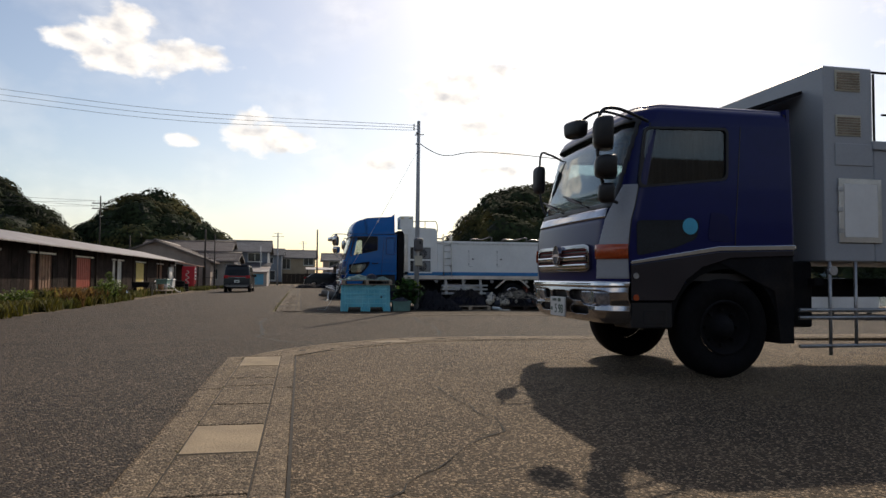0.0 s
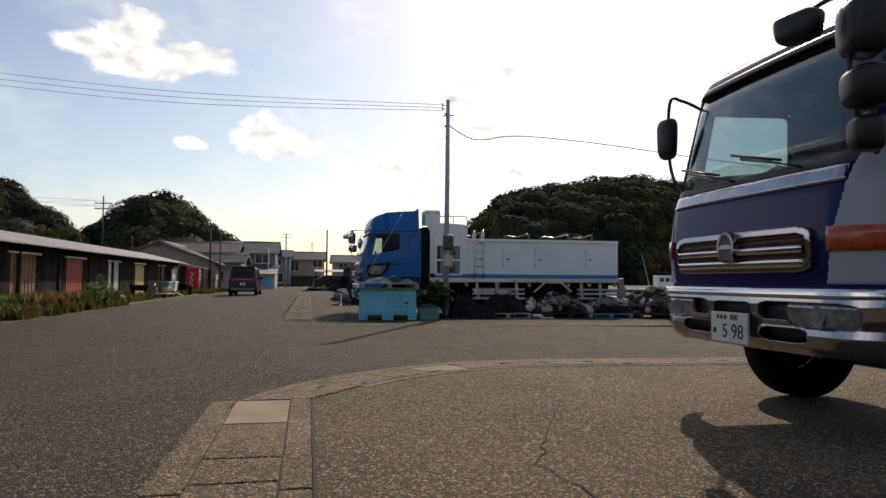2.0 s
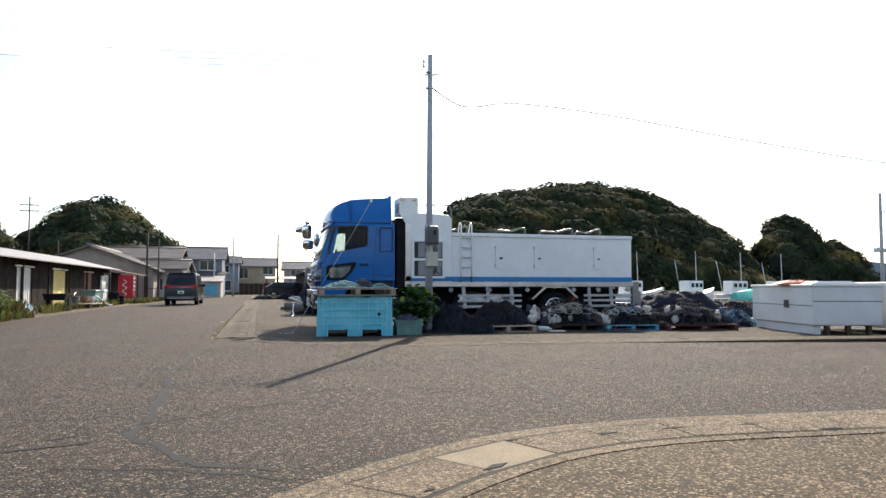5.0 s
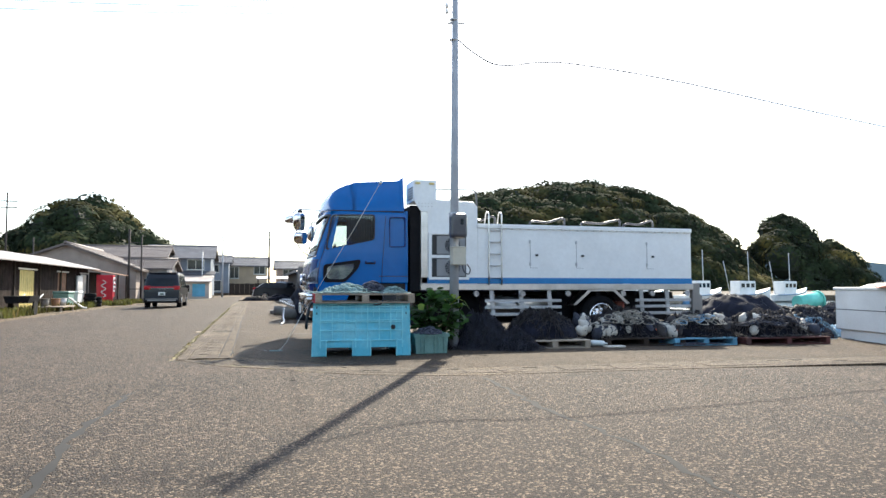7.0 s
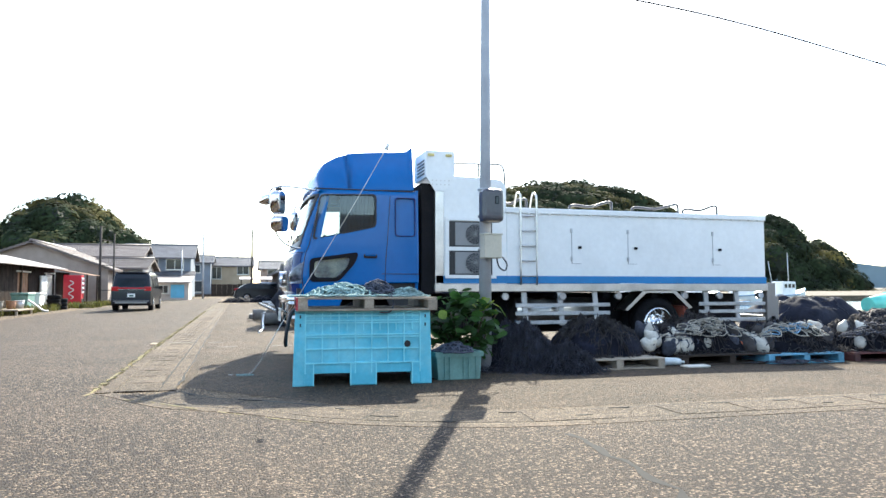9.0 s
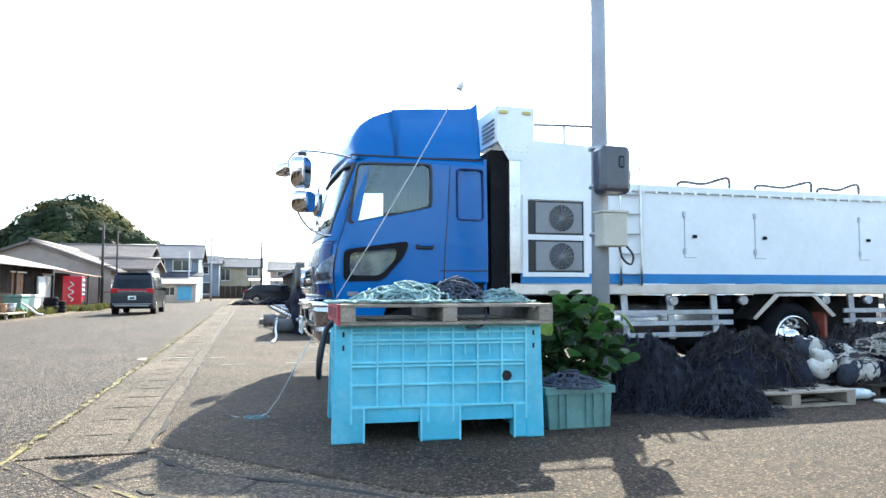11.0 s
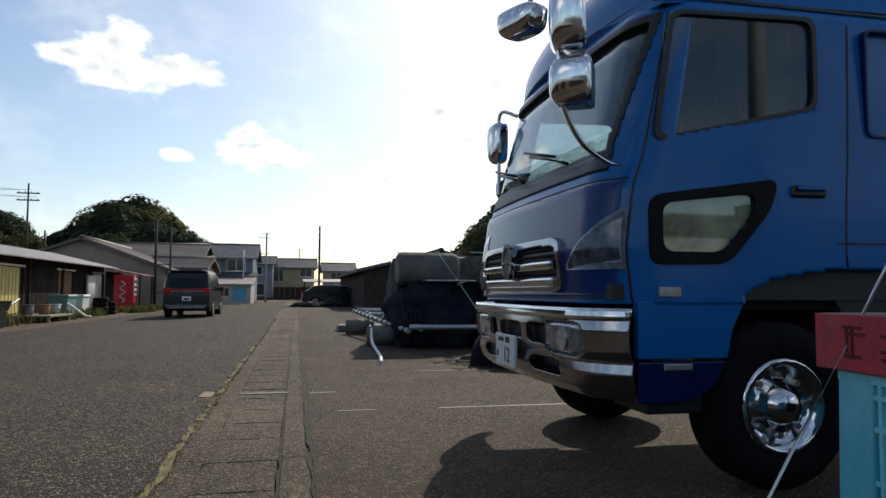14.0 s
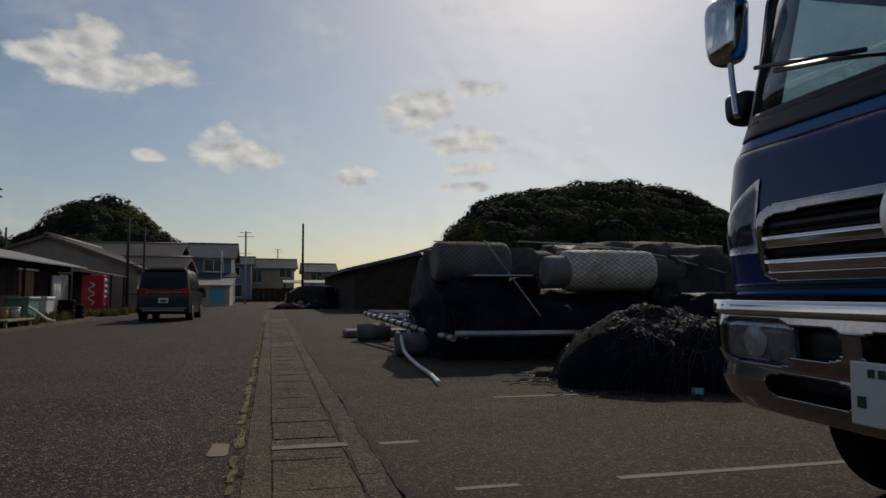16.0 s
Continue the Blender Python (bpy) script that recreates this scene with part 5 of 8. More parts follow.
def grille_and_front(truck, sh, C):
    W = sh.width
    g0, g1, gz0, gz1 = C["grille"]
    a, b = sh.front(g0), sh.front(g1)
    gh = gz1 - gz0
    gr = part("grille", sh.patch(a, b, gz0, gz1, 0.012, 0.02, 40, 4), "black", truck, "chrome-barred grille")
    for z in (gz0 + gh * 0.1, gz0 + gh * 0.24, gz0 + gh * 0.58, gz0 + gh * 0.7, gz0 + gh * 0.86):
        part("grille_slat", sh.patch(a + 0.04, b - 0.04, z, z + 0.014, 0.024, 0.025, 30, 1), C["slat"], gr)
    for z, tall_ in ((gz0 - 0.004, 0.05), (gz0 + gh * 0.4, 0.044)):
        part("grille_bar", sh.patch(a + 0.02, b - 0.02, z, z + tall_, 0.05, 0.045, 40, 3), "chrome", gr, "bright chrome bar")
    mid_s, mid_z, half_s, half_z = (a + b) / 2, (gz0 + gz1) / 2, (b - a) / 2, gh / 2

    def oval(s, z, grow):
        return (abs(s - mid_s) / (half_s + grow)) ** 14 + (abs(z - mid_z) / (half_z + grow)) ** 5 < 1
    part("grille_surround", sh.patch(a - 0.05, b + 0.05, gz0 - 0.05, gz1 + 0.05, 0.032, 0.03, 170, 44, holes=(lambda s, z: oval(s, z, -0.006) or not oval(s, z, 0.036),)), C["trim"], gr)
    c = sh.at(sh.front(W / 2), gz0 + gh * 0.68, 0.06)
    turn_ = [2 * math.pi * k / 28 for k in range(28)]
    em = part("emblem", ring_frame([(c.y + 0.102 * math.cos(t), c.z + 0.115 * math.sin(t)) for t in turn_], [(c.y + 0.08 * math.cos(t), c.z + 0.092 * math.sin(t)) for t in turn_], "x", c.x - 0.016, c.x + 0.03), "chrome", gr, "plain chrome ring")
    part("emblem_disc", prism([(c.y + 0.08 * math.cos(t), c.z + 0.092 * math.sin(t)) for t in turn_], "x", c.x - 0.006, c.x + 0.02), "fan_dark", em)
    part("emblem_bar", prism(rounded([(c.y - 0.085, c.z - 0.012), (c.y + 0.085, c.z - 0.012), (c.y + 0.06, c.z + 0.02), (c.y - 0.06, c.z + 0.02)], 0.008), "x", c.x - 0.014, c.x + 0.02), "chrome", em)
    # bumper
    b0, b1 = C["bumper"]
    ft = C["front"]
    zz = [(b0, ft + 0.09, 0.05), (b0 + 0.05, ft + 0.035, 0.018), (b0 + 0.13, ft + 0.005, 0.0), (b0 + 0.19, ft + 0.016, 0.004), (b0 + 0.24, ft - 0.012, -0.004), (b1 - 0.1, ft - 0.02, -0.005), (b1, ft, 0.0)]
    bs = Shell(1.0, W + 0.04, zz, r=0.32, bow=0.05)
    s0, s1 = bs.front(C["bumper_in"]), bs.front(W + 0.04 - C["bumper_in"])
    lamps = C["lamp"]
    slots = [(W / 2 - 0.75, W / 2 - 0.3, b1 - 0.2, b1 - 0.08), (W / 2 + 0.3, W / 2 + 0.75, b1 - 0.2, b1 - 0.08), (W / 2 - 0.72, W / 2 - 0.28, b0 + 0.08, b0 + 0.17), (W / 2 + 0.28, W / 2 + 0.72, b0 + 0.08, b0 + 0.17), (W / 2 - 0.22, W / 2 + 0.22, b1 - 0.19, b1 - 0.09)]
    boxes = [(bs.front(p), bs.front(q), u, v) for p, q, u, v in slots] + [(bs.front(lamps[0]), bs.front(lamps[1]), lamps[2], lamps[3]), (bs.front(W - lamps[1]), bs.front(W - lamps[0]), lamps[2], lamps[3])]
    
    def opening(s, z):
        return any((abs(2 * s - p - q) / (q - p)) ** 5 + (abs(2 * z - u - v) / (v - u)) ** 4 < 1 for p, q, u, v in boxes)
    bm = bs.patch(s0, s1, b0, b1, 0.03, 0.04, 240, 64, holes=(opening,))
    bump = part("bumper", bm, "bumper_chrome", truck, "polished chrome bumper")
    part("bumper_lip", bs.patch(s0, s1, b1 - 0.045, b1 + 0.01, 0.055, 0.05, 60, 3), "chrome", bump)
    part("bumper_backing", bs.patch(s0, s1, b0 + 0.02, b1 - 0.02, -0.03, 0.02, 60, 3), "black", bump)
    for p, q in ((lamps[0], lamps[1]), (W - lamps[1], W - lamps[0])):
        part("headlight", bs.patch(bs.front(p) - 0.01, bs.front(q) + 0.01, lamps[2] - 0.01, lamps[3] + 0.01, 0.012, 0.02, 14, 4), "headlamp", bump, "clear headlight")
        lm = bs.front((p + q) / 2)
        c0 = bs.at(lm, (lamps[2] + lamps[3]) / 2, 0.004)
        part("lamp_bowl", cyl(c0, c0 + Vector((-0.013, 0, 0)), 0.06, 0.066, 20), "lens", bump)
    # number plate
    py, pz, pw, ph = C["plate"]
    c = bs.at(bs.front(py), pz, 0.05)
    pl = part("number_plate", box(c.x - 0.03, c.x - 0.008, py - pw / 2, py + pw / 2, pz - ph / 2, pz + ph / 2, 0.004), "plate", truck, "white number plate")
    letters("plate_number", C["digits"], ph * 0.66, Matrix.Translation((c.x - 0.031, py - pw * 0.12, pz - ph * 0.14)) @ pose(0, 0, 0, 90, 0, -90), "plate_ink", pl, "dark green digits")
    letters("plate_number", "800", ph * 0.27, Matrix.Translation((c.x - 0.031, py - pw * 0.16, pz + ph * 0.33)) @ pose(0, 0, 0, 90, 0, -90), "plate_ink", pl, "dark green digits")
    for k in range(3):
        part("plate_bar", box(c.x - 0.034, c.x - 0.03, py + pw * (0.28 - k * 0.1) - 0.012, py + pw * (0.28 - k * 0.1) + 0.012, pz + ph * 0.27, pz + ph * 0.4), "plate_ink", pl)
    part("plate_bar", box(c.x - 0.034, c.x - 0.03, py + pw * 0.34, py + pw * 0.42, pz - ph * 0.22, pz - ph * 0.04), "plate_ink", pl)
    # wipers
    sb = C["screen"][0]
    for y0, y1 in ((0.55, 1.2), (1.25, 1.95)):
        p, q = sh.at(sh.front(y0), sb + 0.0, 0.04), sh.at(sh.front(y1), sb + 0.16, 0.05)
        w = part("wiper", tube([p, p.lerp(q, 0.5) + Vector((-0.02, 0, 0.01)), q], 0.012, 6), "black", truck)
        part("wiper_blade", tube([p.lerp(q, 0.3) + Vector((0, 0, 0.03)), q + Vector((0.0, 0.12, 0.05))], 0.01, 5), "black", w)


def dump_frame(truck, x0, x1, W, z, h=0.2):
    for y in (W / 2 - 0.45, W / 2 + 0.37):
        part("chassis_rail", box(x0, x1, y, y + 0.08, z - h, z), "chassis", truck)
    for i in range(int((x1 - x0) / 0.9)):
        part("cross_member", box(x0 + 0.4 + i * 0.9, x0 + 0.52 + i * 0.9, 0.15, W - 0.15, z - 0.06, z + 0.02), "chassis", truck)


# the bright blue tank truck
T2X, T2Y, T2W = 1.18, 23.4, 2.34
t2 = thing("tank_truck", T2X, T2Y, 0, "bright blue fish-tank truck with white tank body, parked", "truck")
C2 = dict(width=T2W, length=2.03, floor=0.93, roof=2.47, paint="blue", paint_label="glossy bright blue cab",
          front=0.19, levels=[(0.93, 0.22, 0.0), (1.2, 0.19, 0.0), (1.5, 0.23, 0.0), (1.68, 0.3, 0.005), (2.42, 0.48, 0.04), (2.47, 0.51, 0.06)],
          screen=(1.7, 2.38), window=[(0.47, 1.73), (1.38, 1.94), (1.38, 2.41), (0.57, 2.385)], low_window=[(0.47, 1.17), (0.82, 1.17), (0.99, 1.36), (1.02, 1.5), (0.47, 1.43)],
          grille=(0.48, 1.88, 1.02, 1.25), trim="bumper_chrome", slat="chassis", bumper=(0.46, 0.9), bumper_in=0.03, inset=(0.2, 0.08), arch=([0.9, 0.93, 1.1, 1.46, 2.2], [0.5, 0.98, 1.06, 1.11, 1.11]), lamp=(0.2, 0.62, 0.66, 0.84), curtain=(0.86, 1.46, 1.7, 2.42, "curtain_blue"), low_outer=[(0.42, 1.12), (0.84, 1.13), (1.08, 1.4), (1.13, 1.56), (0.42, 1.455)], plate=(1.22, 0.62, 0.39, 0.2), digits="12", crown=0.05)
s2 = cab(t2, C2)
grille_and_front(t2, s2, C2)
# same paint as the cab, coloured darker to stand for shade on the front
part("front_panel", s2.patch(s2.front(0.075), s2.front(T2W - 0.075), 0.97, 1.54, 0.008, 0.02, 80, 30), "blue_shaded", t2, "glossy blue front panel with shade put into its colour")
part("cowl", s2.patch(s2.front(0.16), s2.front(T2W - 0.16), 1.6, 1.69, 0.006, 0.02, 60, 4), "black", t2, "black cowl below the windscreen")
part("bonnet_seam", s2.patch(s2.front(0.06), s2.front(T2W - 0.06), 1.545, 1.553, 0.003, 0.01, 60, 1), "black", t2)
part("bonnet_seam", s2.patch(s2.front(0.06), s2.front(T2W - 0.06), 0.955, 0.965, 0.003, 0.01, 60, 1), "black", t2)
# corner lamps above the bumper
for a, b in ((s2.front(0.045), s2.front(0.4)), (s2.front(T2W - 0.4), s2.front(T2W - 0.045))):
    lamp = bmesh.new()
    grid = []
    for i in range(15):
        u = i / 14
        s_ = a + (b - a) * u
        far_ = u if a < 4 else 1 - u
        grid.append([lamp.verts.new(s2.at(s_, 1.1 + (0.28 * (1 - far_ ** 1.3) + 0.025) * k / 6, 0.014)) for k in range(7)])
    for p, q in zip(grid, grid[1:]):
        for k in range(6):
            lamp.faces.new((p[k], q[k], q[k + 1], p[k + 1])).smooth = True
    bmesh.ops.solidify(lamp, geom=lamp.faces[:], thickness=0.015)
    part("corner_light", lamp, "lamp_glass", t2, "clear corner headlight")
part("marker_lamp", box(0.46, 0.58, -0.012, 0.0, 0.965, 1.015, 0.004), "lens", t2, "small clear marker lamp")
# door seams, handle
part("door_seam", s2.patch(s2.front(0.042) - 0.006, s2.front(0.042) + 0.006, 0.94, 2.4, 0.003, 0.02, 1, 20), "black", t2)
part("door_seam", s2.patch(s2.side(1.476), s2.side(1.464), 1.12, 2.4, 0.003, 0.02, 1, 20), "black", t2)
part("door_seam", box(1.47, 2.03, -0.003, 0.003, 1.235, 1.247), "black", t2)
hd = part("door_handle", box(1.2, 1.4, -0.022, 0.0, 1.47, 1.53, 0.012), "black", t2)
part("handle_grip", box(1.22, 1.38, -0.045, -0.025, 1.5, 1.525, 0.008), "blue", hd)
rec = rounded([(1.67, 1.8), (1.98, 1.8), (1.98, 2.38), (1.67, 2.38)], 0.05)
part("side_panel", ring_frame(rec, shrink(rec, 0.012), "y", -0.004, 0.06), "navy", t2)
# roof fairing
rows_ = [(0.43, 2.5, 2.44), (0.45, 2.65, 2.44), (0.52, 2.81, 2.45), (0.64, 2.93, 2.46), (0.88, 3.02, 2.48), (1.3, 3.07, 2.49), (1.75, 3.1, 2.5), (1.9, 3.12, 2.5), (1.97, 3.2, 2.51)]
fair = bmesh.new()
rings = []
for x, zt, zb in [tuple(v) for v in smooth_path(rows_[:8], 4)] + [rows_[8]]:
    ring = []
    hgt = zt - zb
    for k in range(17):
        a = k / 16
        y = T2W / 2 + (T2W / 2 - 0.06) * (2 * a - 1)
        e = abs(2 * a - 1)
        z = zb + hgt * (1 - max(0, (e - 0.86) / 0.14) ** 2.5 * 0.9) if hgt > 0 else zb
        if k in (0, 16):
            z = zb
        ring.append(fair.verts.new((x + (0.12 * e * e if x < 0.9 else 0), y, z)))
    rings.append(ring)
for a, b in zip(rings, rings[1:]):
    for i in range(16):
        fair.faces.new((a[i], a[i + 1], b[i + 1], b[i])).smooth = True
fair.faces.new(rings[-1])
fair.faces.new(rings[0][::-1])
bmesh.ops.recalc_face_normals(fair, faces=fair.faces[:])
part("roof_fairing", fair, "blue", t2, "blue roof air deflector")
part("fairing_seam", box(0.5, 1.95, 0.055, 0.075, 2.475, 2.49), "black", t2)
# chromed mirrors on the near corner, one more beyond
part("mirror_arm", tube(smooth_path([(0.5, 0.05, 2.45), (0.3, -0.04, 2.46), (0.05, -0.12, 2.46), (-0.06, -0.13, 2.42), (-0.09, -0.14, 2.1), (-0.07, -0.13, 1.85), (0.04, -0.08, 1.68), (0.2, -0.0, 1.61), (0.3, 0.06, 1.61)]), 0.013, 8), "chrome", t2)
mirror(t2, (-0.03, -0.15, 2.225), 0.29, 0.33, 0.17, "chrome", -22)
mirror(t2, (0.0, -0.14, 1.93), 0.24, 0.22, 0.2, "chrome", -30)
part("mirror_bracket", box(-0.07, 0.02, -0.17, -0.12, 2.39, 2.44, 0.012), "black", t2)
part("mirror_arm", tube(smooth_path([(0.0, -0.1, 2.46), (-0.1, 0.0, 2.45), (-0.17, 0.09, 2.36)]), 0.012, 8), "chrome", t2)
mirror(t2, (-0.18, 0.1, 2.29), 0.25, 0.14, 0.15, "chrome", 25)
part("mirror_arm", tube(smooth_path([(0.52, T2W - 0.04, 2.42), (0.4, T2W + 0.02, 2.46), (0.38, T2W + 0.05, 2.3), (0.38, T2W + 0.03, 2.0), (0.36, T2W - 0.03, 1.76)]), 0.016, 8), "chrome", t2)
mirror(t2, (0.385, T2W + 0.06, 2.21), 0.2, 0.34, 0.13, "chrome", 8)
mirror(t2, (0.44, T2W + 0.02, 1.82), 0.14, 0.16, 0.13, "black", 8)
# under the cab
part("wheel_arch", prism([(0.95, 0.99), (0.88, 0.8), (0.82, 0.6), (0.72, 0.55), (0.72, 0.94), (1.1, 1.09), (2.0, 1.13), (2.0, 0.55), (1.66, 0.55), (1.6, 0.8), (1.5, 0.97), (1.2, 1.03)], "y", 0.075, 0.12), "black", t2)
for y, o in ((0.16, -1), (T2W - 0.16, 1)):
    wheel(t2, 1.17, y, 0.42, 0.24, o, 0.24)
dump_frame(t2, 0.3, 8.3, T2W, 0.93)
part("step", box(0.42, 0.72, 0.05, 0.4, 0.4, 0.5, 0.01), "black", t2)
part("side_skirt", prism([(0.36, 0.67), (0.83, 0.67), (0.86, 0.8), (0.93, 0.945), (0.36, 0.945)], "y", 0.004, 0.06, bev=0.006), "blue", t2, "blue lower door skirt")
part("sill", prism([(0.36, 0.46), (0.62, 0.46), (0.76, 0.53), (0.83, 0.655), (0.36, 0.655)], "y", 0.012, 0.07, bev=0.008), "navy_dark", t2, "dark sill below the skirt")
part("skirt_trim", box(0.49, 0.64, 0.0, 0.012, 0.615, 0.645, 0.003), "steel", t2)
part("arch_liner", box(0.9, 2.0, 0.12, 0.5, 0.9, 1.13), "chassis", t2)
# white box behind the cab: pump housing with two air-conditioning units
part("gap_panel", box(2.09, 2.3, 0.06, T2W - 0.06, 0.95, 2.62), "chassis", t2)
ho = part("pump_housing", prism([(2.3, 1.05), (3.44, 1.05), (3.44, 2.62), (3.36, 2.72), (2.6, 2.75), (2.3, 2.5)], "y", 0.0, T2W, bev=0.012), "white", t2, "white pump housing")
part("corner_plate", box(2.29, 2.42, -0.006, 0.1, 0.98, 2.5, 0.004), "steel", ho)
for i in range(6):
    part("rivet", cyl((2.355, -0.006, 1.1 + i * 0.22), (2.355, -0.014, 1.1 + i * 0.22), 0.012, seg=8), "steel", ho)
for i in range(10):
    x, z = 2.24 + (i % 5) * 0.065, 2.6 + (i // 5) * 0.06
    part("rivet", cyl((x, -0.014, z), (x, -0.022, z), 0.011, seg=8), "steel", ho)
tb = part("top_box", box(2.14, 2.6, 0.0, 0.7, 2.7, 3.12, 0.01), "white", t2, "white box with lamps on top")
part("top_box_foot", prism([(2.14, 2.72), (2.6, 2.72), (2.44, 2.5), (2.28, 2.5)], "y", -0.014, -0.003), "white", tb)
for x in (2.22, 2.5):
    part("top_lamp", box(x - 0.05, x + 0.05, -0.02, 0.0, 3.03, 3.07, 0.006), "door_yellow", tb, "small yellow marker lamp")
for k in range(5):
    part("top_slit", box(2.132, 2.14, 0.08, 0.5, 2.76 + k * 0.05, 2.785 + k * 0.05), "black", tb)
recess = [(2.5, 1.23, 1.6), (2.5, 1.66, 2.05)]
part("unit_frame", ring_frame([(2.44, 1.18), (3.26, 1.18), (3.26, 2.11), (2.44, 2.11)], [(2.5, 1.23), (3.2, 1.23), (3.2, 2.06), (2.5, 2.06)], "y", -0.025, 0.01), "white", ho)
part("unit_bar", box(2.48, 3.22, -0.02, 0.0, 1.6, 1.66), "white", ho)
for x, za, zb in recess:
    part("unit_recess", box(2.5, 3.2, -0.004, -0.001, za, zb), "black", ho)
    u = part("cooling_unit", box(2.6, 3.18, -0.016, -0.004, za + 0.02, zb - 0.02, 0.004), "ac", ho, "grey cooling unit with a round fan grille")
    cx, cz, rr = 2.92, (za + zb) / 2, 0.155
    part("fan_opening", cyl((cx, -0.016, cz), (cx, -0.019, cz), rr, seg=28), "chassis", u)
    for k in range(1, 10):
        q = rr * k / 9
        part("fan_ring", ring_frame([(cx + q * math.cos(t), cz + q * math.sin(t)) for t in [2 * math.pi * i / 24 for i in range(24)]], [(cx + (q - 0.0045) * math.cos(t), cz + (q - 0.0045) * math.sin(t)) for t in [2 * math.pi * i / 24 for i in range(24)]], "y", -0.026, -0.019), "ac", u)
    spokes = bmesh.new()
    for k in range(8):
        t = math.pi * k / 8
        tube([(cx - rr * math.cos(t), -0.024, cz - rr * math.sin(t)), (cx + rr * math.cos(t), -0.024, cz + rr * math.sin(t))], 0.003, 4, spokes)
    part("fan_guard", spokes, "ac", u)
rail = smooth_path([(2.62, 0.1, 2.95), (3.2, 0.1, 2.97), (3.42, 0.1, 2.94), (3.46, 0.1, 2.62)], 4)
part("roof_rail", tube(rail, 0.016, 6), "fan_dark", t2)
part("roof_rail", tube([(3.02, 0.1, 2.96), (3.02, 0.1, 2.72)], 0.014, 6), "fan_dark", t2)
# tank
tank = part("tank", box(3.44, 8.3, 0.0, T2W, 1.2, 2.27, 0.012), "white", t2, "long white fish tank")
part("tank_lid", box(3.42, 8.31, -0.03, T2W + 0.03, 2.2, 2.29, 0.012), "white", tank)
part("tank_stripe", box(2.3, 8.305, -0.006, 0.0, 1.105, 1.22), "blue_stripe", tank, "blue stripe")
part("tank_stripe", box(8.3, 8.306, 0.0, T2W, 1.105, 1.22), "blue_stripe", tank)
part("tank_rail", box(2.28, 8.33, -0.02, T2W + 0.02, 0.975, 1.1, 0.008), "steel", t2, "bright metal side rail")
for i in range(26):
    part("lid_clip", box(3.6 + i * 0.18, 3.64 + i * 0.18, -0.036, -0.03, 2.19, 2.21), "steel", tank)
for x in (4.56, 5.58, 7.22):
    seam = part("hatch", box(x - 0.004, x + 0.004, -0.004, 0.0, 1.42, 1.98), "ac", tank, "small hatch seam")
    part("hatch_edge", box(x, x + 0.16, -0.004, 0.0, 1.418, 1.424), "ac", seam)
    for z in (1.5, 1.95):
        part("hinge", box(x - 0.025, x + 0.012, -0.018, 0.0, z - 0.035, z + 0.035, 0.005), "galv", seam)
    part("latch", box(x + 0.11, x + 0.17, -0.022, 0.0, 1.66, 1.7, 0.006), "chassis", seam)
# pipes on the lid
for x0, x1 in ((3.35, 3.9), (4.68, 5.45), (5.85, 6.75), (6.85, 7.55)):
    part("lid_pipe", tube(smooth_path([(x0, 0.3, 2.28), (x0 + 0.01, 0.3, 2.38), (x0 + 0.12, 0.3, 2.4), ((x0 + x1) / 2, 0.3, 2.385), (x1 - 0.12, 0.3, 2.46), (x1, 0.3, 2.46), (x1, 0.3, 2.28)], 3), 0.022, 7), "meter", tank, "brown pipe")
# ladder
for x in (3.66, 3.93):
    part("ladder_rail", tube(smooth_path([(x, -0.05, 1.08), (x, -0.05, 2.3), (x, -0.02, 2.5), (x, 0.12, 2.52), (x, 0.22, 2.28)], 4), 0.014, 7), "steel", tank)
for i in range(5):
    part("ladder_rung", tube([(3.66, -0.05, 1.22 + i * 0.235), (3.93, -0.05, 1.22 + i * 0.235)], 0.012, 6), "steel", tank)
# running gear
for x in (6.16,):
    for y, o in ((0.17, -1), (T2W - 0.17, 1)):
        wheel(t2, x, y, 0.43, 0.26, o, 0.275)
        wheel(t2, x, y - o * 0.3, 0.43, 0.24, o, 0.245)
part("axle", cyl((6.16, 0.3, 0.43), (6.16, T2W - 0.3, 0.43), 0.07), "chassis", t2)
arch = [(5.5, 0.68), (5.86, 1.0), (6.44, 1.0), (6.78, 0.7), (6.72, 0.68), (6.41, 0.95), (5.9, 0.95), (5.55, 0.66)]
part("mudguard", prism(arch, "y", -0.02, 0.35), "steel", t2, "bright metal mudguard")
for a, b in ((3.6, 5.25), (6.95, 8.3)):
    for z in (0.46, 0.6, 0.73):
        part("side_guard", box(a, b, 0.02, 0.05, z, z + 0.06, 0.006), "galv", t2, "grey side guard")
    for k in range(int((b - a) / 0.55) + 1):
        x = a + 0.15 + k * 0.62
        if x < b:
            part("guard_bracket", prism([(x, 0.44), (x + 0.08, 0.44), (x + 0.04, 0.98), (x - 0.05, 0.98)], "y", 0.05, 0.08), "galv", t2)
# added dark boxes that stand in for the shade under the tank
part("under_tray", box(2.5, 8.2, 0.65, 1.7, 0.3, 0.93, 0.03), "chassis", t2)
part("rear_shield", box(3.5, 5.3, T2W - 0.08, T2W - 0.04, 0.4, 0.95), "chassis", t2)
part("rear_shield", box(6.9, 8.3, T2W - 0.08, T2W - 0.04, 0.4, 0.95), "chassis", t2)
part("fuel_tank", cyl((3.7, 0.42, 0.66), (5.1, 0.42, 0.66), 0.22, seg=20), "steel", t2, "bright cylindrical tank")
for x in (3.42, 4.4, 5.4, 6.66, 7.35, 8.2):
    part("side_lamp", cyl((x, 0.0, 0.9), (x, 0.1, 0.9), 0.055, seg=12), "lens", t2)
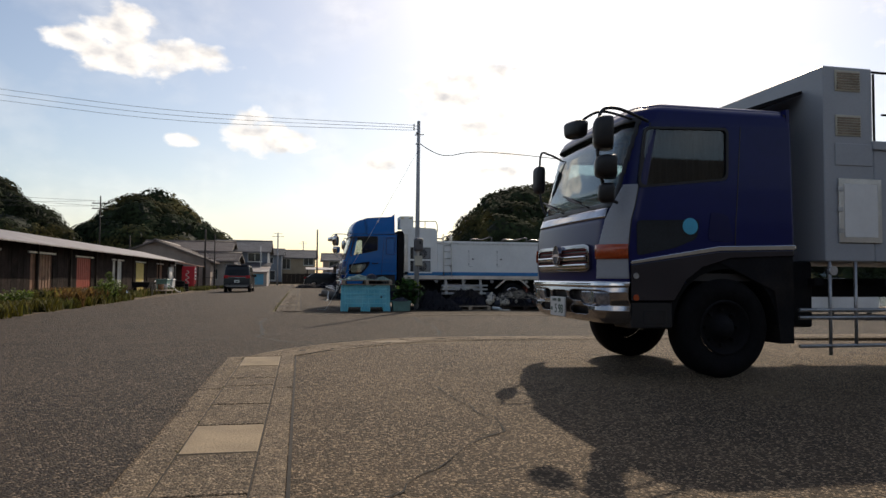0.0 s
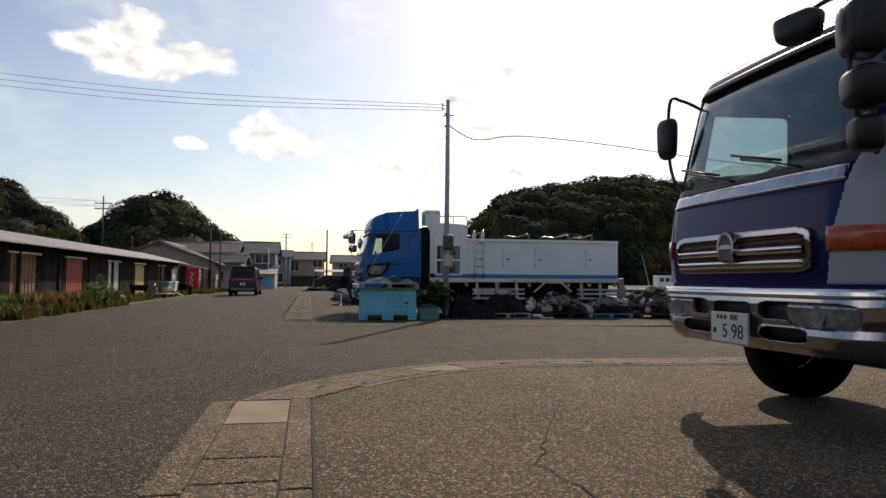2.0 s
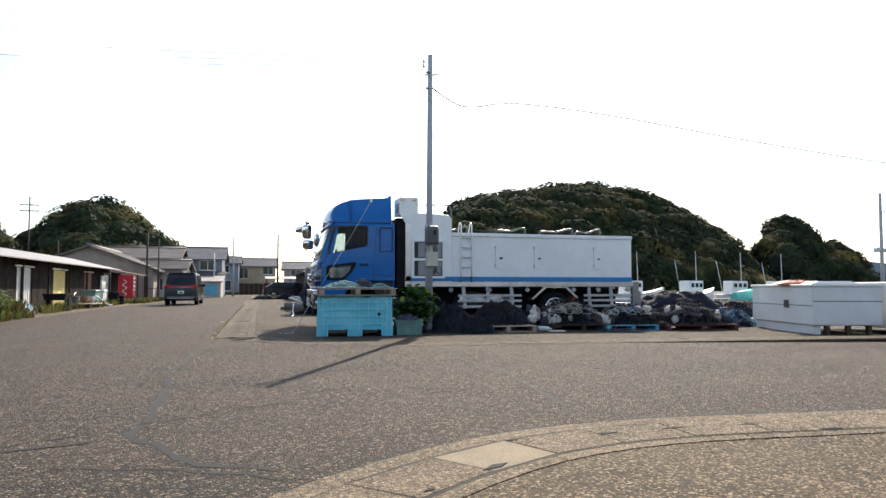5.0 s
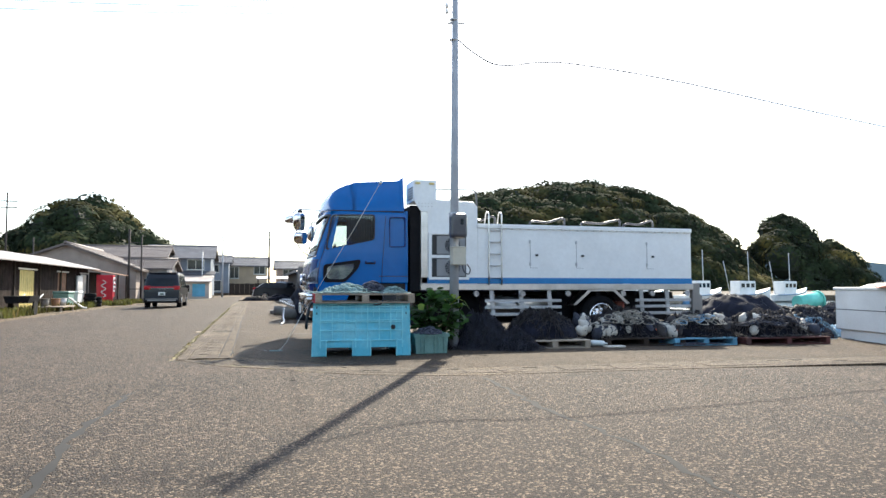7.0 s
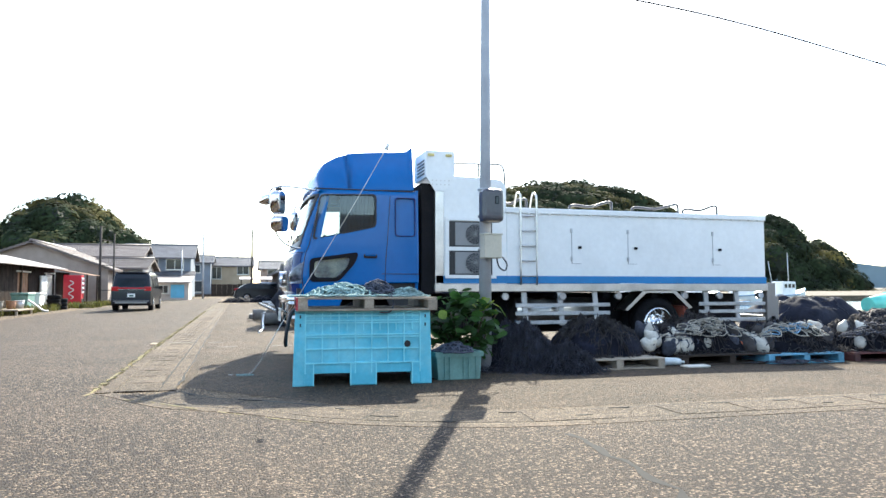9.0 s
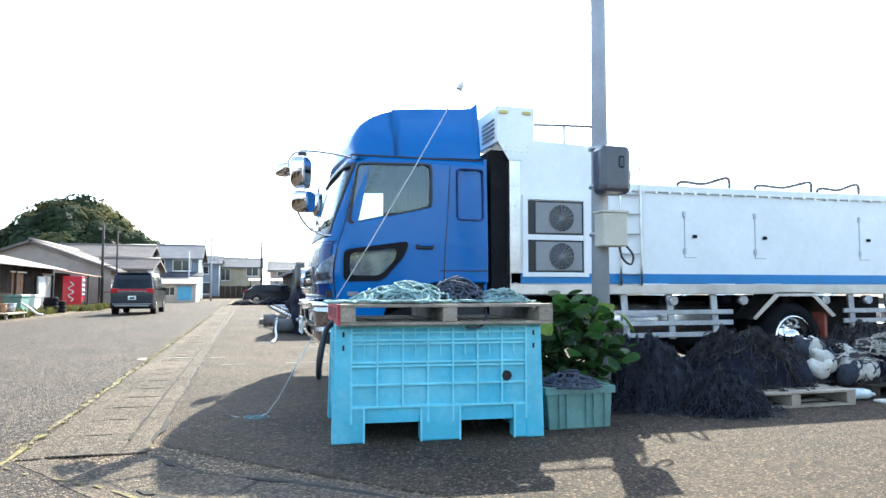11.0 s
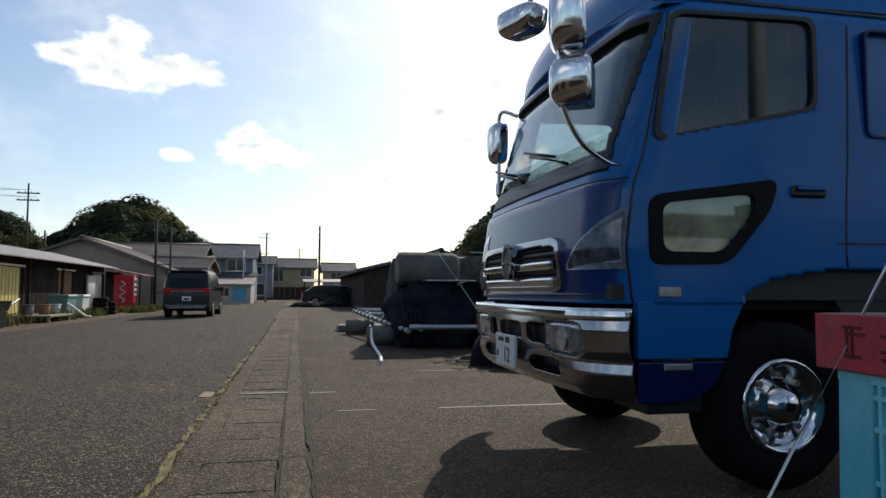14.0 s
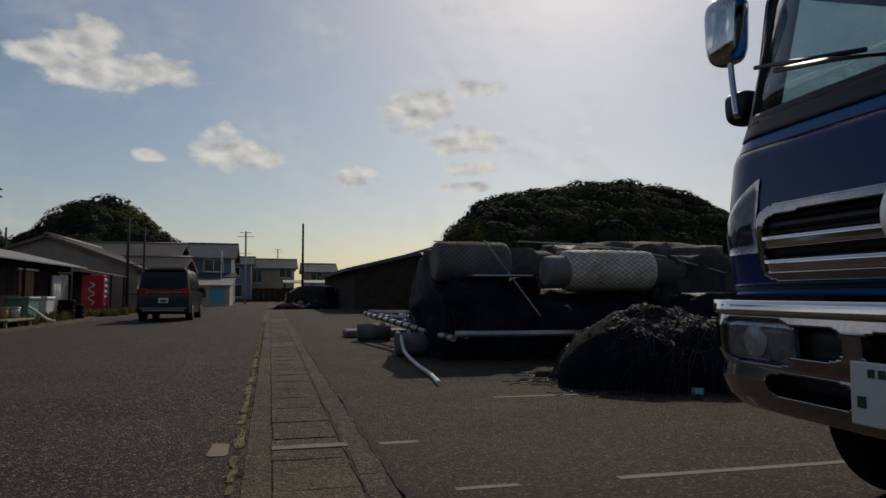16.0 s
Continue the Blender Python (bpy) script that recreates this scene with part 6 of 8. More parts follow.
part("mud_flap", box(6.66, 6.7, 0.05, 0.6, 0.15, 0.75), "rib_red", t2, "dark red mud flap")
part("rear_post", prism([(8.32, 0.45), (8.56, 0.45), (8.56, 0.85), (8.5, 0.88), (8.5, 1.12), (8.32, 1.12)], "y", 0.0, 0.12, bev=0.01), "silver", t2)
part("rear_bumper", box(8.4, 8.5, 0.0, T2W, 0.42, 0.55, 0.01), "galv", t2)

# the navy truck at the mouth of the branch
T1X, T1Y, T1W = 2.98, 6.42, 2.36
t1 = thing("tank_truck", T1X, T1Y, 0, "navy truck with chrome bumper and grey tank body, parked", "truck")
C1 = dict(width=T1W, length=2.13, floor=0.98, roof=2.81, paint="navy", paint_label="glossy navy cab",
          front=0.06, levels=[(0.98, 0.06, 0.0), (1.3, 0.04, 0.0), (1.62, 0.08, 0.0), (1.76, 0.13, 0.005), (2.64, 0.34, 0.03), (2.76, 0.4, 0.05), (2.81, 0.47, 0.1)],
          screen=(1.78, 2.67), window=[(0.36, 1.95), (1.36, 2.06), (1.37, 2.59), (0.44, 2.56)],
          grille=(0.42, 1.94, 1.13, 1.35), trim="bumper_chrome", slat="dark_red", bumper=(0.56, 0.98), bumper_in=0.02, inset=(0.16, 0.08), arch=([0.8, 0.87, 1.05, 1.38, 2.2], [0.5, 1.03, 1.16, 1.25, 1.28]), lamp=(0.12, 0.62, 0.74, 0.9), curtain=(0.5, 1.45, 1.92, 2.62, "curtain_dark"), plate=(1.18, 0.7, 0.44, 0.22), digits="5 98", crown=0.07)
s1 = cab(t1, C1)
grille_and_front(t1, s1, C1)
part("screen_trim", s1.patch(s1.front(0.2), s1.front(T1W - 0.2), 1.645, 1.75, 0.012, 0.03, 40, 4), "bumper_chrome", t1, "polished chrome panel below the windscreen")
for a, b in ((s1.front(0.016), s1.front(0.3)), (s1.front(T1W - 0.3), s1.front(T1W - 0.016))):
    near_ = a < s1.stops[2]
    lo_, hi_ = (a, b) if near_ else (b, a)
    # the panel narrows towards the screen
    def outside(s, z, lo_=lo_, hi_=hi_):
        return abs(s - lo_) > abs(hi_ - lo_) * float(np.interp(z, [1.02, 1.75, 1.98], [1.0, 0.66, 0.4]))
    part("corner_panel", s1.patch(a, b, 1.02, 1.98, 0.007, 0.02, 40, 40, holes=(outside,)), "grey_panel", t1, "pale grey corner panel")
    part("indicator", s1.patch(a + (0.0 if near_ else 0.02), b - (0.02 if near_ else 0.0), 1.22, 1.37, 0.02, 0.02, 14, 3), "amber", t1, "amber indicator lens")
part("door_seam", s1.patch(s1.front(0.014) - 0.006, s1.front(0.014) + 0.006, 1.2, 2.62, 0.003, 0.02, 1, 16), "black", t1)
part("door_seam", s1.patch(s1.side(1.426), s1.side(1.414), 1.35, 2.62, 0.003, 0.02, 1, 16), "black", t1)
low = rounded([(0.33, 1.25), (0.76, 1.34), (1.0, 1.44), (1.03, 1.63), (0.33, 1.61)], 0.05)
part("lower_window", prism(low, "y", -0.006, 0.0), "pane", t1, "dark lower door window")
low = rounded([(1.12, 1.42), (1.42, 1.4), (1.36, 1.68), (1.16, 1.72)], 0.05)
part("handle_recess", prism(low, "y", -0.006, 0.0), "navy_dark", t1)
part("sticker", cyl((0.92, -0.007, 1.56), (0.92, -0.011, 1.56), 0.085, seg=28), "sticker", t1, "round pale blue sticker")
part("chrome_strip", prism([(0.26, 1.165), (1.24, 1.31), (2.14, 1.335), (2.14, 1.385), (1.24, 1.36), (0.26, 1.2)], "y", -0.024, 0.02, bev=0.006), "chrome", t1, "polished chrome strip")
part("skirt", prism([(0.26, 0.8), (0.73, 0.8), (0.87, 1.01), (1.05, 1.14), (1.38, 1.24), (2.12, 1.27), (2.12, 1.33), (1.24, 1.305), (0.26, 1.16)], "y", -0.018, 0.04, bev=0.006), "skirt_chrome", t1, "mirror-polished dark wing panel")
part("door_step", box(0.27, 0.72, 0.0, 0.4, 0.52, 0.79, 0.012), "black", t1)
part("step_mirror", prism(rounded([(0.4, 0.56), (0.64, 0.56), (0.64, 0.7), (0.4, 0.7)], 0.03), "y", -0.005, 0.0), "pane", t1)
part("wing_lamp", cyl((0.31, -0.03, 1.05), (0.31, -0.015, 1.05), 0.03, seg=16), "lens", t1)
part("marker_lamp", cyl((0.31, -0.03, 0.83), (0.31, 0.0, 0.83), 0.03, seg=12), "amber", t1)
fender = []
for k in range(13):
    a = math.pi * k / 12
    fender.append((1.33 + 0.7 * math.cos(a), 0.55 + 0.66 * math.sin(a)))
fender = fender + [(1.33 + 0.6 * math.cos(math.pi * k / 12), 0.55 + 0.58 * math.sin(math.pi * k / 12)) for k in range(12, -1, -1)]
part("fender", prism(fender, "y", 0.012, 0.5), "rubber", t1, "black wheel arch")
part("fender_back", prism([(1.96, 0.35), (2.12, 0.35), (2.12, 1.28), (1.2, 1.22), (1.9, 0.9)], "y", 0.0, 0.4), "chassis", t1)
for y, o in ((0.17, -1), (T1W - 0.17, 1)):
    wheel(t1, 1.33, y, 0.52, 0.28, o, 0.29, "chassis", "dark wheel rim")
part("axle", cyl((1.33, 0.3, 0.5), (1.33, T1W - 0.3, 0.5), 0.08), "chassis", t1)
part("engine", box(0.4, 2.1, 0.5, T1W - 0.5, 0.55, 1.0, 0.04), "chassis", t1)
dump_frame(t1, 0.3, 9.0, T1W, 1.02)
# mirrors: two large black ones on the near corner, a round one, and one beyond
part("mirror_arm", tube(smooth_path([(0.46, 0.0, 2.62), (0.1, -0.05, 2.72), (-0.1, -0.08, 2.64), (-0.12, -0.08, 2.2), (-0.02, -0.06, 1.86), (0.12, 0.0, 1.78)]), 0.017, 8), "black", t1)
mirror(t1, (-0.06, -0.12, 2.445), 0.3, 0.33, 0.2, "black", -20)
mirror(t1, (-0.03, -0.12, 2.115), 0.28, 0.23, 0.22, "black", -20)
mirror(t1, (-0.02, -0.09, 1.86), 0.2, 0.2, 0.16, "black", -20)
mirror(t1, (-0.25, 0.16, 2.53), 0.28, 0.18, 0.14, "black", 15)
part("mirror_arm", tube(smooth_path([(0.4, 0.2, 2.68), (0.0, 0.1, 2.72), (-0.2, 0.17, 2.62)]), 0.014, 8), "black", t1)
part("mirror_arm", tube(smooth_path([(0.42, T1W - 0.06, 2.6), (0.28, T1W + 0.0, 2.68), (0.17, T1W + 0.04, 2.66), (0.17, T1W + 0.04, 2.1), (0.24, T1W - 0.02, 1.82)]), 0.015, 8), "black", t1)
mirror(t1, (0.17, T1W + 0.08, 2.34), 0.2, 0.38, 0.12, "black", 6)
part("wind_fairing", prism([(1.75, 2.84), (2.5, 3.1), (2.5, 3.14), (1.75, 2.88)], "y", 0.3, T1W - 0.3), "chassis", t1, "dark roof deflector strip")
# grey body
bd = part("body_tower", box(2.52, 3.14, 0.0, T1W, 1.22, 3.34, 0.012), "grey_panel", t1, "pale grey machinery tower")
for z0_, z1_ in ((3.07, 3.3), (2.58, 2.81)):
    v = part("vent", box(2.66, 2.98, -0.012, 0.0, z0_, z1_, 0.004), "jbox", bd, "louvred vent")
    for k in range(7):
        part("louvre", box(2.68, 2.96, -0.024, -0.012, z0_ + 0.02 + k * 0.028, z0_ + 0.035 + k * 0.028), "wood", v)
part("panel", box(2.65, 3.12, -0.01, 0.0, 2.26, 2.5, 0.004), "grey_panel", bd)
dr = part("hatch", box(2.68, 3.22, -0.02, 0.0, 1.42, 2.12, 0.006), "steel", bd, "framed metal service hatch")
part("hatch_panel", box(2.74, 3.16, -0.026, -0.02, 1.48, 2.06, 0.004), "white", dr)
for z in (1.55, 1.78, 2.0):
    part("hinge", box(2.66, 2.72, -0.034, -0.02, z - 0.025, z + 0.025, 0.004), "galv", dr)
tk = part("tank", box(3.14, 9.0, 0.0, T1W, 1.22, 2.5, 0.012), "grey_panel", t1, "grey fish tank body")
part("tank_lid", box(3.12, 9.02, -0.03, T1W + 0.03, 2.44, 2.54, 0.01), "grey_panel", tk)
part("roof_rail", tube(smooth_path([(3.1, 0.05, 3.32), (5.5, 0.05, 3.3), (5.6, 0.05, 3.2), (5.6, 0.05, 2.54)], 4), 0.014, 6), "chassis", t1)
part("roof_rail", tube([(3.2, 0.05, 3.3), (3.2, 0.05, 2.54)], 0.014, 6), "chassis", t1)
part("roof_rail", tube([(3.3, 0.05, 2.85), (5.6, 0.05, 2.85)], 0.012, 6), "chassis", t1)
part("under_box", box(2.2, 2.56, 0.25, T1W - 0.25, 0.5, 1.22, 0.02), "chassis", t1)
for z in (0.32, 0.62, 0.7):
    part("side_guard", tube([(2.2, 0.02, z), (5.9, 0.02, z)], 0.02, 8), "galv", t1)
for x in (2.58, 2.9, 3.4, 4.2, 5.0, 5.8):
    part("guard_post", tube([(x, 0.02, 0.22 if x < 2.6 else 0.3), (x, 0.02, 1.22)], 0.018, 8), "galv", t1)
part("rear_lamp", cyl((2.6, -0.02, 1.12), (2.6, 0.05, 1.12), 0.05, seg=14), "lens", t1)
for y, o in ((0.17, -1), (T1W - 0.17, 1)):
    for xx in (6.3, 7.6):
        wheel(t1, xx, y, 0.52, 0.28, o, 0.29)


# ---- fish crate, pallet, ropes ----
def pallet(name, x, y, z, lx, ly, label, tone="wood", end=None, rz=0, group=""):
    p = thing(name, x, y, z, label, "pallet", group, rz=rz)
    for k in range(3):
        u = -lx / 2 + 0.05 + k * (lx - 0.1) / 2
        part("bearer", box(u - 0.05, u + 0.05, -ly / 2, ly / 2, 0.022, 0.118, 0.004), tone, p)
    for zz in (0.0, 0.12):
        n = 8 if zz else 5
        for k in range(n):
            v = -ly / 2 + 0.05 + k * (ly - 0.1) / (n - 1)
            part("board", box(-lx / 2, lx / 2, v - 0.05, v + 0.05, zz, zz + 0.021, 0.003), tone, p)
    if end:
        part("end_board", box(-lx / 2 - 0.018, -lx / 2 - 0.001, -ly / 2, ly / 2, 0.0, 0.14, 0.003), end, p, "red painted end board")
        q = random.Random(12)
        for k in range(9):
            v = -ly / 2 + 0.14 + k * 0.118
            ink = bmesh.new()
            for z_ in q.sample((0.034, 0.052, 0.07, 0.088, 0.104), 3):
                box(-lx / 2 - 0.0195, -lx / 2 - 0.018, v + q.uniform(0.0, 0.014), v + q.uniform(0.058, 0.076), z_, z_ + 0.008, bm=ink)
            for u_ in q.sample((0.008, 0.024, 0.038, 0.056), 2):
                box(-lx / 2 - 0.0197, -lx / 2 - 0.018, v + u_, v + u_ + 0.009, 0.03 + q.uniform(0, 0.02), 0.113, bm=ink)
            part("stencil_mark", ink, "stencil", p, "worn dark stencilled mark")
    return p


def crate():
    c = thing("fish_crate", 1.92, 20.74, 0.004, "large turquoise plastic fish crate with ribbed walls", "crate", rz=-5.0)
    hw, d, h = 0.72, 1.1, 0.785
    foot = 0.13
    for nm, bx in (("wall", (-hw + 0.02, hw - 0.02, 0.02, 0.05, foot, h)), ("wall", (-hw + 0.02, hw - 0.02, d - 0.05, d - 0.02, foot, h)), ("wall", (-hw + 0.02, -hw + 0.05, 0.05, d - 0.05, foot, h)), ("wall", (hw - 0.05, hw - 0.02, 0.05, d - 0.05, foot, h)), ("floor_panel", (-hw + 0.05, hw - 0.05, 0.05, d - 0.05, foot, foot + 0.04))):
        part(nm, box(*bx), "bin", c)
    part("rim", ring_frame([(-hw, 0), (hw, 0), (hw, d), (-hw, d)], [(-hw + 0.06, 0.06), (hw - 0.06, 0.06), (hw - 0.06, d - 0.06), (-hw + 0.06, d - 0.06)], "z", h - 0.02, h + 0.004), "bin_rib", c)
    # corner posts taper out to the feet
    for sx in (-1, 1):
        for y0, y1 in ((0.0, 0.12), (d - 0.12, d)):
            px0, px1 = sx * hw, sx * (hw - 0.11)
            part("corner_post", prism([(px0 + sx * 0.02, 0.0), (px1, 0.0), (px1, h), (px0, h)], "y", y0, y1, bev=0.008), "bin", c)
    # ribs on the long sides
    cols = [-0.61 + 1.22 * k / 7 for k in range(8)]
    for y0, y1 in ((-0.0, 0.022), (d - 0.022, d)):
        for x in cols:
            part("rib", box(x - 0.006, x + 0.006, y0, y1, foot if abs(x) < 0.2 or abs(x) > 0.5 else 0.23, h - 0.02), "bin_rib", c)
        for k in range(7):
            x = (cols[k] + cols[k + 1]) / 2
            part("rib", box(x - 0.004, x + 0.004, y0 + 0.006, y1, 0.58, 0.66), "bin_rib", c)
            part("rib", box(x - 0.004, x + 0.004, y0 + 0.006, y1, 0.71, 0.765), "bin_rib", c)
        for z in (0.235, 0.385, 0.51, 0.535, 0.66, 0.685, 0.735):
            part("rib", box(-0.61, 0.61, y0 + 0.002, y1, z - 0.006, z + 0.006), "bin_rib", c)
        for x0, x1 in ((-0.72, -0.5), (-0.16, 0.16), (0.5, 0.72)):
            part("foot", box(x0 + 0.02, x1 - 0.02, min(y0, y1) + 0.006, min(y0, y1) + 0.12, 0.0, foot + 0.12, 0.008), "bin", c)
            for xe in (x0 + 0.02, x1 - 0.03):
                if abs(xe) < 0.6:
                    part("rib", box(xe, xe + 0.012, y0, y1, 0.0, 0.24), "bin_rib", c)
    for sx in (-1, 1):
        for k in range(6):
            y = 0.14 + k * (d - 0.28) / 5
            part("rib", box(min(sx * hw, sx * (hw - 0.02)), max(sx * hw, sx * (hw - 0.02)), y - 0.006, y + 0.006, foot, h - 0.02), "bin_rib", c)
        for z in (0.235, 0.385, 0.535, 0.66, 0.735):
            part("rib", box(min(sx * hw, sx * (hw - 0.02)), max(sx * hw, sx * (hw - 0.02)), 0.12, d - 0.12, z - 0.006, z + 0.006), "bin_rib", c)
        part("foot", box(min(sx * hw, sx * (hw - 0.1)), max(sx * hw, sx * (hw - 0.1)), d / 2 - 0.16, d / 2 + 0.16, 0.0, foot + 0.1, 0.008), "bin", c)
    part("drain_hole", cyl((0.47, -0.004, 0.43), (0.47, 0.03, 0.43), 0.036, seg=8), "black", c, "dark drain plug")
    for sx in (-1, 1):
        for z in (0.62, 0.71):
            part("slot", box(sx * 0.665 - 0.007, sx * 0.665 + 0.007, -0.003, 0.02, z, z + 0.035), "black", c)


crate()
pallet("pallet", 2.0, 21.28, 0.794, 1.48, 1.26, "weathered wooden pallet with red end, lying on the crate", end="red_wood", rz=-3.5)


def coil_heap(name, x, y, z, rx, ry, h, tone, count, thick, seed, label, category="rope", turns=2.2, group=""):
    """A heap of loosely thrown rope: many bent loops over a low mound."""
    r = random.Random(seed)
    t = thing(name, x, y, z, label, category, group)
    bm = bmesh.new()
    for k in range(count):
        a0 = r.uniform(0, 6.3)
        lr = r.uniform(0.035, 0.115)
        cx, cy = r.gauss(0, 0.42) * rx, r.gauss(0, 0.42) * ry
        pts = []
        m = 15
        tz = r.uniform(0.2, 1.0)
        for i in range(m):
            a = a0 + turns * 2 * math.pi * i / m * 0.5
            px_ = cx + lr * math.cos(a) * r.uniform(0.8, 1.25) + (i / m - 0.5) * r.uniform(0, 0.3) * rx
            py_ = cy + lr * math.sin(a) * r.uniform(0.8, 1.25)
            e = 1 - (px_ / rx) ** 2 - (py_ / ry) ** 2
            pz_ = thick + max(0.0, e) * h * tz + r.uniform(0, thick * 1.5)
            pts.append((px_, py_, pz_))
        tube(smooth_path(pts, 2), thick, 5, bm)
    part("strand", bm, tone, t, kind="stuff")
    return t


coil_heap("rope_heap", 1.72, 20.98, 0.936, 0.4, 0.25, 0.14, "rope_g", 95, 0.0095, 1, "heap of pale green rope on the wooden pallet")
coil_heap("rope_heap", 2.13, 21.03, 0.936, 0.25, 0.22, 0.19, "rope_d", 60, 0.008, 2, "heap of dark blue rope on the wooden pallet")
coil_heap("rope_heap", 2.44, 20.97, 0.936, 0.22, 0.2, 0.1, "rope_g", 40, 0.008, 3, "loose end of pale green rope on the pallet")
loop = thing("hanging_rope", 1.16, 21.2, 0.0, "thick black rope loop hanging from the pallet end", "rope")
part("strand", tube(smooth_path([(0.1, -0.03, 0.81), (0.03, -0.04, 0.76), (-0.01, -0.07, 0.62), (-0.03, -0.075, 0.48), (-0.025, -0.02, 0.41), (-0.02, 0.04, 0.43), (-0.01, 0.07, 0.56), (0.03, 0.02, 0.74), (0.1, 0.02, 0.81)], 5), 0.021, 8), "black", loop)
strand = thing("hanging_rope", 2.22, 20.69, 0.0, "thin dark rope end over the pallet edge", "rope")
part("strand", tube(smooth_path([(0.0, 0.1, 0.96), (0.0, 0.02, 0.945), (0.01, -0.01, 0.86), (-0.03, -0.015, 0.78), (-0.14, -0.01, 0.775)], 4), 0.008, 6), "rope_d", strand)

# ---- pole with boxes, stay and wires ----
pole = thing("utility_pole", 3.6, 21.58, 0, "grey concrete utility pole with meter boxes beside the crate", "pole")
part("shaft", cyl((0, 0, 0), (0.03, 0, 6.0), 0.082, 0.052, 20), "pole", pole)
for z in (1.5, 1.92, 2.26, 5.25, 5.6):
    part("band", cyl((0, 0, z), (0, 0, z + 0.03), 0.086 if z < 3 else 0.07, seg=18), "galv", pole)
mb = part("meter_box", box(-0.12, 0.16, -0.3, -0.08, 1.84, 2.26, 0.075, seg=4), "meter", pole, "brown rounded meter box")
part("meter_window", box(0.03, 0.08, -0.306, -0.298, 2.06, 2.16, 0.01), "pane", mb)
jb = part("junction_box", box(-0.09, 0.14, -0.24, -0.08, 1.4, 1.69, 0.008), "jbox", pole, "beige junction box")
part("box_lid", box(-0.1, 0.15, -0.25, -0.07, 1.685, 1.705, 0.004), "jbox", jb)
part("conduit", tube(smooth_path([(0.1, -0.16, 1.42), (0.12, -0.18, 1.3), (0.2, -0.18, 1.25), (0.24, -0.15, 1.33), (0.2, -0.1, 1.42)], 4), 0.01, 6), "wire", pole)
part("cross_arm", tube([(-0.1, 0, 5.55), (0.2, 0, 5.58)], 0.018, 6), "galv", pole)
for z in (5.82, 5.72):
    part("insulator", cyl((-0.12, 0, z), (-0.12, 0, z + 0.08), 0.03, 0.02, 10), "fibre", pole)
    part("bracket", tube([(0.0, 0, z + 0.02), (-0.12, 0, z + 0.02)], 0.01, 5), "galv", pole)


def cable(name, pts, r, label, tone="wire", kind="", n=8):
    p0 = Vector(pts[0])
    c = thing(name, p0.x, p0.y, p0.z, label, "cable", kind=kind)
    part("strand", tube([Vector(p) - p0 for p in smooth_path(pts, n)], r, 5), tone, c)


cable("service_cable", [(3.65, 21.58, 5.3), (4.0, 21.7, 5.12), (4.4, 21.8, 4.99), (4.8, 21.8, 5.0), (5.3, 21.85, 5.11), (6.2, 21.95, 5.17), (8.5, 22.2, 5.1), (13, 22.9, 4.87), (19.5, 24.2, 4.75), (27, 25.5, 4.8)], 0.014, "black service cable running from pole to pole", n=10)
for k in range(3):
    cable("overhead_wire", [(3.5, 21.58, 5.86 - k * 0.08), (-4, 25.2, 6.75 - k * 0.17), (-11.5, 29.6, 8.25 - k * 0.22), (-26, 38, 11.3 - k * 0.3)], 0.007, "thin overhead wire crossing the road")
guy = thing("stay_insulator", 2.369, 21.72, 2.78, "small white insulator on the stay wire", "insulator")
part("body", cyl((-0.012, 0.002, -0.03), (0.018, -0.002, 0.035), 0.03, 0.018, 12), "fibre", guy)
cable("stay_wire", [(3.58, 21.54, 5.0), (1.97, 21.78, 2.05), (1.13, 21.85, 0.62), (0.8, 21.93, 0.04), (0.53, 22.05, 0.012)], 0.0045, "thin steel stay wire with frayed end", "steel", n=3)
coil_heap("rope_end", 0.72, 21.96, 0.0, 0.05, 0.04, 0.04, "rope_g", 5, 0.004, 9, "frayed pale rope at the stay wire's foot")

# ---- creeper with box ----
plant = thing("climbing_plant", 3.33, 21.5, 0, "leafy green plant grown round the pole's foot", "plant")
r = random.Random(21)
leaf_bm = bmesh.new()
lv = [(0, 0, 0), (0.3, 0.25, 0.03), (0.42, 0.6, 0.0), (0.25, 0.9, -0.03), (0, 1.08, -0.1), (-0.25, 0.9, -0.03), (-0.42, 0.6, 0.0), (-0.3, 0.25, 0.03), (0, 0.5, -0.05)]
vv = [leaf_bm.verts.new(v) for v in lv]
for i in range(8):
    leaf_bm.faces.new((vv[8], vv[i], vv[(i + 1) % 8])).smooth = True
leaf0 = part("leaf", leaf_bm, "leaf", plant)
leaf_y = leaf0.copy()
leaf_y.data = leaf0.data.copy()
leaf_y.data.materials[0] = M["leaf_y"]
scene.collection.objects.link(leaf_y)
for k in range(9):
    a = r.uniform(0, 6.28)
    part("stem", tube(smooth_path([(0.1 * math.cos(a), 0.1 * math.sin(a), 0), (0.2 * math.cos(a), 0.15 * math.sin(a), 0.35), (0.4 * math.cos(a), 0.25 * math.sin(a), r.uniform(0.6, 0.9))], 3), 0.008, 5), "bark", plant)
k = 0
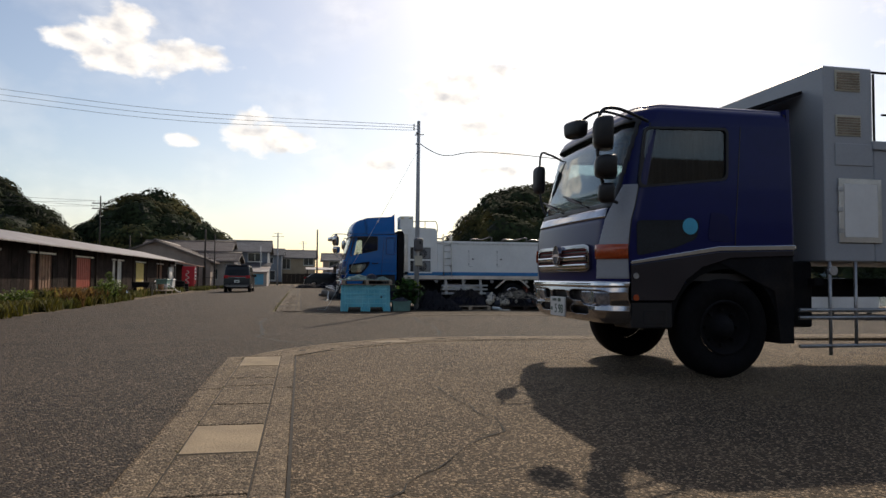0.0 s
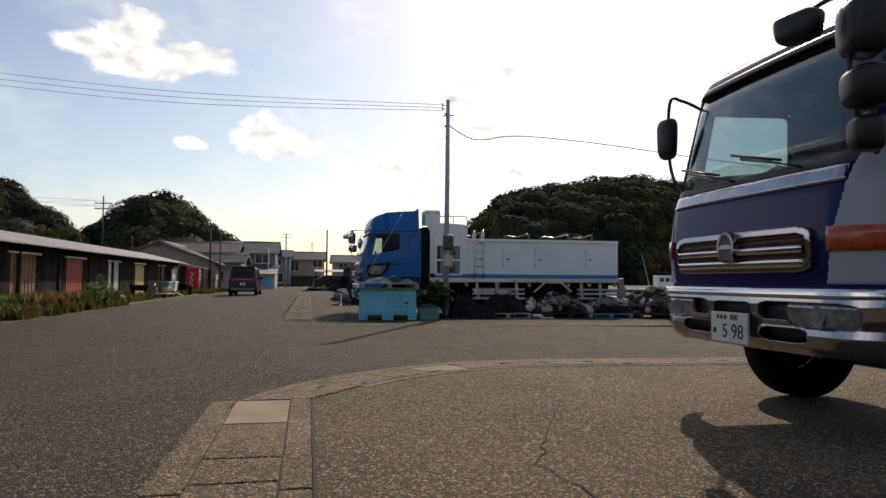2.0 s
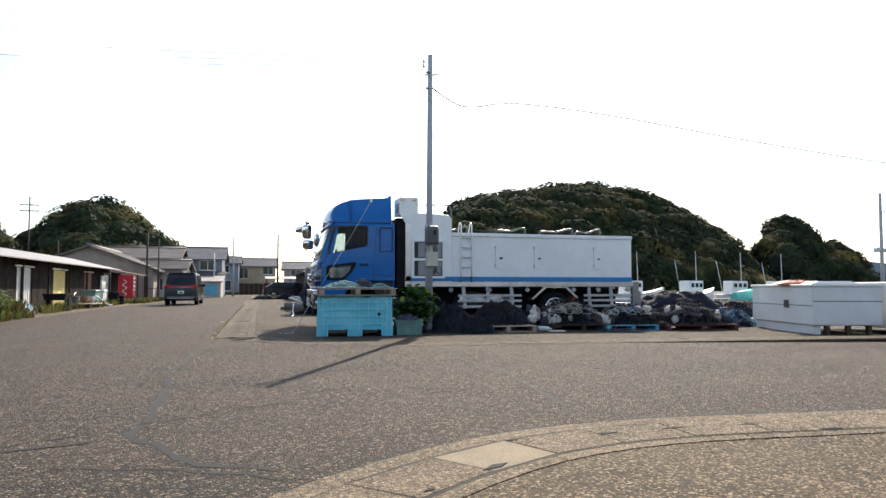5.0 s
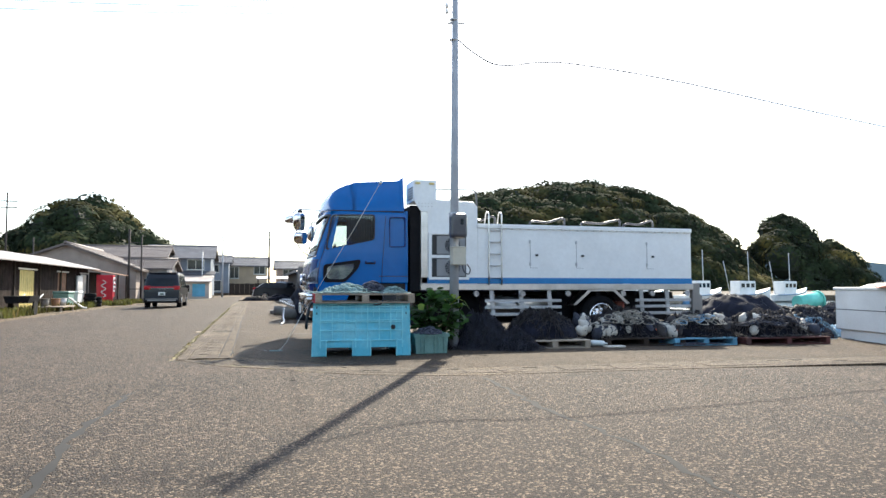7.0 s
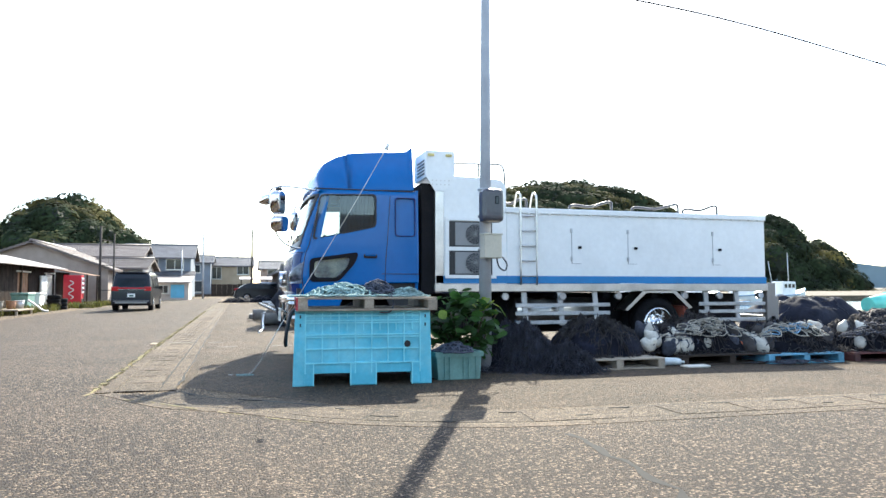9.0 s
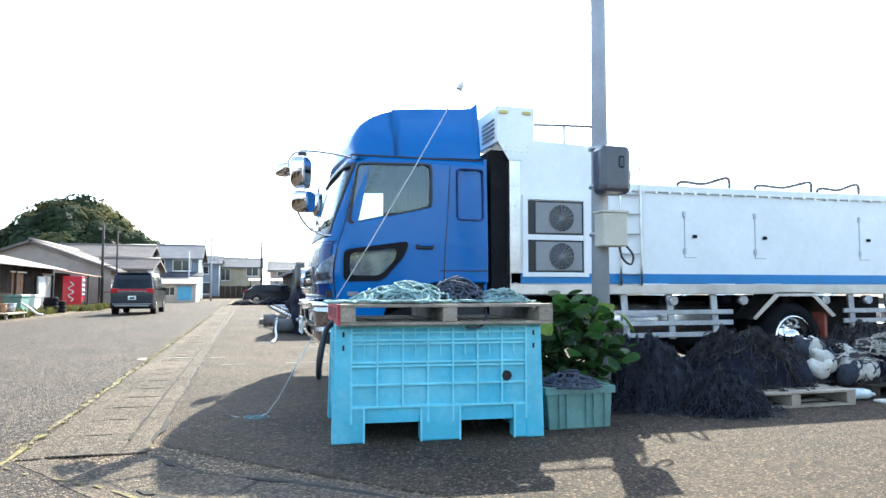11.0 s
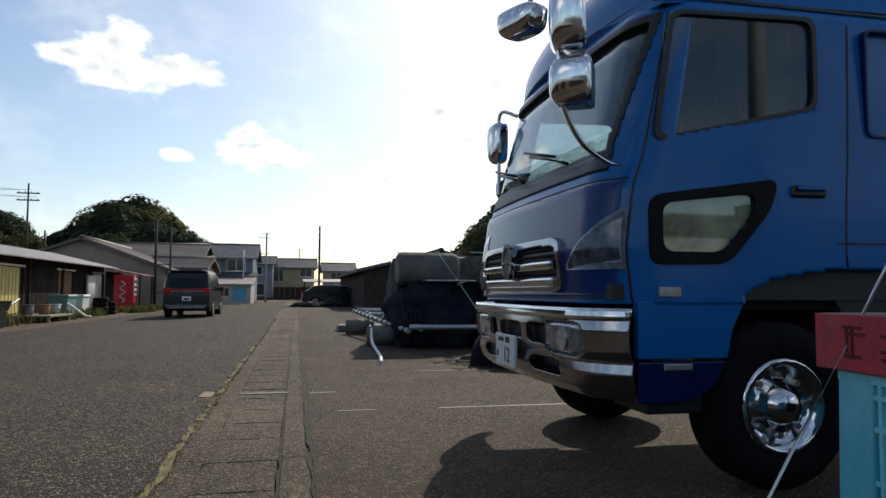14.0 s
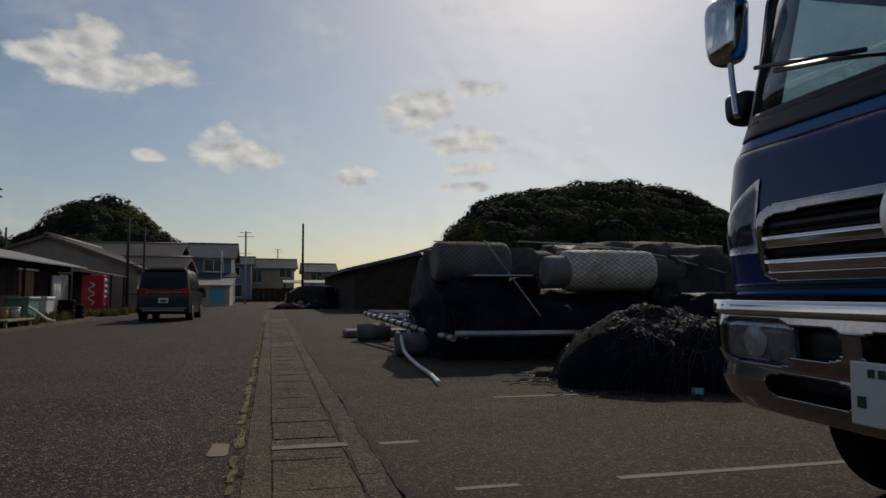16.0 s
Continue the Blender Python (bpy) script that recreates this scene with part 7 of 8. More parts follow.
while k < 290:
    dx, dy, dz = r.gauss(0, 1), r.gauss(0, 1), r.gauss(0, 1)
    n = math.sqrt(dx * dx + dy * dy + dz * dz)
    q = r.uniform(0.55, 1.0) / n
    px_, py_, pz_ = dx * q * 0.47, dy * q * 0.34, 0.62 + dz * q * 0.42
    if pz_ < 0.12:
        continue
    m = Matrix.Translation((px_, py_, pz_)) @ Euler((r.uniform(-1.0, 0.5), r.uniform(-0.7, 0.7), r.uniform(0, 6.28))).to_matrix().to_4x4() @ Matrix.Scale(r.uniform(0.09, 0.19), 4)
    # brighter copy for upper right leaves: sunlight is put into their colour
    src = leaf_y if (px_ > 0.15 and pz_ > 0.75 and r.random() < 0.75) else leaf0
    if k == 0:
        leaf0.matrix_basis = m
    elif k == 1:
        leaf_y.matrix_basis = m
        leaf_y.parent = plant
    else:
        twin(src, plant, m)
    k += 1
gb = thing("plastic_box", 3.03, 21.02, 0, "grey-green ribbed plastic box filled with dark rope", "box")
part("body", prism([(-0.25, 0.0), (0.25, 0.0), (0.27, 0.3), (-0.27, 0.3)], "y", -0.16, 0.16, bev=0.012), "greenbox", gb)
part("rim", ring_frame([(-0.285, -0.18), (0.285, -0.18), (0.285, 0.18), (-0.285, 0.18)], [(-0.255, -0.15), (0.255, -0.15), (0.255, 0.15), (-0.255, 0.15)], "z", 0.26, 0.312), "greenbox", gb)
for x in (-0.17, -0.11, 0.05, 0.11, 0.2):
    part("rib", box(x - 0.006, x + 0.006, -0.176, -0.155, 0.02, 0.27), "greenbox", gb)
coil_heap("rope_heap", 3.02, 21.02, 0.3, 0.26, 0.16, 0.1, "rope_d", 26, 0.009, 11, "dark rope heaped in the plastic box")


# ---- nets, floats and pallets along the yard's edge ----
def net_heap(name, x, y, z, rx, ry, h, seed, label, tone="net", fibre="net_fibre", strands=160, sr=0.006, lumps=3.0, category="net", group="", rz=0, dome=0.5, rough=1.0, fluff=0.0):
    """A slumped heap of netting: a lumpy body and loose strands over it."""
    r = random.Random(seed)
    t = thing(name, x, y, z, label, category, group, rz=rz)
    n = 34
    bm = bmesh.new()
    grid = []
    off = Vector((seed * 3.1, seed * 1.7, 0))

    def top_z(u, v):
        e = u * u + v * v
        if e >= 1:
            return 0.0
        w = noise.noise(Vector((u * lumps, v * lumps, 0)) + off) * 0.4 + noise.noise(Vector((u * lumps * 2.7, v * lumps * 2.7, 4)) + off) * 0.22 + noise.noise(Vector((u * lumps * 6, v * lumps * 6, 9)) + off) * 0.05
        return max(0.012, h * (1 - e) ** dome * (0.9 + w * rough))
    for j in range(n + 1):
        ring = []
        q = (j / n) ** 0.8
        for i in range(64):
            a = 2 * math.pi * i / 64
            edge = 1 + 0.16 * noise.noise(Vector((math.cos(a) * 1.6, math.sin(a) * 1.6, 0)) + off)
            u, v = q * math.cos(a), q * math.sin(a)
            ring.append(bm.verts.new((u * rx * edge, v * ry * edge, top_z(u, v) if j < n else 0.0)))
        grid.append(ring)
    for j in range(n):
        for i in range(64):
            bm.faces.new((grid[j][i], grid[j + 1][i], grid[j + 1][(i + 1) % 64], grid[j][(i + 1) % 64])).smooth = True
    bmesh.ops.remove_doubles(bm, verts=grid[0], dist=0.001)
    part("mound", bm, tone, t)
    sb = bmesh.new()
    for k in range(strands):
        a, q = r.uniform(0, 6.28), r.uniform(0.1, 1.02)
        u, v = q * math.cos(a), q * math.sin(a)
        d = r.uniform(0, 6.28)
        pts = []
        for i in range(9):
            d += r.gauss(0, 0.55)
            u += math.cos(d) * 0.07
            v += math.sin(d) * 0.07
            pts.append((u * rx, v * ry, top_z(u, v) + sr * r.uniform(0.5, 5) + fluff * r.random() ** 2 * math.sin(math.pi * i / 8)))
        tube(pts, sr, 4, sb)
    part("strand", sb, fibre, t, kind="stuff")
    return t


net_heap("net_heap", 4.15, 21.85, 0, 0.6, 0.6, 0.53, 2, "dark heap of fine black fishing net", strands=3000, sr=0.0026, lumps=3.4, rough=1.0, fibre="net_fibre", fluff=0.09, dome=0.85)
net_heap("net_heap", 4.55, 21.25, 0, 0.42, 0.4, 0.3, 3, "trailing end of fine black fishing net", strands=900, sr=0.0026, lumps=3.5, rough=1.0, fibre="net_fibre", fluff=0.08, dome=0.85)
pallet("pallet", 5.25, 21.7, 0, 1.3, 1.1, "grey wooden pallet under folded netting", group="pallets along the yard")
net_heap("net_heap", 5.3, 21.85, 0.14, 0.64, 0.5, 0.46, 5, "folded dark net with ropes on a pallet", fibre="net_brown", strands=420, sr=0.005, lumps=3, rough=0.9, fluff=0.06)
pallet("pallet", 7.1, 21.9, -0.01, 1.6, 1.1, "dark wooden pallet under floats and rope", "timber", group="pallets along the yard")
pallet("pallet", 8.3, 21.85, -0.03, 1.3, 1.1, "blue wooden pallet under floats and rope", "blue_wood", group="pallets along the yard")
pallet("pallet", 10.15, 21.9, -0.055, 1.9, 1.1, "dark red wooden pallet under a net heap", "dark_red_wood", group="pallets along the yard")
net_heap("net_heap", 7.0, 22.05, 0.13, 0.85, 0.55, 0.44, 6, "tangled dark rope and net on a pallet", strands=520, sr=0.006, lumps=6, fibre="net_brown", fluff=0.08)
net_heap("net_heap", 8.5, 22.0, 0.11, 0.8, 0.55, 0.36, 7, "tangled dark rope and net on a pallet", strands=520, sr=0.006, lumps=6, fibre="net_brown", fluff=0.08)
net_heap("net_heap", 10.1, 22.0, 0.09, 1.0, 0.55, 0.42, 8, "brown and black net heap on a pallet", strands=420, sr=0.008, lumps=5, fibre="net_brown")
r = random.Random(8)


def float_ball(x, y, z, s, tone, label):
    bm = bmesh.new()
    bmesh.ops.create_uvsphere(bm, u_segments=16, v_segments=10, radius=s)
    for v in bm.verts:
        v.co.z *= 1.4
        if v.co.z > s * 0.8:
            v.co.x *= 0.6
            v.co.y *= 0.6
            v.co.z += s * 0.12
    ob = thing("float", x, y, z, label, "float", "fishing floats on the pallets")
    bmesh.ops.rotate(bm, verts=bm.verts[:], cent=(0, 0, 0), matrix=Euler((r.uniform(-1, 1), r.uniform(-1, 1), r.uniform(0, 6))).to_matrix())
    part("ball", bm, tone, ob, smooth=True)
    part("cord", tube(smooth_path([(0, -s * 1.02, 0), (s * 0.4, -s * 1.0, s * 0.4), (s * 0.3, -s * 0.6, s), (r.uniform(-0.1, 0.1), 0, s * 1.2)], 3), 0.008, 5), "rope_d", ob)


for k, (x, y, tone, lab) in enumerate(((12.4, 20.9, "float_o", "faded red cover heaped on the tank"), (12.9, 21.6, "jbox", "cream cover heaped on the tank"))):
    net_heap("cover_sheet", x, y, 1.02, 0.55, 0.35, 0.12, 70 + k, lab, tone, "rope_d", strands=6, category="cover", rough=0.5)
for i in range(96):
    x = r.uniform(6.0, 9.2) if i < 78 else r.uniform(9.4, 11.0)
    tone = "float_o" if r.random() < 0.06 else r.choice(("float_w", "float_w", "float_w", "net_brown", "net_brown", "rope_d"))
    zz = r.choice((0.2, 0.24, 0.32, 0.4))
    float_ball(x, 21.48 + zz * 0.75 + r.uniform(-0.06, 0.12), zz + 0.02, r.uniform(0.06, 0.115), tone, {"float_w": "dirty white plastic fishing float", "float_o": "faded orange plastic fishing float", "net_brown": "dark brown fishing float", "rope_d": "dark blue-grey fishing float"}[tone])
coil_heap("rope_heap", 6.9, 21.65, 0.36, 0.8, 0.28, 0.26, "rope_w", 44, 0.007, 31, "loops of dirty white rope over the floats")
coil_heap("rope_heap", 8.3, 21.65, 0.34, 0.7, 0.26, 0.22, "rope_w", 30, 0.006, 34, "loops of dirty white rope over the floats")
coil_heap("rope_heap", 10.0, 21.6, 0.3, 0.9, 0.26, 0.2, "rope_d", 46, 0.008, 35, "dark rope tangled over the net heap")
coil_heap("rope_heap", 8.5, 21.7, 0.36, 0.6, 0.25, 0.2, "rope_b", 12, 0.008, 32, "loops of blue rope over the floats")
coil_heap("rope_heap", 8.0, 21.25, 0.0, 0.7, 0.1, 0.03, "rope_d", 20, 0.006, 33, "scattered rope ends on the asphalt")
bottle = thing("plastic_bottle", 6.15, 21.35, 0, "crumpled clear plastic bottle lying on the ground", "bottle")
part("body", tube([(-0.15, 0, 0.06), (-0.13, 0, 0.065), (0.05, 0, 0.06), (0.1, 0, 0.055), (0.13, 0, 0.05), (0.17, 0, 0.05)], [0.04, 0.055, 0.05, 0.045, 0.02, 0.018], 12), "bottle", bottle)
bag = thing("plastic_bag", 6.35, 21.15, 0, "flattened white plastic bag on the ground", "bag")
bm = box(-0.18, 0.18, -0.08, 0.08, 0.0, 0.03, 0.01)
part("sheet", bm, "float_w", bag)
# further heaps by the water
net_heap("tarp_heap", 11.9, 25.2, -0.07, 1.25, 1.0, 1.0, 12, "dark tarpaulin-covered heap beside the tank truck", "tarp", rough=0.4, dome=0.32, lumps=2, strands=40, category="heap")
net_heap("net_heap", 12.2, 23.3, -0.08, 0.8, 0.6, 0.4, 13, "low heap of black net and pale rope", strands=300, sr=0.008, fibre="rope_b")
net_heap("net_heap", 13.6, 25.0, -0.09, 1.4, 0.8, 0.66, 14, "wide heap of black netting by the quay", strands=300, sr=0.009, rough=0.5, dome=0.4)
net_heap("net_heap", 16.0, 25.6, -0.11, 1.5, 0.8, 0.75, 15, "wide heap of black netting by the quay", strands=300, sr=0.009, rough=0.5, dome=0.4)
net_heap("tarp_heap", 14.4, 23.6, -0.1, 1.4, 0.4, 0.34, 16, "folded pale blue tarpaulin on the ground", "tarp_blue", "rope_b", strands=60, category="tarpaulin")
net_heap("tarp_heap", 13.0, 22.1, -0.08, 0.5, 0.35, 0.14, 17, "small dark net bundle on the ground", strands=120)
tub = thing("green_tub", 14.9, 25.9, 0.42, "sea-green plastic tub lying on the nets", "tub")
part("body", cyl((-0.4, 0, 0.2), (0.3, 0.06, 0.26), 0.18, 0.24, 24), "tarp_green", tub)
part("rim", cyl((0.28, 0.06, 0.26), (0.34, 0.066, 0.265), 0.26, seg=24), "tarp_green", tub)

# ---- white tank on legs by the harbour ----
wb = thing("fibreglass_tank", 11.75, 19.75, -0.07, "long white fibreglass fish tank standing on short legs", "tank", rz=-16)
part("body", box(0, 1.5, 0, 3.1, 0.2, 1.06, 0.02), "fibre", wb)
part("rim", box(-0.03, 1.53, -0.03, 3.13, 1.04, 1.1, 0.012), "fibre", wb)
part("seam", box(-0.004, 0.0, 0.0, 3.1, 0.62, 0.635), "black", wb)
part("seam", box(0.0, 1.5, -0.004, 0.0, 0.72, 0.735), "black", wb)
part("outlet", box(-0.02, 0.0, 1.1, 1.32, 0.56, 0.74, 0.01), "black", wb, "dark square outlet")
part("base", box(0.05, 0.2, 0.1, 3.0, 0.0, 0.2), "fibre", wb)
for x in (0.3, 0.75, 1.2):
    part("leg", box(x, x + 0.08, 0.04, 0.16, 0, 0.21), "concrete", wb)
part("lid", prism([(0.15, 1.09), (1.35, 1.09), (1.1, 1.17), (0.4, 1.17)], "y", 0.5, 2.5), "fibre", wb)
wc = thing("fibreglass_tank", 13.42, 19.1, -0.1, "second white fibreglass fish tank behind a blue cabinet", "tank", rz=-16)
part("body", box(0, 4.0, 0, 3.0, 0.15, 1.12, 0.02), "fibre", wc)
part("rim", box(-0.03, 4.03, -0.03, 3.03, 1.1, 1.18, 0.012), "fibre", wc)
for x in (0.2, 1.4, 2.6, 3.7):
    part("leg", box(x, x + 0.1, 0.04, 0.16, 0, 0.16), "concrete", wc)
part("cabinet", box(-0.02, 0.35, -0.42, -0.04, 0.0, 0.62, 0.01), "tarp_blue", wc, "light blue pump cabinet")
hp = thing("harbour_pole", 20.3, 25.9, -0.16, "grey pole by the quay carrying a cable", "pole")
part("shaft", cyl((0, 0, 0), (0, 0, 4.3), 0.07, 0.05, 12), "pole", hp)
part("lamp_arm", tube(smooth_path([(0, 0, 3.6), (0.15, 0, 3.68), (0.4, 0, 3.66)], 3), 0.02, 6), "galv", hp)
part("lamp_head", box(0.3, 0.52, -0.08, 0.08, 3.6, 3.68, 0.015), "fibre", hp, "white lamp head")
for s_ in (-1, 1):
    part("floodlight", box(min(0.1 * s_, 0.3 * s_), max(0.1 * s_, 0.3 * s_), -0.1, 0.06, 2.3, 2.46, 0.02), "galv", hp)
hq = thing("harbour_pole", 27.0, 25.5, -0.16, "grey pole by the quay carrying the service cable", "pole")
part("shaft", cyl((0, 0, 0), (0, 0, 5.1), 0.08, 0.05, 12), "pole", hq)
clump = thing("weed_clump", 13.3, 18.3, -0.09, "small clump of yellow weeds in the asphalt", "weed")


# ---- grass and weeds ----
def tufts(name, places, label, tone, seed, h0, h1, per):
    r = random.Random(seed)
    vs, fs = [], []
    for x, y, s in places:
        for k in range(per):
            a, q = r.uniform(0, 6.28), r.uniform(0, s)
            bx, by = x + q * math.cos(a), y + q * math.sin(a)
            z = ground_z(bx, by)
            h = r.uniform(h0, h1)
            w = h * r.uniform(0.05, 0.1)
            d = r.uniform(0, 6.28)
            lx, ly = math.cos(d) * h * 0.45, math.sin(d) * h * 0.45
            wx, wy = -math.sin(d) * w, math.cos(d) * w
            b = len(vs)
            vs += [(bx - wx, by - wy, z), (bx + wx, by + wy, z), (bx + wx * 0.8 + lx * 0.4, by + wy * 0.8 + ly * 0.4, z + h * 0.6), (bx - wx * 0.8 + lx * 0.4, by - wy * 0.8 + ly * 0.4, z + h * 0.6), (bx + lx, by + ly, z + h)]
            fs += [(b, b + 1, b + 2, b + 3), (b + 3, b + 2, b + 4)]
    ob = raw(name, vs, fs, tone, label=label, kind="stuff")
    ob["category"] = "grass"
    return ob


r = random.Random(5)
verge = [(r.uniform(-9.9, -7.7), r.uniform(8, 34), 0.3) for _ in range(330)] + [(r.uniform(-9.9, -8.4), r.uniform(34, 62), 0.3) for _ in range(130)] + [(r.uniform(-8.2, -7.3), r.uniform(57, 64), 0.25) for _ in range(30)] + [(r.uniform(-7.0, -6.2), r.uniform(66, 70), 0.2) for _ in range(14)]
tufts("roadside_grass", verge, "green and yellow weeds along the shed", "grass", 6, 0.12, 0.42, 26)
tall = [(r.uniform(-9.6, -8.6), r.uniform(26, 33), 0.3) for _ in range(40)] + [(r.uniform(-9.3, -8.2), r.uniform(33, 35.5), 0.3) for _ in range(26)]
tufts("tall_weeds", tall, "tall leafy weeds before the shed", "grass", 7, 0.25, 0.7, 60)
dry = [(r.uniform(-8.9, -7.7), r.uniform(26.5, 30.5), 0.25) for _ in range(20)]
tufts("dry_weeds", dry, "dry orange-brown weeds before the shed", "dry_grass", 17, 0.25, 0.75, 44)
bloom = [(r.uniform(-9.4, -7.5), r.uniform(18, 27), 0.25) for _ in range(80)] + [(r.uniform(-8.6, -7.6), r.uniform(27, 36), 0.25) for _ in range(40)]
tufts("yellow_weeds", bloom, "yellow-green flowering weeds along the road edge", "bloom_weed", 18, 0.12, 0.45, 34)


def weed_bush(x, y, h, w, seed, label):
    """A leafy wild bush: forked stems and many small leaves with gaps."""
    q = random.Random(seed)
    b_ = thing("bush", x, y, ground_z(x, y), label, "bush")
    stems = bmesh.new()
    lv, lf = [], []
    for k in range(26):
        a, reach = q.uniform(0, 6.28), q.uniform(0.15, 1.0) * w
        top_ = h * q.uniform(0.55, 1.0) * (1 - 0.35 * reach / w)
        p = [(0.06 * math.cos(a), 0.06 * math.sin(a), 0), (reach * 0.45 * math.cos(a), reach * 0.45 * math.sin(a), top_ * 0.6), (reach * math.cos(a), reach * math.sin(a), top_)]
        path = smooth_path(p, 5)
        tube(path, 0.008, 4, stems)
        for j in range(60):
            c = Vector(path[q.randrange(2, len(path))]) + Vector((q.gauss(0, 0.07), q.gauss(0, 0.07), q.gauss(0, 0.05)))
            u = Vector((q.gauss(0, 1), q.gauss(0, 1), q.gauss(0, 0.5))).normalized()
            v = u.cross(Vector((q.gauss(0, 1), q.gauss(0, 1), 1.2))).normalized()
            ln = q.uniform(0.03, 0.065)
            n0 = len(lv)
            lv.extend([tuple(c - u * ln), tuple(c + v * ln * 0.5), tuple(c + u * ln), tuple(c - v * ln * 0.5)])
            lf.append((n0, n0 + 1, n0 + 2, n0 + 3))
    part("stem", stems, "bark", b_)
    raw("foliage", lv, lf, "leaf_mid", b_, kind="stuff")


weed_bush(-7.75, 31.4, 1.35, 0.55, 3, "leafy green bush growing before the shed")
weed_bush(-7.9, 30.6, 1.05, 0.5, 4, "leafy green bush growing before the shed")
weed_bush(-8.9, 24.6, 0.8, 0.6, 5, "low green bush among the roadside weeds")
line_grass = [(-0.735 + r.uniform(-0.04, 0.04), r.uniform(21, 46), 0.03) for _ in range(420)] + [(-0.68 + r.uniform(-0.02, 0.02), r.uniform(2.5, 9), 0.02) for _ in range(22)] + [(-0.45 + r.uniform(-0.2, 0.2), 21 + k, 0.04) for k in range(6, 12)]
tufts("gutter_moss", line_grass, "yellow-green moss and weeds along the gutter", "grass", 8, 0.008, 0.028, 12)
tufts("yard_weeds", [(13.3, 18.3, 0.25)], "small yellow-green weeds in the asphalt", "leaf_y", 9, 0.05, 0.12, 90)
bpy.data.objects.remove(clump)


# ---- raft frames, drums and net bundles beyond the blue truck ----
def drum(x0, x1, y, z, r_, tone, label, sag=0.0, net=True):
    t = thing("foam_drum", (x0 + x1) / 2, y, z, label, "drum", "foam drums in the stack")
    h = (x1 - x0) / 2
    bm = bmesh.new()
    rings = []
    for x, q in ((-h, 0.82), (-h + 0.03, 0.95), (-h + 0.1, 1.0), (0, 1.02), (h - 0.1, 1.0), (h - 0.03, 0.95), (h, 0.82)):
        rings.append([bm.verts.new((x, math.cos(a) * r_ * q, math.sin(a) * r_ * q)) for a in [2 * math.pi * i / 28 for i in range(28)]])
    for a, b in zip(rings, rings[1:]):
        for i in range(28):
            bm.faces.new((a[i], a[(i + 1) % 28], b[(i + 1) % 28], b[i])).smooth = True
    bm.faces.new(rings[0])
    bm.faces.new(rings[-1][::-1])
    bmesh.ops.recalc_face_normals(bm, faces=bm.faces[:])
    part("body", bm, tone, t)
    if net:
        nb = bmesh.new()
        turns = 26
        for k in range(turns):
            for sgn in (1, -1):
                pts = []
                for i in range(21):
                    u = i / 20
                    a = 2 * math.pi * (k / turns) + sgn * u * 3.2
                    pts.append((-h + 2 * h * u, math.cos(a) * (r_ * 1.035), math.sin(a) * (r_ * 1.035)))
                tube(pts, 0.003, 3, nb)
        part("net_cover", nb, "net_fibre", t, "dark net stretched over the drum", kind="stuff")
    return t


def bundle(name, x0, x1, y0, y1, z1, tone, label, seed, z0=0.0, category="bundle"):
    """A slumped bale under netting."""
    t = thing(name, (x0 + x1) / 2, (y0 + y1) / 2, z0, label, category)
    bm = bmesh.new()
    bmesh.ops.create_cube(bm, size=1)
    bmesh.ops.subdivide_edges(bm, edges=bm.edges[:], cuts=17, use_grid_fill=True)
    w, d, h = x1 - x0, y1 - y0, z1 - z0
    for v in bm.verts:
        p = v.co.copy()
        n = p.normalized() * 0.62
        q = p.lerp(n, 0.5)
        nz = noise.noise(q * 3 + Vector((seed, seed * 2, 0))) * 0.26 + noise.noise(q * 7 + Vector((seed, 3, 1))) * 0.13
        q = q * (1 + nz)
        v.co = Vector((q.x * w, q.y * d, (min(0.5, q.z) + 0.5) * h if q.z > -0.42 else 0.0))
    for f in bm.faces:
        f.smooth = True
    part("cover", bm, tone, t)
    nb = bmesh.new()
    rr = random.Random(seed)
    for k in range(110):
        pts = []
        x = rr.uniform(-w / 2, w / 2)
        for i in range(12):
            a = math.pi * (i / 11)
            pts.append((x + 0.05 * math.sin(i) - (i - 6) * rr.uniform(-0.02, 0.02), -math.cos(a) * d * 0.5, max(0.01, math.sin(a) ** 0.6 * h * 0.97 + 0.02)))
        tube(pts, 0.005, 3, nb)
    part("net_cover", nb, "net_fibre", t, kind="stuff")
    return t


raft = thing("raft_frame", 2.0, 34.0, 0, "raft frame of galvanised pipes on foam floats", "raft")


def rp(*pts):
    return [(x - 2.0, y - 34.0, z) for x, y, z in pts]


for p, q in (((1.35, 37.3, 0.52), (1.82, 31.95, 0.33)), ((1.6, 37.3, 0.5), (2.1, 32.3, 0.34)), ((2.0, 37.3, 0.5), (2.5, 32.2, 0.34))):
    part("pipe", tube(rp(p, q), 0.045, 8), "galv", raft)
    pv, qv = Vector(p), Vector(q)
    for k in range(12):
        c = pv.lerp(qv, (k + 0.5) / 12)
        part("lashing", tube(rp(c - (qv - pv).normalized() * 0.06, c + (qv - pv).normalized() * 0.06), 0.056, 8), "black", raft)
for y in (31.9, 33.3, 35.4, 37.2):
    part("cross_pipe", tube(rp((1.4 + (37.3 - y) * 0.08, y, 0.4 + (y - 32) * 0.03), (4.2, y, 0.38 + (y - 32) * 0.02)), 0.045, 8), "galv", raft)
for x, y in ((1.5, 33.2), (1.35, 36.6), (3.0, 33.0), (3.2, 36.4)):
    part("foam_float", cyl((x - 2.25, y - 34, 0.18), (x - 1.6, y - 34.05, 0.18), 0.17, seg=18), "foam", raft, "dirty grey foam float")
part("float_tray", box(-1.0, 0.3, 3.6, 4.4, 0.0, 0.16, 0.03), "foam", raft, "grey float tray")
hose = thing("hose", 1.4, 32.9, 0, "bent white plastic hose lying on the ground", "hose")
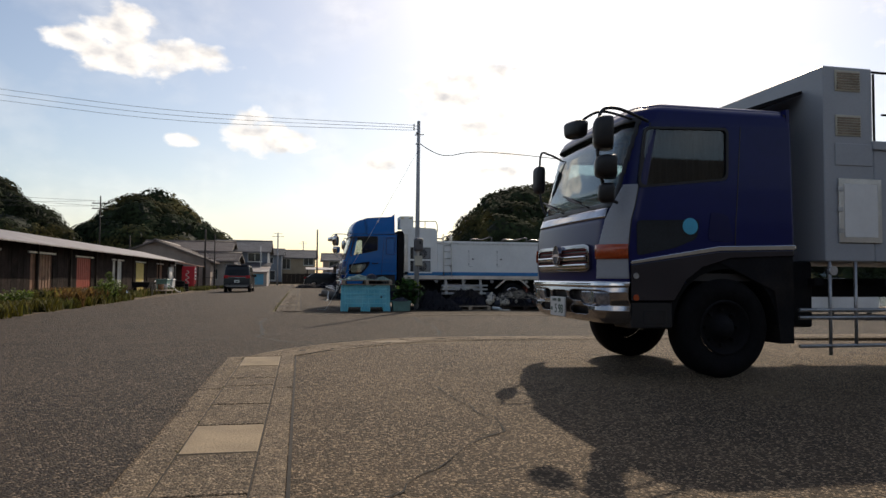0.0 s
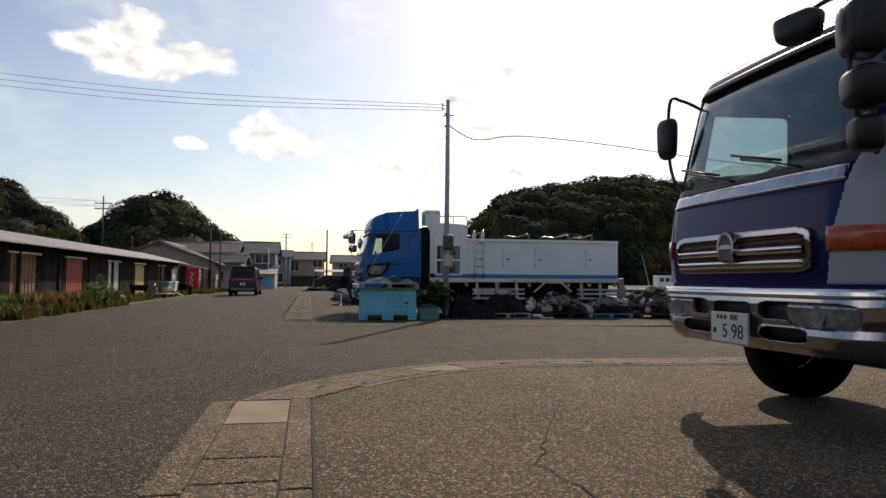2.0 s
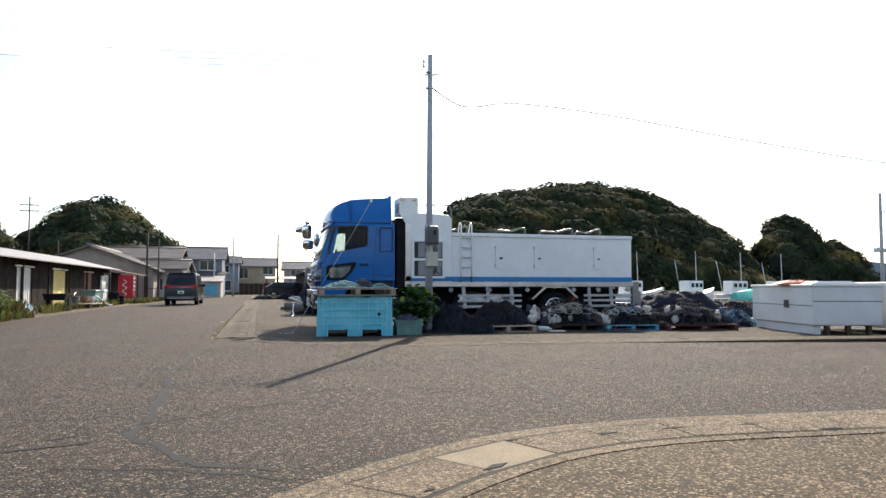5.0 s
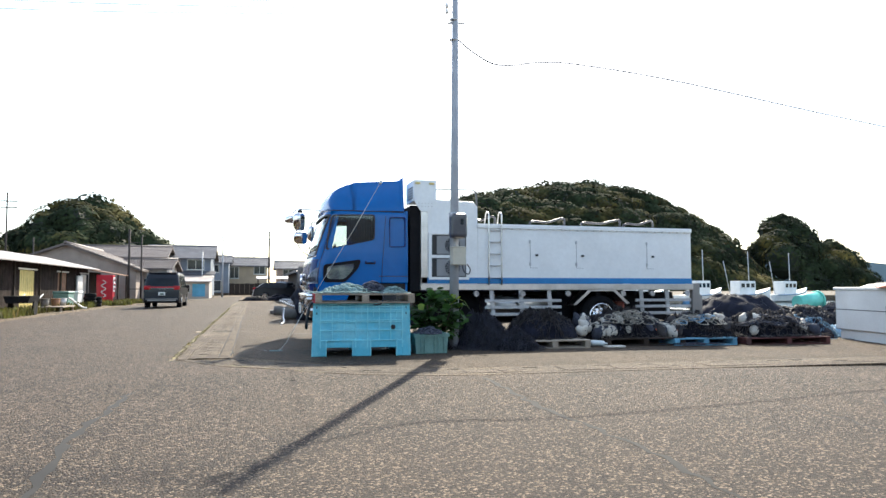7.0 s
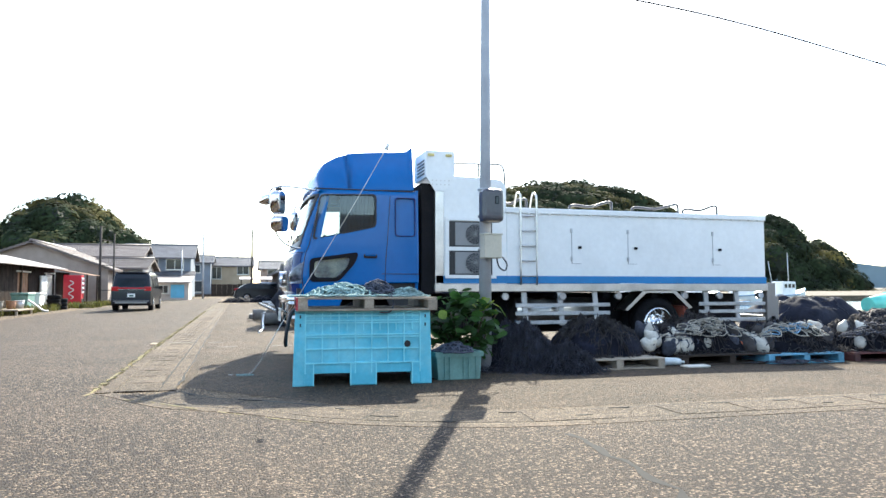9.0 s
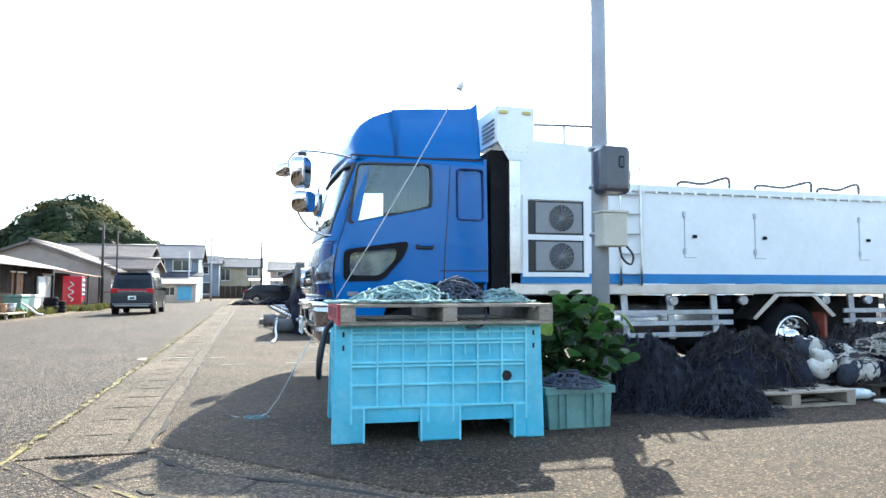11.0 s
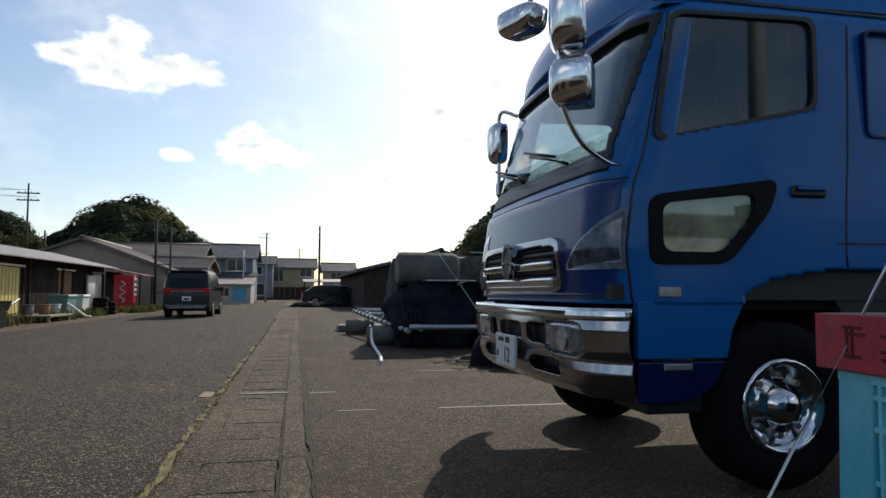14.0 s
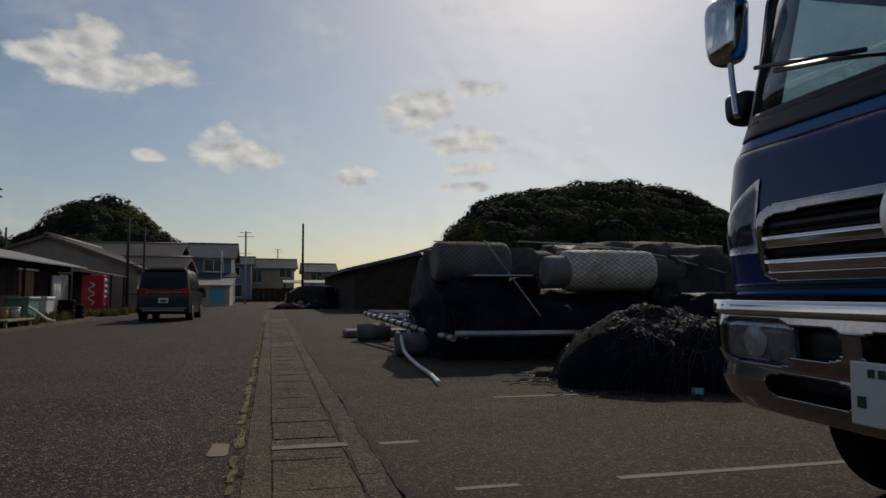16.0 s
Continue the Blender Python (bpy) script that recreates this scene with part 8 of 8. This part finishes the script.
part("pipe", tube(smooth_path([(-0.06, 0.6, 0.34), (-0.08, 0.2, 0.3), (-0.12, -0.3, 0.12), (-0.14, -1.2, 0.035), (-0.2, -2.2, 0.03), (-0.3, -3.1, 0.03)], 5), 0.026, 8), "fibre", hose)
bundle("net_bundle", 1.75, 2.3, 32.8, 34.6, 1.62, "net_brown", "tall dark bundle draped with brown net", 3)
bundle("net_bundle", 1.75, 3.2, 32.3, 34.0, 1.17, "tarp", "low dark bale under black tarpaulin", 4)
bundle("net_bundle", 3.0, 5.2, 32.2, 34.2, 1.02, "tarp", "low dark bale under black netting", 5)
bundle("net_bundle", 2.4, 4.4, 34.2, 36.4, 1.72, "net_brown", "high bale covered with pale brown netting", 6)
bundle("net_bundle", 4.4, 7.4, 33.4, 36.0, 1.85, "net_brown", "wide bale covered with brown netting", 7)
bundle("net_bundle", 5.1, 6.6, 31.8, 33.2, 1.5, "net_brown", "dark brown net bag in the stack", 8)
bundle("net_bundle", 6.4, 9.2, 31.0, 34.0, 1.3, "tarp", "dark bale beside the stacked drums", 9)
bundle("net_bundle", 4.6, 7.2, 30.2, 31.6, 0.95, "tarp", "low dark bale behind the net mound", 10)
drum(1.72, 2.83, 32.7, 1.4, 0.29, "foam", "dirty white foam drum under black net")
drum(3.1, 3.5, 31.9, 1.24, 0.22, "foam", "small white drum end under net", net=False)
drum(3.4, 4.75, 31.95, 1.26, 0.29, "float_w", "large white foam drum wrapped in black net")
drum(4.8, 5.35, 32.1, 1.25, 0.22, "foam", "grey foam drum under net")
pale = thing("folded_sheet", 2.6, 32.25, 1.17, "sunlit pale sheet of netting on the bale", "sheet")
part("sheet", box(-0.44, 0.44, -0.12, 0.3, 0.0, 0.03, 0.012), "galv", pale)
cable("lashing_rope", [(2.4, 32.42, 1.7), (2.75, 32.2, 1.15), (3.05, 31.9, 0.62)], 0.012, "pale lashing rope over the bale", "rope_g", n=3)
cable("lashing_rope", [(3.2, 33.2, 1.75), (4.6, 32.3, 1.6), (5.9, 31.6, 1.2)], 0.012, "pale lashing rope over the drums", "rope_g", n=3)
net_heap("net_heap", 3.55, 29.6, 0, 1.2, 1.0, 0.76, 41, "rounded mound of coarse black netting on the ground", strands=900, sr=0.004, lumps=2.6, fibre="net_fibre", dome=0.34, rough=0.6, fluff=0.03)
net_heap("net_heap", 4.6, 29.4, 0, 0.7, 0.7, 0.5, 42, "low mound of coarse black netting on the ground", strands=300, sr=0.007)
crate2 = thing("basket", 3.6, 28.75, 0, "flattened green-white plastic basket under the net", "basket")
for k in range(5):
    part("slat", box(-0.35 + k * 0.15, -0.25 + k * 0.15, -0.1, 0.12, 0.0, 0.06, 0.004), "bin_rib", crate2)


# ---- vehicles on the road ----
def car(name, x, y, rz, length, width, height, paint, label, tall=True, group=""):
    """A car with its rear at the local origin, driving along +y."""
    c = thing(name, x, y, ground_z(x, y) + 0.0, label, "car", group, rz=rz)
    L, W, H = length, width, height
    if tall:
        prof = [(0.03, 0.34), (0.0, 0.55), (0.02, 1.0), (0.1, 1.25), (0.24, H - 0.1), (0.42, H), (L * 0.62, H - 0.02), (L * 0.72, H - 0.2), (L * 0.83, 1.12), (L * 0.96, 1.0), (L, 0.75), (L, 0.36), (L - 0.1, 0.26), (0.15, 0.26)]
    else:
        prof = [(0.03, 0.34), (0.0, 0.55), (0.05, 0.95), (0.3, 1.05), (0.75, H - 0.06), (1.2, H), (L * 0.52, H - 0.02), (L * 0.68, 1.0), (L * 0.92, 0.82), (L, 0.62), (L, 0.34), (L - 0.1, 0.24), (0.15, 0.24)]
    bm = bmesh.new()
    n = len(prof)
    rings = []
    for s in (-1.0, -0.94, 0.94, 1.0):
        ring = []
        for yy, zz in prof:
            k = 0.0 if zz < 1.0 else (zz - 1.0) / (H - 1.0)
            inset = 0.13 * k + (0.02 if abs(s) == 1 else 0)
            half = W / 2 - inset if abs(s) == 1 else (W / 2 - inset) * 0.94
            cy, cz = L / 2, 0.8
            q = 0.975 if abs(s) == 1 else 1.0
            ring.append(bm.verts.new((math.copysign(half, s), cy + (yy - cy) * q, cz + (zz - cz) * q)))
        rings.append(ring)
    for a, b in zip(rings, rings[1:]):
        for i in range(n):
            bm.faces.new((a[i], a[(i + 1) % n], b[(i + 1) % n], b[i]))
    bm.faces.new(rings[0])
    bm.faces.new(rings[-1][::-1])
    bmesh.ops.recalc_face_normals(bm, faces=bm.faces[:])
    part("body", bm, paint, c)
    top = H - 0.14
    lo = 1.08 if tall else 0.98
    slope = 0.13 / (H - 1.0)
    for s in (-1, 1):
        spans = ((0.42, L * 0.3), (L * 0.31, L * 0.5), (L * 0.51, L * 0.7)) if tall else ((0.75, L * 0.36), (L * 0.37, L * 0.6))
        for k, (a, b) in enumerate(spans):
            last = k == len(spans) - 1
            poly = [(a, lo), (b + (0.22 if last else 0), lo), (b - (0.1 if last else 0), top), (a + (0.1 if k == 0 and not tall else 0), top)]
            g = bmesh.new()
            vs_ = [g.verts.new((s * (W / 2 - slope * (z - 1.0) + 0.004), q, z)) for q, z in poly]
            g.faces.new(vs_)
            bmesh.ops.solidify(g, geom=g.faces[:], thickness=0.01)
            part("side_window", g, "pane", c, "dark glass")
    # rear window, lamps, bumper, plate
    if tall:
        rw = [(-W / 2 + 0.2, 1.18), (W / 2 - 0.2, 1.18), (W / 2 - 0.28, H - 0.16), (-W / 2 + 0.28, H - 0.16)]
        g = bmesh.new()
        g.faces.new([g.verts.new((x_, 0.055 + (z - 1.12) * 0.3, z)) for x_, z in rw])
        bmesh.ops.solidify(g, geom=g.faces[:], thickness=0.015)
        part("rear_window", g, "pane", c, "dark rear glass")
        part("rear_trim", box(-W / 2 + 0.3, W / 2 - 0.3, -0.014, 0.05, 1.0, 1.045, 0.006), "chrome", c, "chrome tailgate bar")
        part("rear_reflector", box(-W / 2 + 0.32, W / 2 - 0.32, -0.006, 0.06, 1.05, 1.12, 0.006), "tail", c)
        part("step_guard", box(-W / 2 + 0.2, W / 2 - 0.2, -0.07, 0.0, 0.36, 0.44, 0.012), "silver", c, "silver lower bumper guard")
        part("roof_spoiler", box(-W / 2 + 0.22, W / 2 - 0.22, 0.16, 0.5, H - 0.045, H + 0.005, 0.015), paint, c)
    for s in (-1, 1):
        part("tail_light", box(min(s * (W / 2 - 0.34), s * (W / 2 - 0.03)), max(s * (W / 2 - 0.34), s * (W / 2 - 0.03)), -0.012, 0.26, 0.86 if not tall else 0.96, 1.02 if not tall else 1.16, 0.02), "tail", c, "red tail light")
        part("headlight", box(min(s * (W / 2 - 0.4), s * (W / 2 - 0.05)), max(s * (W / 2 - 0.4), s * (W / 2 - 0.05)), L - 0.16, L + 0.005, 0.62, 0.78, 0.02), "lens", c)
        part("door_mirror", box(min(s * (W / 2 - 0.02), s * (W / 2 + 0.18)), max(s * (W / 2 - 0.02), s * (W / 2 + 0.18)), L * 0.68, L * 0.72, 1.05, 1.22, 0.025), paint, c)
        for wy in (0.85, L - 0.9):
            t = cyl((s * (W / 2 - 0.22), wy, 0.33), (s * (W / 2 + 0.005), wy, 0.33), 0.33, seg=28)
            w = part("wheel", t, "rubber", c)
            part("rim", cyl((s * (W / 2), wy, 0.33), (s * (W / 2 + 0.012), wy, 0.33), 0.22, 0.2, seg=24), "chrome", w, "bright alloy rim")
            for k in range(6):
                a = 2 * math.pi * k / 6
                part("spoke_gap", cyl((s * (W / 2 + 0.011), wy + 0.13 * math.cos(a), 0.33 + 0.13 * math.sin(a)), (s * (W / 2 + 0.015), wy + 0.13 * math.cos(a), 0.33 + 0.13 * math.sin(a)), 0.04, seg=8), "black", w)
    part("bumper", box(-W / 2 + 0.03, W / 2 - 0.03, -0.05, 0.12, 0.34, 0.56, 0.03), paint, c)
    part("bumper_trim", box(-W / 2 + 0.12, W / 2 - 0.12, -0.056, -0.05, 0.46, 0.5), "silver", c)
    part("number_plate", box(-0.165, 0.165, -0.02, -0.005, 0.66, 0.83, 0.003), "plate", c, "white number plate")
    part("plate_bar", box(-0.1, 0.1, -0.024, -0.02, 0.69, 0.77), "plate_ink", c)
    return c


car("minivan", -4.2, 49.0, 0, 4.7, 1.8, 1.85, "van", "black minivan with tinted glass driving on the road")
car("parked_car", 1.35, 70.2, -88, 4.2, 1.7, 1.5, "van_silver", "silver hatchback parked beside covered nets", False, "cars parked by the yard")
car("parked_car", 0.4, 67.6, -88, 4.4, 1.7, 1.42, "van", "black car parked beside covered nets", False, "cars parked by the yard")
net_heap("net_heap", 0.6, 65.2, 0, 1.0, 0.7, 0.33, 51, "black net heap before the parked cars", strands=80, sr=0.012)
net_heap("net_heap", 2.3, 65.3, 0, 1.0, 0.7, 0.42, 52, "black net heap before the parked cars", strands=80, sr=0.012)
net_heap("net_heap", 4.4, 65.5, 0, 1.2, 0.7, 0.36, 53, "long black net heap beside the warehouse", strands=80, sr=0.012)

# ---- things before the sheds ----
vm = thing("vending_machine", -9.05, 60.3, ground_z(-9, 60) - 0.03, "red drinks vending machine with white script on its side", "vending machine")
part("body", box(-0.5, 0.5, 0.0, 0.8, 0.05, 2.0, 0.02), "vend", vm)
part("front_panel", box(0.5, 0.53, 0.06, 0.74, 0.9, 1.85, 0.01), "fibre", vm, "pale display window")
for k in range(3):
    for j in range(5):
        part("sample_can", cyl((0.535, 0.14 + j * 0.13, 1.02 + k * 0.28), (0.535, 0.14 + j * 0.13, 1.18 + k * 0.28), 0.033, seg=8), "vend" if (j + k) % 2 else "silver", vm)
part("slot_panel", box(0.5, 0.525, 0.1, 0.7, 0.3, 0.55, 0.01), "black", vm)
part("foot", box(-0.46, 0.46, 0.05, 0.75, 0.0, 0.06), "black", vm)
# the white script is drawn as a plain flowing band
band = [(-0.06 + 0.13 * math.sin(k * 1.25), -0.004, 0.55 + k * 0.085) for k in range(14)]
part("script_band", tube(smooth_path(band, 4), 0.03, 6), "fibre", vm, "white flowing band")
for nm, x, y, z, h, tone, lab in (("utility_pole", -8.35, 65.0, -0.15, 5.4, "pole_dark", "dark tarred timber pole beside the road"), ("utility_pole", -7.6, 65.6, -0.15, 4.95, "pole_dark", "thin dark timber pole beside the road"), ("utility_pole", 1.75, 75.0, 0.0, 6.1, "pole_dark", "tall dark pole beside the yard"), ("utility_pole", -2.65, 85.0, 0.0, 6.3, "pole", "grey pole with antennas beside the houses"), ("utility_pole", -22.5, 85.3, -0.15, 10.3, "pole_dark", "tall dark utility pole behind the shed"), ("utility_pole", -15.0, 66.5, -0.15, 4.8, "pole_dark", "dark post behind the shed"), ("utility_pole", 0.5, 128.0, 0.0, 7.5, "pole", "distant pole with an antenna"), ("utility_pole", -4.6, 84.6, 0.0, 4.6, "galv", "thin metal pole beside the garage")):
    p = thing(nm, x, y, z, lab, "pole")
    part("shaft", cyl((0, 0, 0), (0, 0, h), 0.1 if h > 5.2 else 0.07, 0.07 if h > 5.2 else 0.05, 12), tone, p)
    if h in (6.3, 7.5):
        for zz, w in ((h - 0.1, 0.5), (h - 0.45, 0.7), (h - 1.9, 0.45)):
            part("antenna_bar", tube([(-w, 0, zz), (w, 0, zz)], 0.025, 5), "galv", p)
            for k in range(5):
                part("antenna_rod", tube([(-w + k * w / 2, -0.25, zz), (-w + k * w / 2, 0.25, zz)], 0.014, 4), "galv", p)
    if h > 10:
        for zz in (h - 0.9, h - 1.5):
            part("cross_arm", box(-0.9, 0.9, -0.05, 0.05, zz, zz + 0.1), "pole_dark", p)
            for k in range(4):
                part("insulator", cyl((-0.75 + k * 0.5, 0, zz + 0.1), (-0.75 + k * 0.5, 0, zz + 0.24), 0.05, 0.03, 8), "fibre", p)
for k in range(4):
    cable("overhead_wire", [(-23.2 + k * 0.45, 85.3, 9.6 - (k % 2) * 0.6), (-35, 78, 9.4 - k * 0.35), (-60, 62, 10.2 - k * 0.35)], 0.015, "thin overhead wire behind the shed")
ladder = thing("ladder_bars", -8.0, 65.3, 0, "thin rungs tied between two dark poles", "rungs")
for z in (0.9, 2.6, 4.3):
    part("rung", tube([(-0.35, -0.3, z), (0.4, 0.3, z)], 0.03, 6), "pole_dark", ladder)
awning = thing("awning", -9.9, 61.0, -0.15, "rusty lean-to awning on dark posts beside the shed", "awning")
part("roof", prism([(-0.2, 2.3), (1.6, 2.0), (1.6, 2.04), (-0.2, 2.36)], "y", 0.05, 3.6), "rust", awning)
for x, y in ((1.5, 0.2), (1.5, 3.4), (-0.1, 3.4)):
    part("post", box(x - 0.05, x + 0.05, y - 0.05, y + 0.05, 0, 2.02), "timber", awning)
part("back_board", box(-0.25, -0.2, 0.05, 3.5, 0.0, 2.2), "timber", awning)
bins = thing("storage_bin", -9.4, 51.6, ground_z(-9.4, 51), "pale green lidded plastic storage bin", "bin", "storage bins by the shed")
part("body", prism([(-0.32, 0.0), (0.32, 0.0), (0.36, 0.85), (-0.36, 0.85)], "y", -0.6, 0.6, bev=0.02), "greenbox", bins)
part("lid", box(-0.4, 0.4, -0.65, 0.65, 0.83, 0.95, 0.03), "greenbox", bins)
b2 = thing("storage_bin", -9.35, 53.4, ground_z(-9.4, 53), "white lidded foam storage bin", "bin", "storage bins by the shed")
part("body", prism([(-0.32, 0.0), (0.32, 0.0), (0.36, 0.85), (-0.36, 0.85)], "y", -0.5, 0.5, bev=0.02), "fibre", b2)
part("lid", box(-0.4, 0.4, -0.55, 0.55, 0.83, 0.95, 0.03), "fibre", b2)


def loose_tyre(x, y, z, lean=0.0):
    t = thing("old_tyre", x, y, z, "old black tyre stacked by the shed", "tyre", "old tyres by the shed")
    bm = bmesh.new()
    seg = 20
    prof = [(0.2, -0.08), (0.3, -0.1), (0.33, -0.06), (0.33, 0.06), (0.3, 0.1), (0.2, 0.08)]
    rings = [[bm.verts.new((q * math.cos(2 * math.pi * i / seg), q * math.sin(2 * math.pi * i / seg), p + 0.1)) for i in range(seg)] for q, p in prof]
    for a in range(6):
        b = (a + 1) % 6
        for i in range(seg):
            bm.faces.new((rings[a][i], rings[a][(i + 1) % seg], rings[b][(i + 1) % seg], rings[b][i])).smooth = True
    bmesh.ops.recalc_face_normals(bm, faces=bm.faces[:])
    part("tread", bm, "rubber", t)


for k in range(4):
    loose_tyre(-8.75 + 0.03 * (k % 2), 54.6, ground_z(-8.7, 54) + 0.2 * k)
for k in range(3):
    loose_tyre(-8.6, 55.5 + 0.03 * k, ground_z(-8.6, 55) + 0.2 * k)
bench = thing("low_platform", -8.9, 47.6, ground_z(-8.9, 47), "low grey timber platform with pots before the yellow door", "platform")
part("top", box(-0.7, 0.7, -1.2, 1.2, 0.2, 0.26, 0.008), "wood", bench)
for x in (-0.6, 0.6):
    for y in (-1.1, 1.1):
        part("leg", box(x - 0.04, x + 0.04, y - 0.04, y + 0.04, 0, 0.2), "wood", bench)
for k, (dx, dy, tone, lab) in enumerate(((-0.2, -0.7, "foam", "grey metal pot on the platform"), (0.1, 0.0, "rust", "brown clay pot on the platform"), (0.2, 0.8, "galv", "dented metal bucket on the platform"))):
    pt = thing("pot", -8.9 + dx, 47.6 + dy, ground_z(-8.9, 47) + 0.26, lab, "pot")
    part("body", cyl((0, 0, 0), (0, 0, 0.34), 0.16, 0.2, 16), tone, pt)
    part("rim", cyl((0, 0, 0.32), (0, 0, 0.36), 0.215, seg=16), tone, pt)
barrow = thing("handcart", -8.9, 43.0, ground_z(-8.9, 43), "rusty dark handcart leaning by the shed", "cart")
part("tray", prism([(-0.4, 0.5), (0.4, 0.5), (0.5, 0.8), (-0.5, 0.8)], "y", -0.8, 0.6), "chassis", barrow)
for s in (-0.45, 0.45):
    part("wheel", cyl((s - 0.03, 0, 0.3), (s + 0.03, 0, 0.3), 0.3, seg=20), "rubber", barrow)
    part("shaft", tube([(s * 0.8, 0.6, 0.6), (s * 0.8, 1.5, 0.85)], 0.025, 6), "galv", barrow)
net_heap("tarp_heap", -8.9, 32.2, ground_z(-8.9, 32), 0.5, 1.2, 0.5, 61, "crumpled blue tarpaulin lying in the weeds", "tarp_blue", "rope_b", strands=30, category="tarpaulin")
net_heap("tarp_heap", -8.8, 37.6, ground_z(-8.9, 37), 0.4, 0.8, 0.5, 62, "crumpled blue and dark net bundle", "tarp_blue", "rope_d", strands=60, category="tarpaulin")
pipe = thing("leaning_pipe", -8.4, 50.4, ground_z(-8.4, 50), "grey bent downpipe leaning by the bins", "pipe")
part("pipe", tube(smooth_path([(-0.5, 0, 0.6), (-0.3, 0.1, 0.45), (0.1, 0.3, 0.1), (0.3, 0.4, 0.06)], 4), 0.05, 8), "fibre", pipe)
sheet_w = thing("hanging_sheet", -10.05, 57.4, 0, "pale corrugated sheet leaning on the shed", "sheet")
for k in range(8):
    part("fold", cyl((0.04 * (k % 2), k * 0.14, -0.1), (0.0, k * 0.14, 1.75), 0.08, seg=8), "door_white", sheet_w)


# ---- boats in the harbour ----
def boat(x, y, rz, L, label):
    b = thing("fishing_boat", x, y, -0.9, label, "boat", "boats in the harbour", rz=rz)
    bm = bmesh.new()
    secs = []
    for k in range(9):
        u = k / 8
        w = 1.25 * (1 - max(0, (u - 0.45) / 0.55) ** 2.2) * (0.9 + 0.1 * min(1, u * 4))
        zt = 1.0 + 0.9 * u ** 3
        secs.append([bm.verts.new((L * (u - 0.5), s * w * q, z)) for s, q, z in ((-1, 1.0, zt), (-1, 0.75, 0.2), (0, 0, -0.1), (1, 0.75, 0.2), (1, 1.0, zt))])
    for a, c in zip(secs, secs[1:]):
        for i in range(4):
            bm.faces.new((a[i], c[i], c[i + 1], a[i + 1]))
        bm.faces.new((a[4], c[4], c[0], a[0]))
    bm.faces.new(secs[0])
    bmesh.ops.recalc_face_normals(bm, faces=bm.faces[:])
    part("hull", bm, "fibre", b, "white hull")
    part("rub_rail", tube([(L * (k / 8 - 0.5), -1.27 * (1 - max(0, (k / 8 - 0.45) / 0.55) ** 2.2), 0.95 + 0.9 * (k / 8) ** 3) for k in range(9)], 0.06, 6), "tarp_blue", b)
    cb = part("cabin", box(-L * 0.25, L * 0.08, -0.8, 0.8, 1.0, 2.7, 0.06), "fibre", b)
    for k in range(3):
        part("cabin_window", box(-L * 0.22 + k * L * 0.1, -L * 0.15 + k * L * 0.1, -0.815, -0.8, 1.9, 2.4), "pane", cb)
    part("mast", tube([(L * 0.05, 0, 1.0), (L * 0.03, 0, 6.4)], 0.05, 8), "galv", b)
    part("boom", tube([(-L * 0.35, 0, 1.0), (-L * 0.48, 0, 5.2)], 0.045, 8), "galv", b)
    part("stay", tube([(L * 0.03, 0, 6.3), (L * 0.46, 0, 1.9)], 0.015, 4), "wire", b)


boat(52, 82, 20, 8.0, "white fishing boat with masts moored in the harbour")
boat(60, 84, 8, 8.0, "white fishing boat with a small cabin, moored")
boat(68, 86, 15, 8.0, "white fishing boat moored by the far quay")
boat(45, 84, -5, 7.5, "white fishing boat moored beyond the tank truck")
hut = thing("harbour_hut", 80.0, 74.0, -0.9, "turquoise-roofed hut on a floating pontoon", "hut")
part("pontoon", box(-5, 9, -2, 3, 0.2, 0.9), "concrete", hut)
part("wall", box(-1.8, 1.8, -1.2, 1.2, 0.9, 2.8), "shutter", hut)
part("roof", prism([(-1.7, 2.7), (1.7, 2.7), (1.7, 2.85), (0, 3.5), (-1.7, 2.85)], "x", -2.3, 2.3), "tarp_green", hut)
pont = thing("pontoon", 42.0, 80.0, -0.9, "long low floating pontoon with dark nets", "pontoon")
part("deck", box(-14, 14, -1.5, 1.5, 0.1, 0.55, 0.03), "wood", pont)
for k in range(8):
    part("float", cyl((-13 + k * 3.6, -1.6, 0.1), (-11.5 + k * 3.6, -1.6, 0.1), 0.35, seg=12), "tarp_blue", pont)
